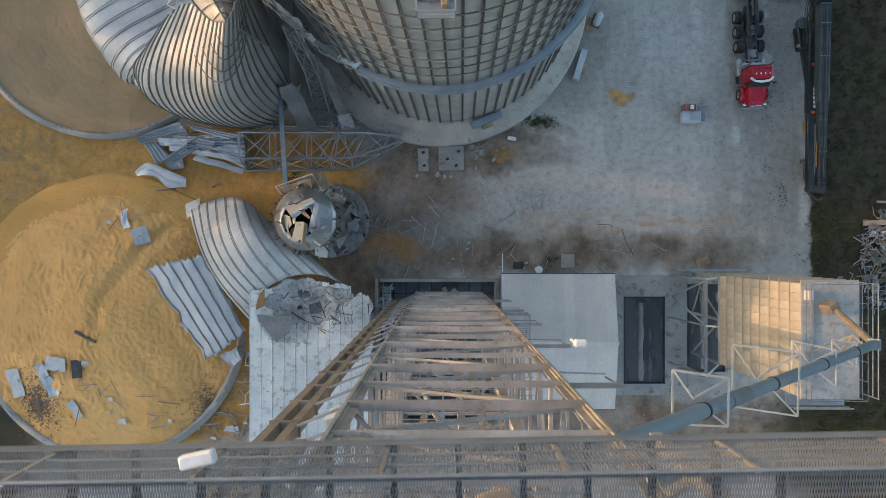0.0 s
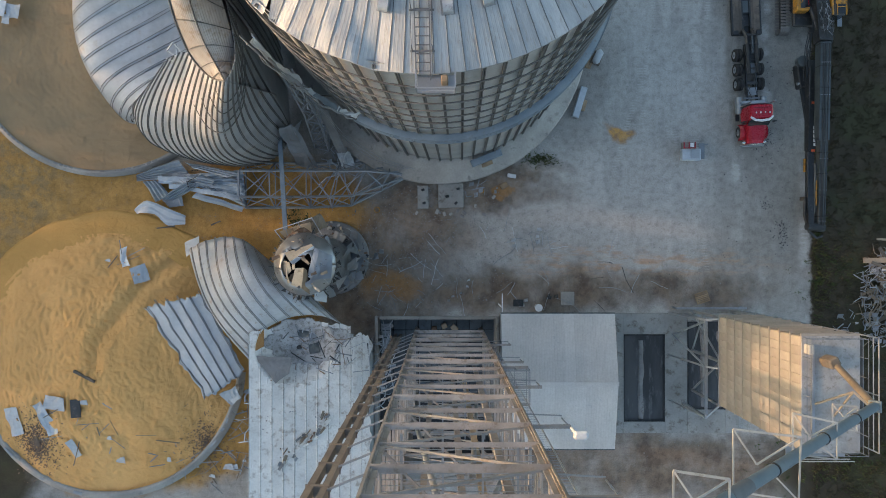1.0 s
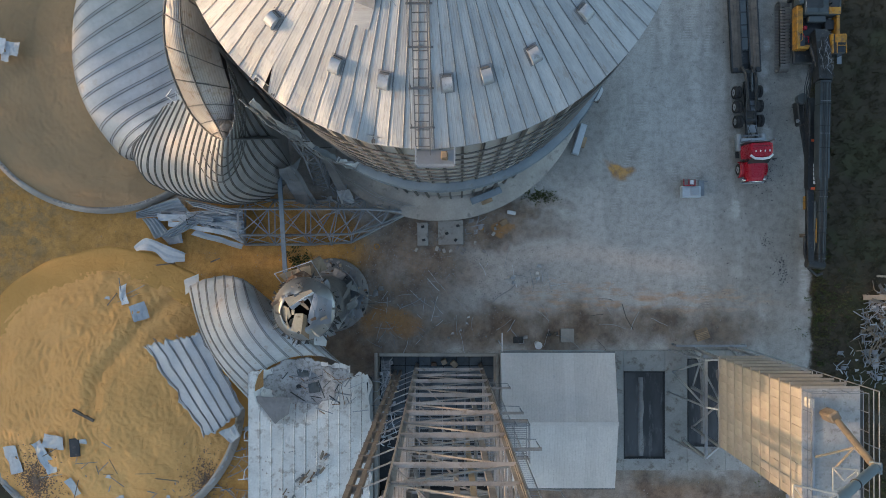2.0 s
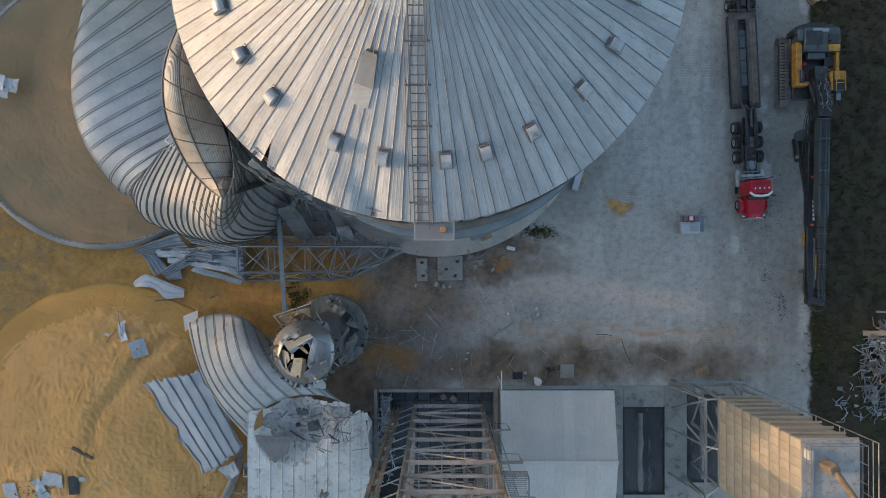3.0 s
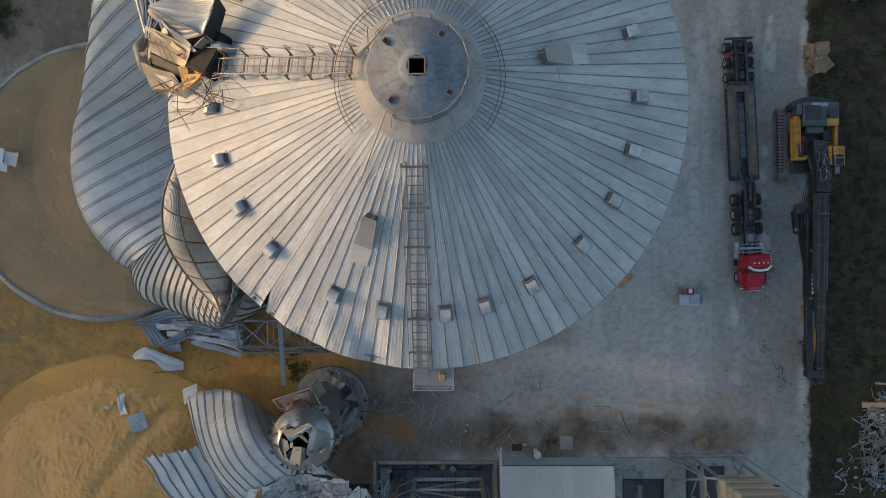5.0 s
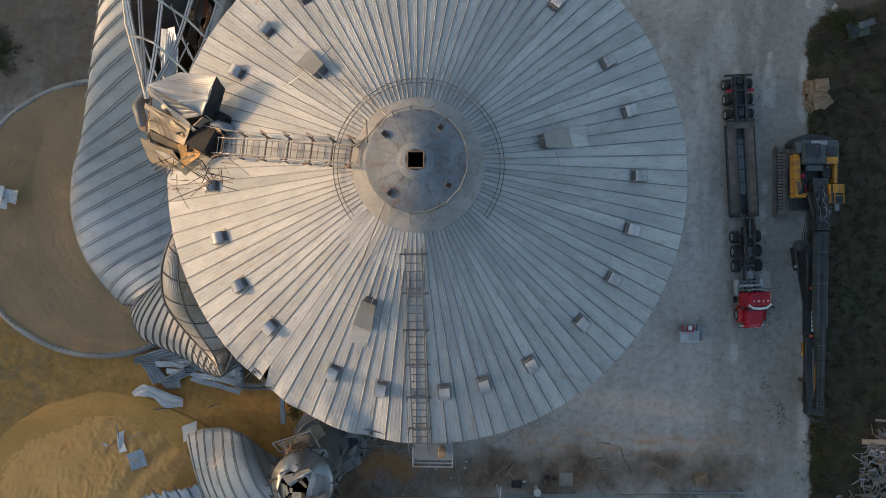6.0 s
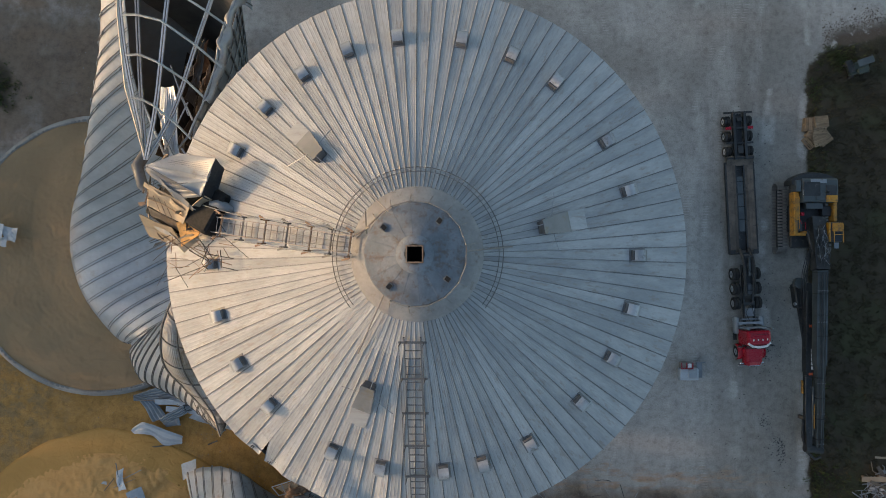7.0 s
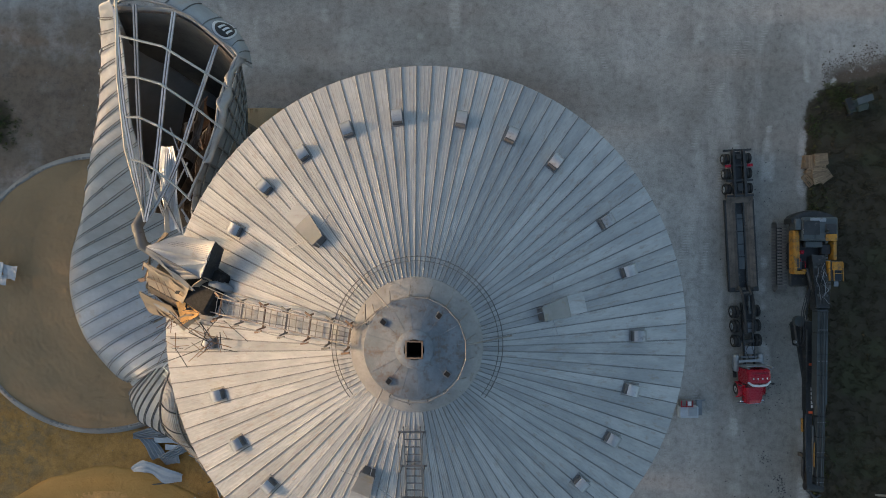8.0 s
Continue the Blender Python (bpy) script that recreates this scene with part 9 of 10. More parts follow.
red_dark = worn("dark_red_seam", (0.12, 0.005, 0.008), (0.1, 0.004, 0.006), 0.5)
RIG = pose(26.95, 35.75, 0, 0, 0, 2.7)
trailer(RIG)
tractor(RIG)


def excavator():
    t = thing("excavator", "yellow and charcoal high-reach tracked excavator, boom laid flat", "excavator", (33.0, 26.0, 0))
    for xc in (30.84, 34.8):
        tr = part("track", B(), charcoal, t, "steel crawler track")
        L, R, yc, wd = 2.65, 0.52, 26.0, 0.85
        pts = []
        for k in range(17):
            a = math.pi / 2 + math.pi * k / 16
            pts.append((yc - L + R * math.cos(a), R + R * math.sin(a) + 0.02))
        for k in range(17):
            a = -math.pi / 2 + math.pi * k / 16
            pts.append((yc + L + R * math.cos(a), R + R * math.sin(a) + 0.02))
        full = []
        for (a, b), (c, d) in zip(pts, pts[1:] + pts[:1]):
            n = max(1, int(math.hypot(c - a, d - b) / 0.27))
            full += [(a + (c - a) * k / n, b + (d - b) * k / n, math.atan2(d - b, c - a)) for k in range(n)]
        shoe = B().box((0, 0, 0), (wd, 0.17, 0.05)).box((0, 0.05, -0.04), (wd, 0.035, 0.05)).mesh("track_shoe")
        for y, z, a in full:
            s = part("track_shoe", shoe, track_steel, tr)
            s.matrix_basis = Matrix.Translation((xc, y, z)) @ Matrix.Rotation(a, 4, "X")
        part("track_frame", B().box((xc, yc, 0.55), (0.4, 2 * L, 0.6), None, 0.1), charcoal, t)
    part("undercarriage", B().box((32.9, 26.0, 0.75), (3.0, 2.4, 0.5), None, 0.15), charcoal, t)
    part("slew_ring", B().tube((32.9, 26.0, 0.95), (32.9, 26.0, 1.3), 0.95, 24), steel_grey, t)
    part("turntable", B().box((32.9, 26.3, 1.45), (3.2, 6.0, 0.35), None, 0.1), charcoal, t)
    eng = part("engine_hood", B().box((33.4, 28.4, 2.15), (3.2, 2.1, 1.2), None, 0.14), slate_paint, t, "slate grey engine cover")
    part("hood_panel", B().box((32.6, 28.5, 2.78), (1.5, 1.3, 0.08), None, 0.04), charcoal, eng)
    part("hood_panel", B().box((34.3, 28.4, 2.78), (0.9, 0.9, 0.06), None, 0.04), charcoal, eng)
    part("exhaust", B().tube((33.9, 28.2, 2.7), (33.9, 28.2, 3.25), 0.1, 10), charcoal, eng)
    cwb = B()
    vs = []
    for k in range(13):
        x = 31.0 + 4.05 * k / 12
        y = 29.3 + 0.75 * math.sin(math.pi * k / 12) ** 0.6
        vs += [(x, 28.9, 1.1), (x, y, 1.15), (x, y + 0.05, 1.9), (x, y - 0.08, 2.45), (x, 28.9, 2.5)]
    cwb.add(vs, [(5 * i + j, 5 * i + j + 1, 5 * i + j + 6, 5 * i + j + 5) for i in range(12) for j in range(4)] + [tuple(range(5)), tuple(64 - i for i in range(5))])
    part("counterweight", cwb, charcoal, t)
    for x, y, sx, sy, mt in ((32.35, 27.75, 0.9, 0.6, slate_paint), (33.4, 27.75, 0.8, 0.5, slate_paint), (34.55, 28.55, 0.5, 0.5, charcoal), (33.2, 29.2, 1.4, 0.35, steel_grey), (32.0, 28.2, 0.3, 0.5, steel_grey)):
        part("hood_panel", B().box((x, y, 2.78), (sx, sy, 0.05), None, 0.02), mt, eng)
    for x in (33.9, 34.3):
        part("hood_port", B().tube((x, 27.7, 2.5), (x, 27.7, 2.88), 0.14, 10), yellow_paint, eng)
    part("port_plate", B().box((34.35, 27.65, 2.79), (1.0, 0.6, 0.05), None, 0.02), yellow_paint, eng)
    part("flank_frame", B().box((34.8, 26.5, 2.1), (0.3, 1.7, 0.9), None, 0.05), yellow_paint, t)
    part("valve_block", B().box((34.2, 26.6, 1.95), (0.8, 0.9, 0.5), None, 0.05), charcoal, t)
    part("slate_deck", B().box((33.0, 27.05, 2.2), (1.5, 0.55, 0.5), None, 0.05), slate_paint, t)
    part("filter_box", B().box((31.5, 28.8, 2.2), (0.5, 1.0, 1.0), None, 0.06), slate_paint, t)
    part("side_box", B().box((31.51, 27.05, 1.9), (0.5, 2.5, 0.9), None, 0.08).box((31.42, 25.2, 1.9), (0.3, 1.5, 0.9), None, 0.06).box((31.8, 24.55, 1.9), (1.05, 0.28, 0.8), None, 0.05), yellow_paint, t, "soiled yellow side housing")
    for y, L, w in ((27.5, 1.2, 0.3), (26.3, 0.7, 0.3)):
        part("yellow_cover", B().box((31.52, y, 2.38), (w, L, 0.07), None, 0.03), yellow_paint, t, "soiled yellow cover")
    for x, y, L, w in ((33.95, 25.75, 0.3, 0.4), (32.3, 24.7, 0.25, 0.4)):
        part("yellow_cover", B().box((x, y, 1.9), (w, L, 0.5), None, 0.05), yellow_paint, t)
    part("side_step", B().box((31.9, 25.3, 1.75), (0.6, 1.0, 0.3), None, 0.03), slate_paint, t)
    part("red_tank", B().box((32.1, 26.35, 2.0), (0.35, 0.35, 0.4), None, 0.06), red_paint, t)
    part("red_pipe", B().path([(31.75, 26.2, 2.1), (32.0, 25.5, 2.15), (32.35, 25.6, 2.1), (32.4, 25.0, 2.1)], 0.035, 6), red_paint, t)
    cab = part("cab", B().box((34.65, 24.7, 2.2), (1.1, 1.75, 1.6), None, 0.14), charcoal, t, "dark operator cab in a yellow guard frame")
    part("roof_window", B().box((34.7, 24.3, 3.03), (0.65, 0.75, 0.03), None, 0.01), glass, cab)
    part("front_window", B().box((34.75, 23.82, 2.3), (0.8, 0.06, 1.1), None, 0.02), glass, cab)
    part("roof_guard", B().beam((34.35, 23.8, 3.1), (34.35, 25.4, 3.1), 0.06).beam((35.15, 23.8, 3.1), (35.15, 25.4, 3.1), 0.06).beam((34.35, 24.5, 3.1), (35.15, 24.5, 3.1), 0.05).beam((34.35, 25.4, 3.1), (35.15, 25.4, 3.1), 0.09).beam((34.35, 24.95, 3.1), (35.15, 24.95, 3.1), 0.05), yellow_paint, cab, kind="stuff")
    part("cab_side", B().box((34.05, 24.7, 2.5), (0.16, 1.7, 1.0), None, 0.04), yellow_paint, cab)
    part("roof_plate", B().box((34.7, 25.15, 3.05), (0.95, 0.75, 0.05), None, 0.02), yellow_paint, cab)
    part("cab_step", B().box((35.45, 24.4, 1.5), (0.4, 2.2, 0.06)), steel_grey, t)
    part("grab_rail", B().path([(31.4, 25.0, 2.3), (31.4, 25.0, 2.95), (31.4, 27.8, 2.95), (31.4, 27.8, 2.3)], 0.03, 6), yellow_paint, t)
    # boom
    bm = part("boom", B().beam((33.35, 26.0, 2.0), (33.15, 21.4, 3.0), 1.15, 1.0), charcoal, t, "long slate grey high-reach boom")
    part("boom_section", B().beam((33.15, 21.4, 3.0), (33.45, 13.0, 2.2), 0.92, 0.85), slate_paint, bm)
    part("boom_section", B().beam((33.45, 13.0, 2.2), (33.8, 5.2, 1.2), 0.62, 0.7), slate_paint, bm)
    for y in (25.0, 24.2, 23.4, 22.6):
        part("boom_lug", B().box((33.25, y, 2.62 + (25 - y) * 0.24), (0.9, 0.22, 0.25), None, 0.04), slate_paint, bm)
    for k in range(9):
        f = k / 8.5
        p = Vector((33.16, 21.2, 3.08)).lerp(Vector((33.76, 5.4, 1.35)), f)
        part("boom_band", B().box(p, (1.0 - 0.3 * f, 0.08, 0.84)), charcoal, bm)
    part("boom_edge", B().beam((32.75, 21.0, 3.43), (33.52, 5.5, 1.62), 0.04, 0.04).beam((33.58, 21.0, 3.43), (34.04, 5.5, 1.62), 0.04, 0.04), slate_paint, bm)
    for k in range(6):
        p = Vector((33.2, 19.6, 3.37)).lerp(Vector((33.78, 5.9, 1.66)), k / 5)
        part("boom_clamp", B().box(p, (0.86 - 0.045 * k, 0.05, 0.05)), steel_grey, bm)
    for k, (o, mt) in enumerate(((-0.16, charcoal), (-0.06, charcoal), (0.05, slate_paint), (0.15, charcoal))):
        part("boom_line", B().tube((33.2 + 1.6 * o, 21.2, 3.48), (33.48 + 1.4 * o, 13.0, 2.68), 0.035, 6).tube((33.48 + 1.4 * o, 13.0, 2.68), (33.8 + o, 5.6, 1.64), 0.035, 6), mt, bm)
    part("yellow_strip", B().beam((33.1, 9.5, 2.0), (33.22, 7.3, 1.7), 0.08, 0.1), yellow_paint, bm)
    arm = part("arm", B().beam((32.85, 20.2, 1.5), (32.78, 12.2, 1.5), 0.62, 0.7).beam((32.78, 12.2, 1.5), (32.85, 5.6, 1.3), 0.5, 0.6), charcoal, t, "dark folded arm with pale lettering bars")
    for a, b in (((32.55, 19.5, 1.95), (32.5, 15.0, 1.95)), ((33.1, 19.0, 1.95), (33.1, 12.6, 1.9)), ((32.45, 12.0, 1.8), (32.5, 7.0, 1.7)), ((33.1, 11.0, 1.8), (33.15, 6.6, 1.6))):
        part("hydraulic_ram", B().tube(a, Vector(a).lerp(Vector(b), 0.6), 0.11, 10).tube(Vector(a).lerp(Vector(b), 0.6), b, 0.06, 10), slate_paint if a[0] > 33 else charcoal, arm)
    for i, (x, y) in enumerate(((32.92, 16.4), (32.86, 12.15))):
        part("orange_mark", B().box((x, y, 1.87), (0.34, 0.22, 0.03)), orange_mark, arm)
    for k in range(5):
        part("letter_bar", B().box((33.0, 14.2 - 0.38 * k, 1.865), (0.2, 0.26, 0.02)), white_paint, arm)
    part("yellow_label", B().box((32.4, 10.9, 1.3), (0.1, 1.2, 0.3), None, 0.02), yellow_paint, arm)
    part("boom_hinge", B().tube((32.6, 5.5, 1.3), (34.1, 5.3, 1.3), 0.4, 16), charcoal, t)
    part("hinge_link", B().path([(32.4, 8.0, 1.4), (32.45, 6.4, 1.2), (32.9, 5.0, 1.1), (33.6, 4.4, 1.1), (34.1, 4.6, 1.1)], 0.12, 8), charcoal, t)
    tool = part("tool_coupler", B().box((32.3, 19.0, 0.75), (0.75, 2.2, 0.9), Matrix.Rotation(0.12, 3, "Z"), 0.12), charcoal, t)
    part("tool_motor", B().tube((32.15, 20.2, 1.1), (32.15, 20.2, 1.6), 0.48, 14), slate_paint, tool)
    part("tool_pin", B().tube((31.9, 18.3, 1.0), (32.8, 18.3, 1.0), 0.16, 10), galv, tool)
    part("tool_link", B().beam((32.35, 17.9, 1.0), (32.7, 15.0, 1.2), 0.3, 0.3), charcoal, tool)
    random.seed(9)
    for i in range(13):
        y, end, x, pts = 25.6 - rnd(0, 1.2), 21.6 + rnd(0, 1.6), rnd(32.85, 33.75), []
        for k in range(6):
            yy = y + (end - y) * k / 5
            pts.append((min(33.85, max(32.75, x + rnd(-0.3, 0.3))), yy, 2.62 + (25.6 - yy) * 0.225 + rnd(0, 0.25)))
        part("hydraulic_hose", B().path(pts, 0.028, 5), steel_grey if i % 4 == 0 else charcoal, t)
    for i in range(6):
        x = rnd(32.2, 32.7)
        part("hydraulic_hose", B().path([(x + 0.35, 23.6, 2.6), (x + rnd(-0.2, 0.2), 22.4, 2.4), (x + rnd(-0.3, 0.2), 21.2, 2.1), (x + rnd(-0.3, 0.1), 19.8 - rnd(0, 1.5), 1.8)], 0.035, 5), charcoal, t)
    for s in (-1, 1):
        part("boom_ram", B().tube((33.2 + 0.6 * s, 24.9, 1.9), (33.3 + 0.55 * s, 22.6, 2.8), 0.16, 12).tube((33.3 + 0.55 * s, 22.6, 2.8), (33.35 + 0.5 * s, 21.4, 3.1), 0.09, 10), charcoal, t)
    part("boom_prop", B().beam((33.7, 8.6, 0), (33.7, 8.6, 1.3), 0.3), dark_wood, t)
    part("arm_prop", B().beam((32.8, 8.0, 0), (32.8, 8.0, 1.1), 0.3), dark_wood, t)


excavator()


def cart():
    t = thing("utility_vehicle", "small dull green utility vehicle parked on grass", "utility vehicle", (38.3, 39.9, 0))
    rot = Matrix.Rotation(0.32, 3, "Z")
    c = Vector((38.1, 39.8, 0))
    part("chassis", B().box(c + Vector((0, 0, 0.5)), (1.9, 1.05, 0.45), rot, 0.1), cart_green, t)
    part("canopy", B().box(c + Vector((0.1, 0.3, 1.6)), (1.5, 0.6, 0.08), rot, 0.03), slate_paint, t)
    part("bench", B().box(c + Vector((0.25, -0.35, 0.85)), (0.9, 0.5, 0.3), rot, 0.06), cart_green, t)
    part("bed", B().box(c + Vector((-0.85, 0.05, 0.8)), (0.6, 1.1, 0.2), rot, 0.03), charcoal, t)
    for x, y in ((-0.7, 0.3), (0.95, 0.3), (-0.7, 0.65), (0.95, 0.65)):
        part("canopy_post", B().beam(c + rot @ Vector((x, y, 0.6)), c + rot @ Vector((x, y, 1.6)), 0.05), charcoal, t)
    for x in (-0.75, 0.75):
        for y in (-0.58, 0.58):
            p = c + rot @ Vector((x, y, 0.28))
            part("wheel", B().tube(p - rot @ Vector((0, 0.1, 0)), p + rot @ Vector((0, 0.1, 0)), 0.28, 14), rubber, t)


cart_green = worn("dull_green_paint", (0.028, 0.042, 0.034), (0.045, 0.06, 0.05), 0.5, 0, 0.8, 9)
cart()
random.seed(17)


clod = worn("dry_clods", (0.15, 0.125, 0.10), (0.10, 0.082, 0.064), 0.95, 0.0, 1.2, 9, None, 0.6, 0.0, 0.3)


def rubble():
    b = B()
    for i in range(1500):
        x = rnd(35.2, 44)
        y = 36.2 + 0.2 * x + random.gauss(0, 0.6) + 0.8 * noise.noise(Vector((x * 0.6, 0, 2)))
        s = abs(random.gauss(0, 0.035)) + 0.015
        o = [Vector((rnd(0.6, 1.2) * a, rnd(0.6, 1.2) * c, rnd(0.5, 0.9) * e)) * s for a, c, e in ((1, 0, 0), (0, 1, 0), (-1, 0, 0), (0, -1, 0), (0, 0, 1), (0, 0, -0.3))]
        b.add([Vector((x, y, 0)) + p for p in o], [(0, 1, 4), (1, 2, 4), (2, 3, 4), (3, 0, 4), (1, 0, 5), (2, 1, 5), (3, 2, 5), (0, 3, 5)])
    single("rubble", b, clod, "brown rubble and clods at the edge of the grass", "rubble", kind="stuff")
    t = thing("red_frame", "small red steel frame beside the bin", "steel frame", (9.1, 39.6, 0))
    for x, y, sx, sy in ((8.7, 39.5, 0.12, 1.5), (9.5, 39.5, 0.12, 1.5), (9.1, 40.2, 0.9, 0.12), (9.1, 38.8, 0.9, 0.12)):
        part("frame_bar", B().box((x, y, 0.3), (sx, sy, 0.5), None, 0.02), red_paint, t)


rubble()


# ---- loose bits on the yard ----
def loose(n, x0, x1, y0, y1, lmin, lmax, w, mats, label):
    for i in range(n):
        x, y, k, L = rnd(x0, x1), rnd(y0, y1), rnd(0, 6.28), rnd(lmin, lmax)
        p = [Vector((x, y, 0.05))]
        for j in range(4):
            k += rnd(-0.25, 0.25)
            p.append(p[-1] + Vector((math.cos(k) * L / 4, math.sin(k) * L / 4, 0)))
            p[-1].z = 0.05 + rnd(0, 0.08)
        single("bent_rod", B().path(p, w * rnd(0.7, 1.2), 5), random.choice(mats), label, "scrap", "loose rods")


loose(34, -2, 10, -0.9, 5.2, 0.4, 2.6, 0.022, (galv, steel_grey, galv_bright), "bent steel rod lying on dark gravel")
loose(26, -6.5, -1, -2.4, 3.0, 0.5, 2.4, 0.022, (galv, steel_grey), "bent steel rod lying near the silo base")
loose(10, 10, 25, -1.6, 3.0, 1.0, 3.0, 0.025, (galv, charcoal), "thin cable lying on the yard")
for x, y, s in ((6.6, 3.7, 0.2), (8.7, 4.1, 0.2), (0.9, -0.9, 0.13), (1.7, -0.6, 0.13), (-6.2, 2.6, 0.3), (7.6, -1.3, 0.2), (9.6, -0.9, 0.2)):
    for i in range(3):
        a = rnd(0, 6.28)
        single("debris_lump", crumple(B(), ((x - s, y - s * 0.5, 0.05), (x + s, y - s * 0.4, 0.15), (x + s * 0.8, y + s, 0.2), (x - s * 0.6, y + s * 0.8, 0.05)), 0.25, 5, 5, 0.04, i + x), galv if x < 9 else charcoal, "small crumpled metal scrap on gravel", "scrap", "metal scraps")
        x, y = x + rnd(-0.6, 0.6), y + rnd(-0.6, 0.6)
for x, y, L, k in ((-38.4, 13.4, 0.6, 0.3), (-27.0, 5.2, 2.6, 0.12), (-21.0, 5.6, 0.9, 0.4), (-20.4, 3.0, 1.0, 0.3)):
    single("timber_scrap", B().beam((x, y, 0.5 if L < 1 else 0.12), (x + L * math.cos(k), y + L * math.sin(k), 0.5 if L < 1 else 0.14), 0.12, 0.1), dark_wood, "dark timber scrap on trampled maize", "timber")


random.seed(61)
cb = B()
for cx, cy, rx, ry, k in ((29.7, 7.6, 0.28, 0.4, 46), (31.2, 4.6, 0.35, 0.8, 80), (31.0, 5.6, 0.3, 0.3, 30), (30.1, 13.6, 0.5, 0.6, 60), (29.3, 13.4, 0.7, 0.9, 40), (30.5, 18.5, 1.0, 5.0, 60), (26.5, 6.5, 4.0, 3.0, 40), (29.5, 33.0, 1.5, 6.0, 50)):
    for i in range(k):
        x, y, q = random.gauss(cx, rx), random.gauss(cy, ry), rnd(0.012, 0.075)
        cb.box((x, y, q * 0.15), (q * 1.8, q, q * 0.4), Matrix.Rotation(rnd(0, 3), 3, "Z"))
single("oily_clods", cb, charcoal, "dark oily clods and scraps trodden into the gravel", "litter", kind="stuff")


def stones():
    """Pebbles and clods over the yard."""
    b = B()
    random.seed(5)
    for i in range(9000):
        x, y = rnd(-38, 33), rnd(-20, 47)
        s = rnd(0.012, 0.055) * (1.8 if rnd(0, 1) < 0.06 else 1)
        if noise.noise(Vector((x * 0.12, y * 0.12, 0))) < -0.1 and not -6 < x < 14:
            continue
        if i % 2 == 0:
            x, y = random.gauss(-2, 5), random.gauss(4.5, 3.5)
        if -16.3 < x < -5.8 and -20 < y < -3.3 or -6.3 < x < 5.4 and -16.4 < y < -2.7:
            continue
        o = [Vector((rnd(0.7, 1.2) * a, rnd(0.7, 1.2) * c, rnd(0.5, 0.8) * e)) * s for a, c, e in ((1, 0, 0), (0, 1, 0), (-1, 0, 0), (0, -1, 0), (0, 0, 1), (0, 0, -0.3))]
        b.add([Vector((x, y, 0)) + p for p in o], [(0, 1, 4), (1, 2, 4), (2, 3, 4), (3, 0, 4), (1, 0, 5), (2, 1, 5), (3, 2, 5), (0, 3, 5)])
    single("gravel_stones", b, dust_mat, "loose stones and clods scattered on the yard", "stones", kind="stuff")


stones()


def tufts(name, spots, material, label, h0, h1, seed):
    """Blades in clumps."""
    random.seed(seed)
    vs, fs = [], []
    for x, y, n in spots:
        for i in range(n):
            a, q = rnd(0, 6.28), rnd(0, 0.35)
            px, py, k = x + q * math.cos(a), y + q * math.sin(a), rnd(0, 6.28)
            h, w = rnd(h0, h1), rnd(0.02, 0.05)
            dx, dy = math.cos(k) * w, math.sin(k) * w
            lx, ly = -math.sin(k) * h * rnd(0.2, 0.9), math.cos(k) * h * rnd(0.2, 0.9)
            s = len(vs)
            vs += [(px - dx, py - dy, 0), (px + dx, py + dy, 0), (px + lx + dx * 0.3, py + ly + dy * 0.3, h)]
            fs.append((s, s + 1, s + 2))
    b = B()
    b.v, b.f, b.sm = vs, fs, [False] * len(fs)
    single(name, b, material, label, "grass", kind="stuff")


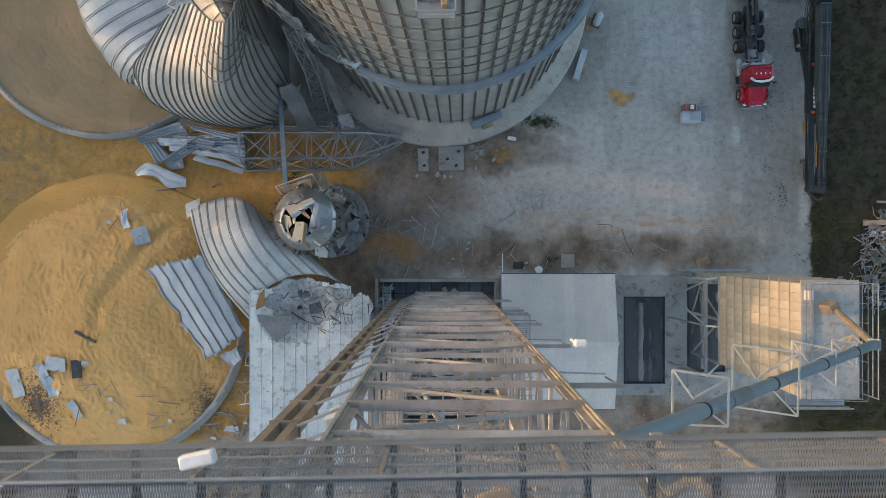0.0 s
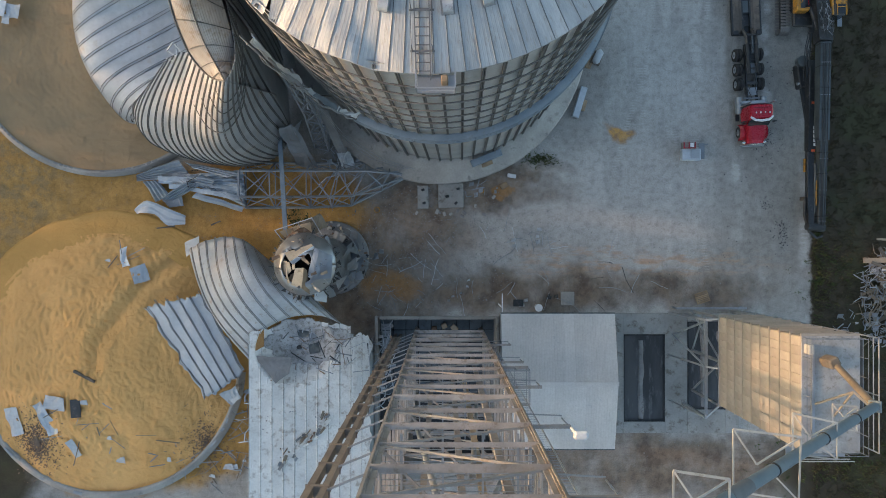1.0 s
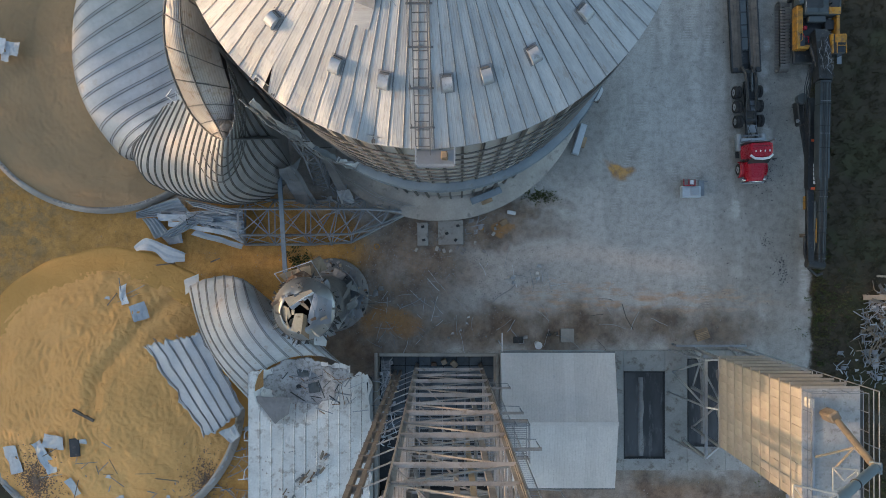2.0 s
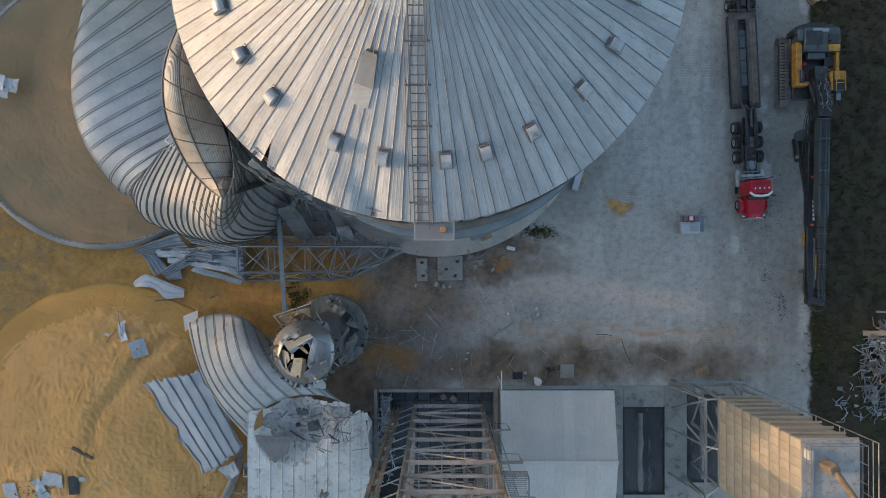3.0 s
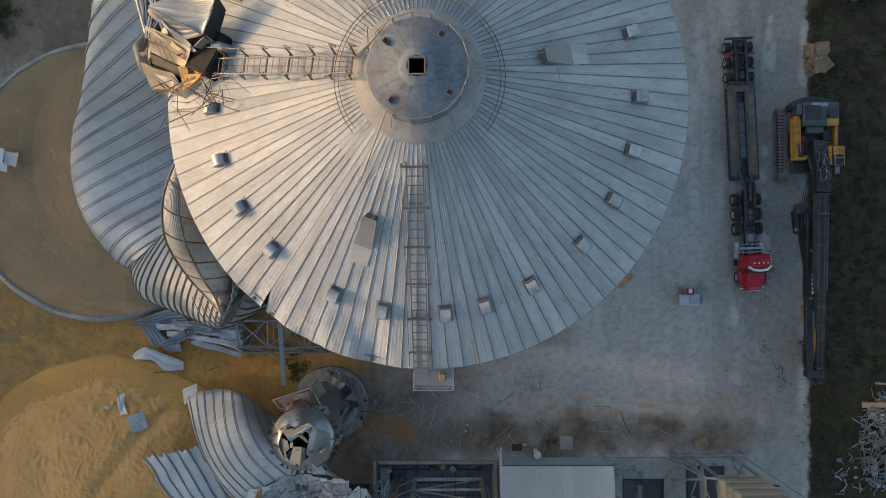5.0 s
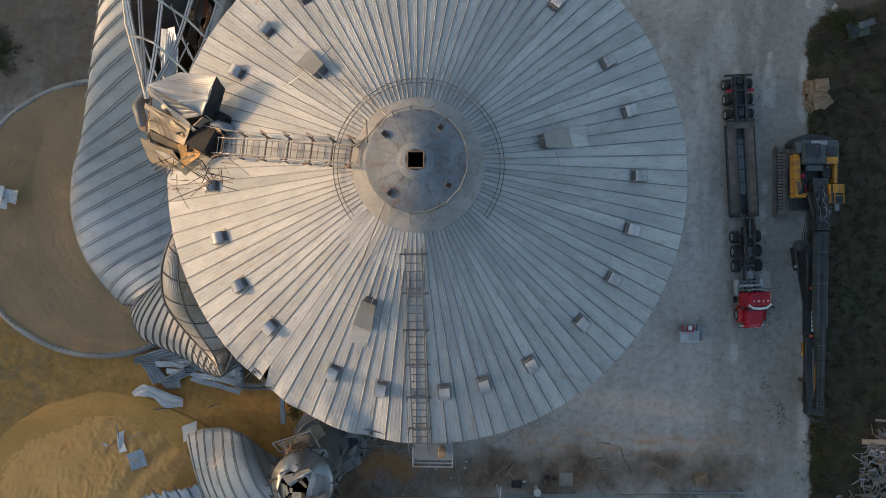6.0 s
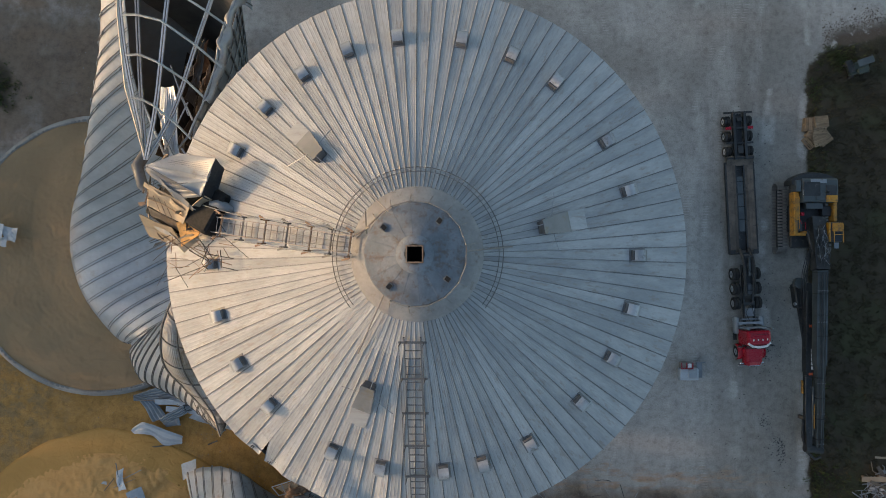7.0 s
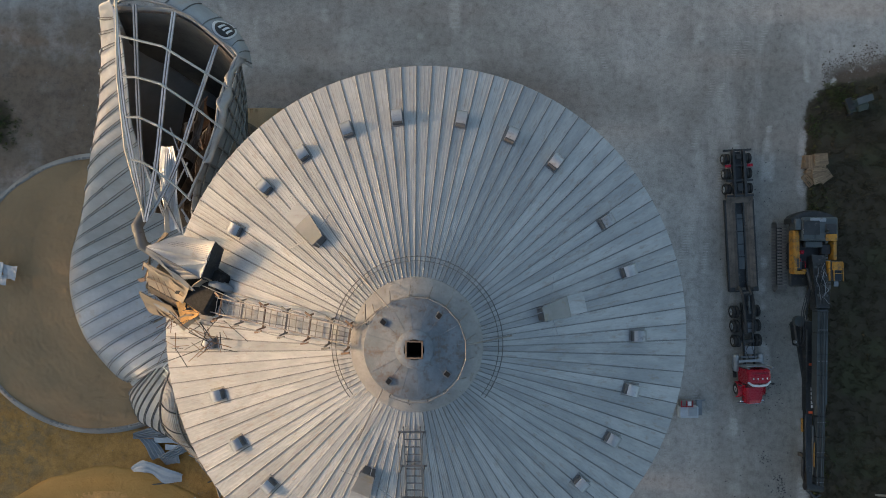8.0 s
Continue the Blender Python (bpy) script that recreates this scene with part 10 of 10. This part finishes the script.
dry_grass = worn("dry_grass", (0.085, 0.068, 0.038), (0.058, 0.052, 0.027), 0.9, 0, 0.3, 4, (0.04, 0.035, 0.02), 0.55, 0, 0)
green_weed = worn("green_weeds", (0.062, 0.092, 0.024), (0.088, 0.092, 0.03), 0.85, 0, 0.6, 4, None, 0.6, 0, 0)
random.seed(6)
tufts("grass", [(x, y, 9) for x, y in ((rnd(33.7, 47), rnd(-20, 42.5)) for i in range(5600)) if math.hypot(max(36.3 - x, 0), max(y - 31.9 - 0.2 * x, 0)) < 2.6], dry_grass, "dry dark rough grass beside the yard", 0.08, 0.3, 7)
tufts("weeds", [(33.9 + abs(random.gauss(0, 0.7)), rnd(-4, 39.0), 8) for i in range(420)] + [(random.gauss(35.5, 1.2), random.gauss(1.0, 1.2), 8) for i in range(90)] + [(random.gauss(8.7, 0.8), random.gauss(11.6, 0.35), 8) for i in range(70)] + [(random.gauss(-13.2, 0.5), random.gauss(5.6, 0.6), 8) for i in range(70)] + [(random.gauss(-41, 1.0), random.gauss(38, 1.0), 10) for i in range(120)] + [(random.gauss(37, 3), random.gauss(-16, 2), 8) for i in range(260)] + [(random.gauss(36.6, 0.9), random.gauss(40.8, 0.6), 8) for i in range(120)], green_weed, "green weeds at the edge of the yard", 0.1, 0.35, 8)


# ---- unseen woods added beyond the yard to block the low sun ----
def woods():
    random.seed(11)
    vs, fs = [], []
    for i in range(150):
        y = -140 + 280 * i / 150 + rnd(-1.2, 1.2)
        x = -112 + rnd(-7, 7)
        if WOOD_GAP[0] < y < WOOD_GAP[1]:
            continue
        # taller, denser stretches set to shade the dryer and the north yard
        h = rnd(26.5, 30) + (rnd(8.0, 9.5) if -2.0 < y < 9.8 else 3.5 if y > 22 else 0.0)
        n = 620 if -2.0 < y < 9.8 else 230
        for j in range(n):
            f = rnd(0, 1)
            r = (0.5 + 2.6 * math.sin(math.pi * min(1, 0.12 + f * 0.86))) * rnd(0.3, 1.0)
            a = rnd(0, 6.28)
            c = Vector((x + r * math.cos(a), y + r * math.sin(a), h * (0.04 + 0.96 * f)))
            s = rnd(0.5, 1.15)
            k = len(vs)
            d1, d2 = Vector((rnd(-1, 1), rnd(-1, 1), rnd(-1, 1))).normalized() * s, Vector((rnd(-1, 1), rnd(-1, 1), rnd(-1, 1))).normalized() * s
            vs += [c - d1, c + d2, c + d1, c - d2]
            fs.append((k, k + 1, k + 2, k + 3))
        k = len(vs)
        vs += [(x - 0.3, y, 0), (x + 0.3, y, 0), (x + 0.05, y, h * 0.9), (x - 0.05, y, h * 0.9), (x, y - 0.3, 0), (x, y + 0.3, 0), (x, y + 0.05, h * 0.9), (x, y - 0.05, h * 0.9)]
        fs += [(k, k + 1, k + 2, k + 3), (k + 4, k + 5, k + 6, k + 7)]
    b = B()
    b.v, b.f, b.sm = vs, fs, [False] * len(fs)
    single("unseen_shade_woods", b, green_weed, "unseen belt of trees added west of the yard for shade", "trees", kind="stuff")


# opening left so that one streak of sun reaches the gravel
WOOD_GAP = (11.4, 13.4)
woods()
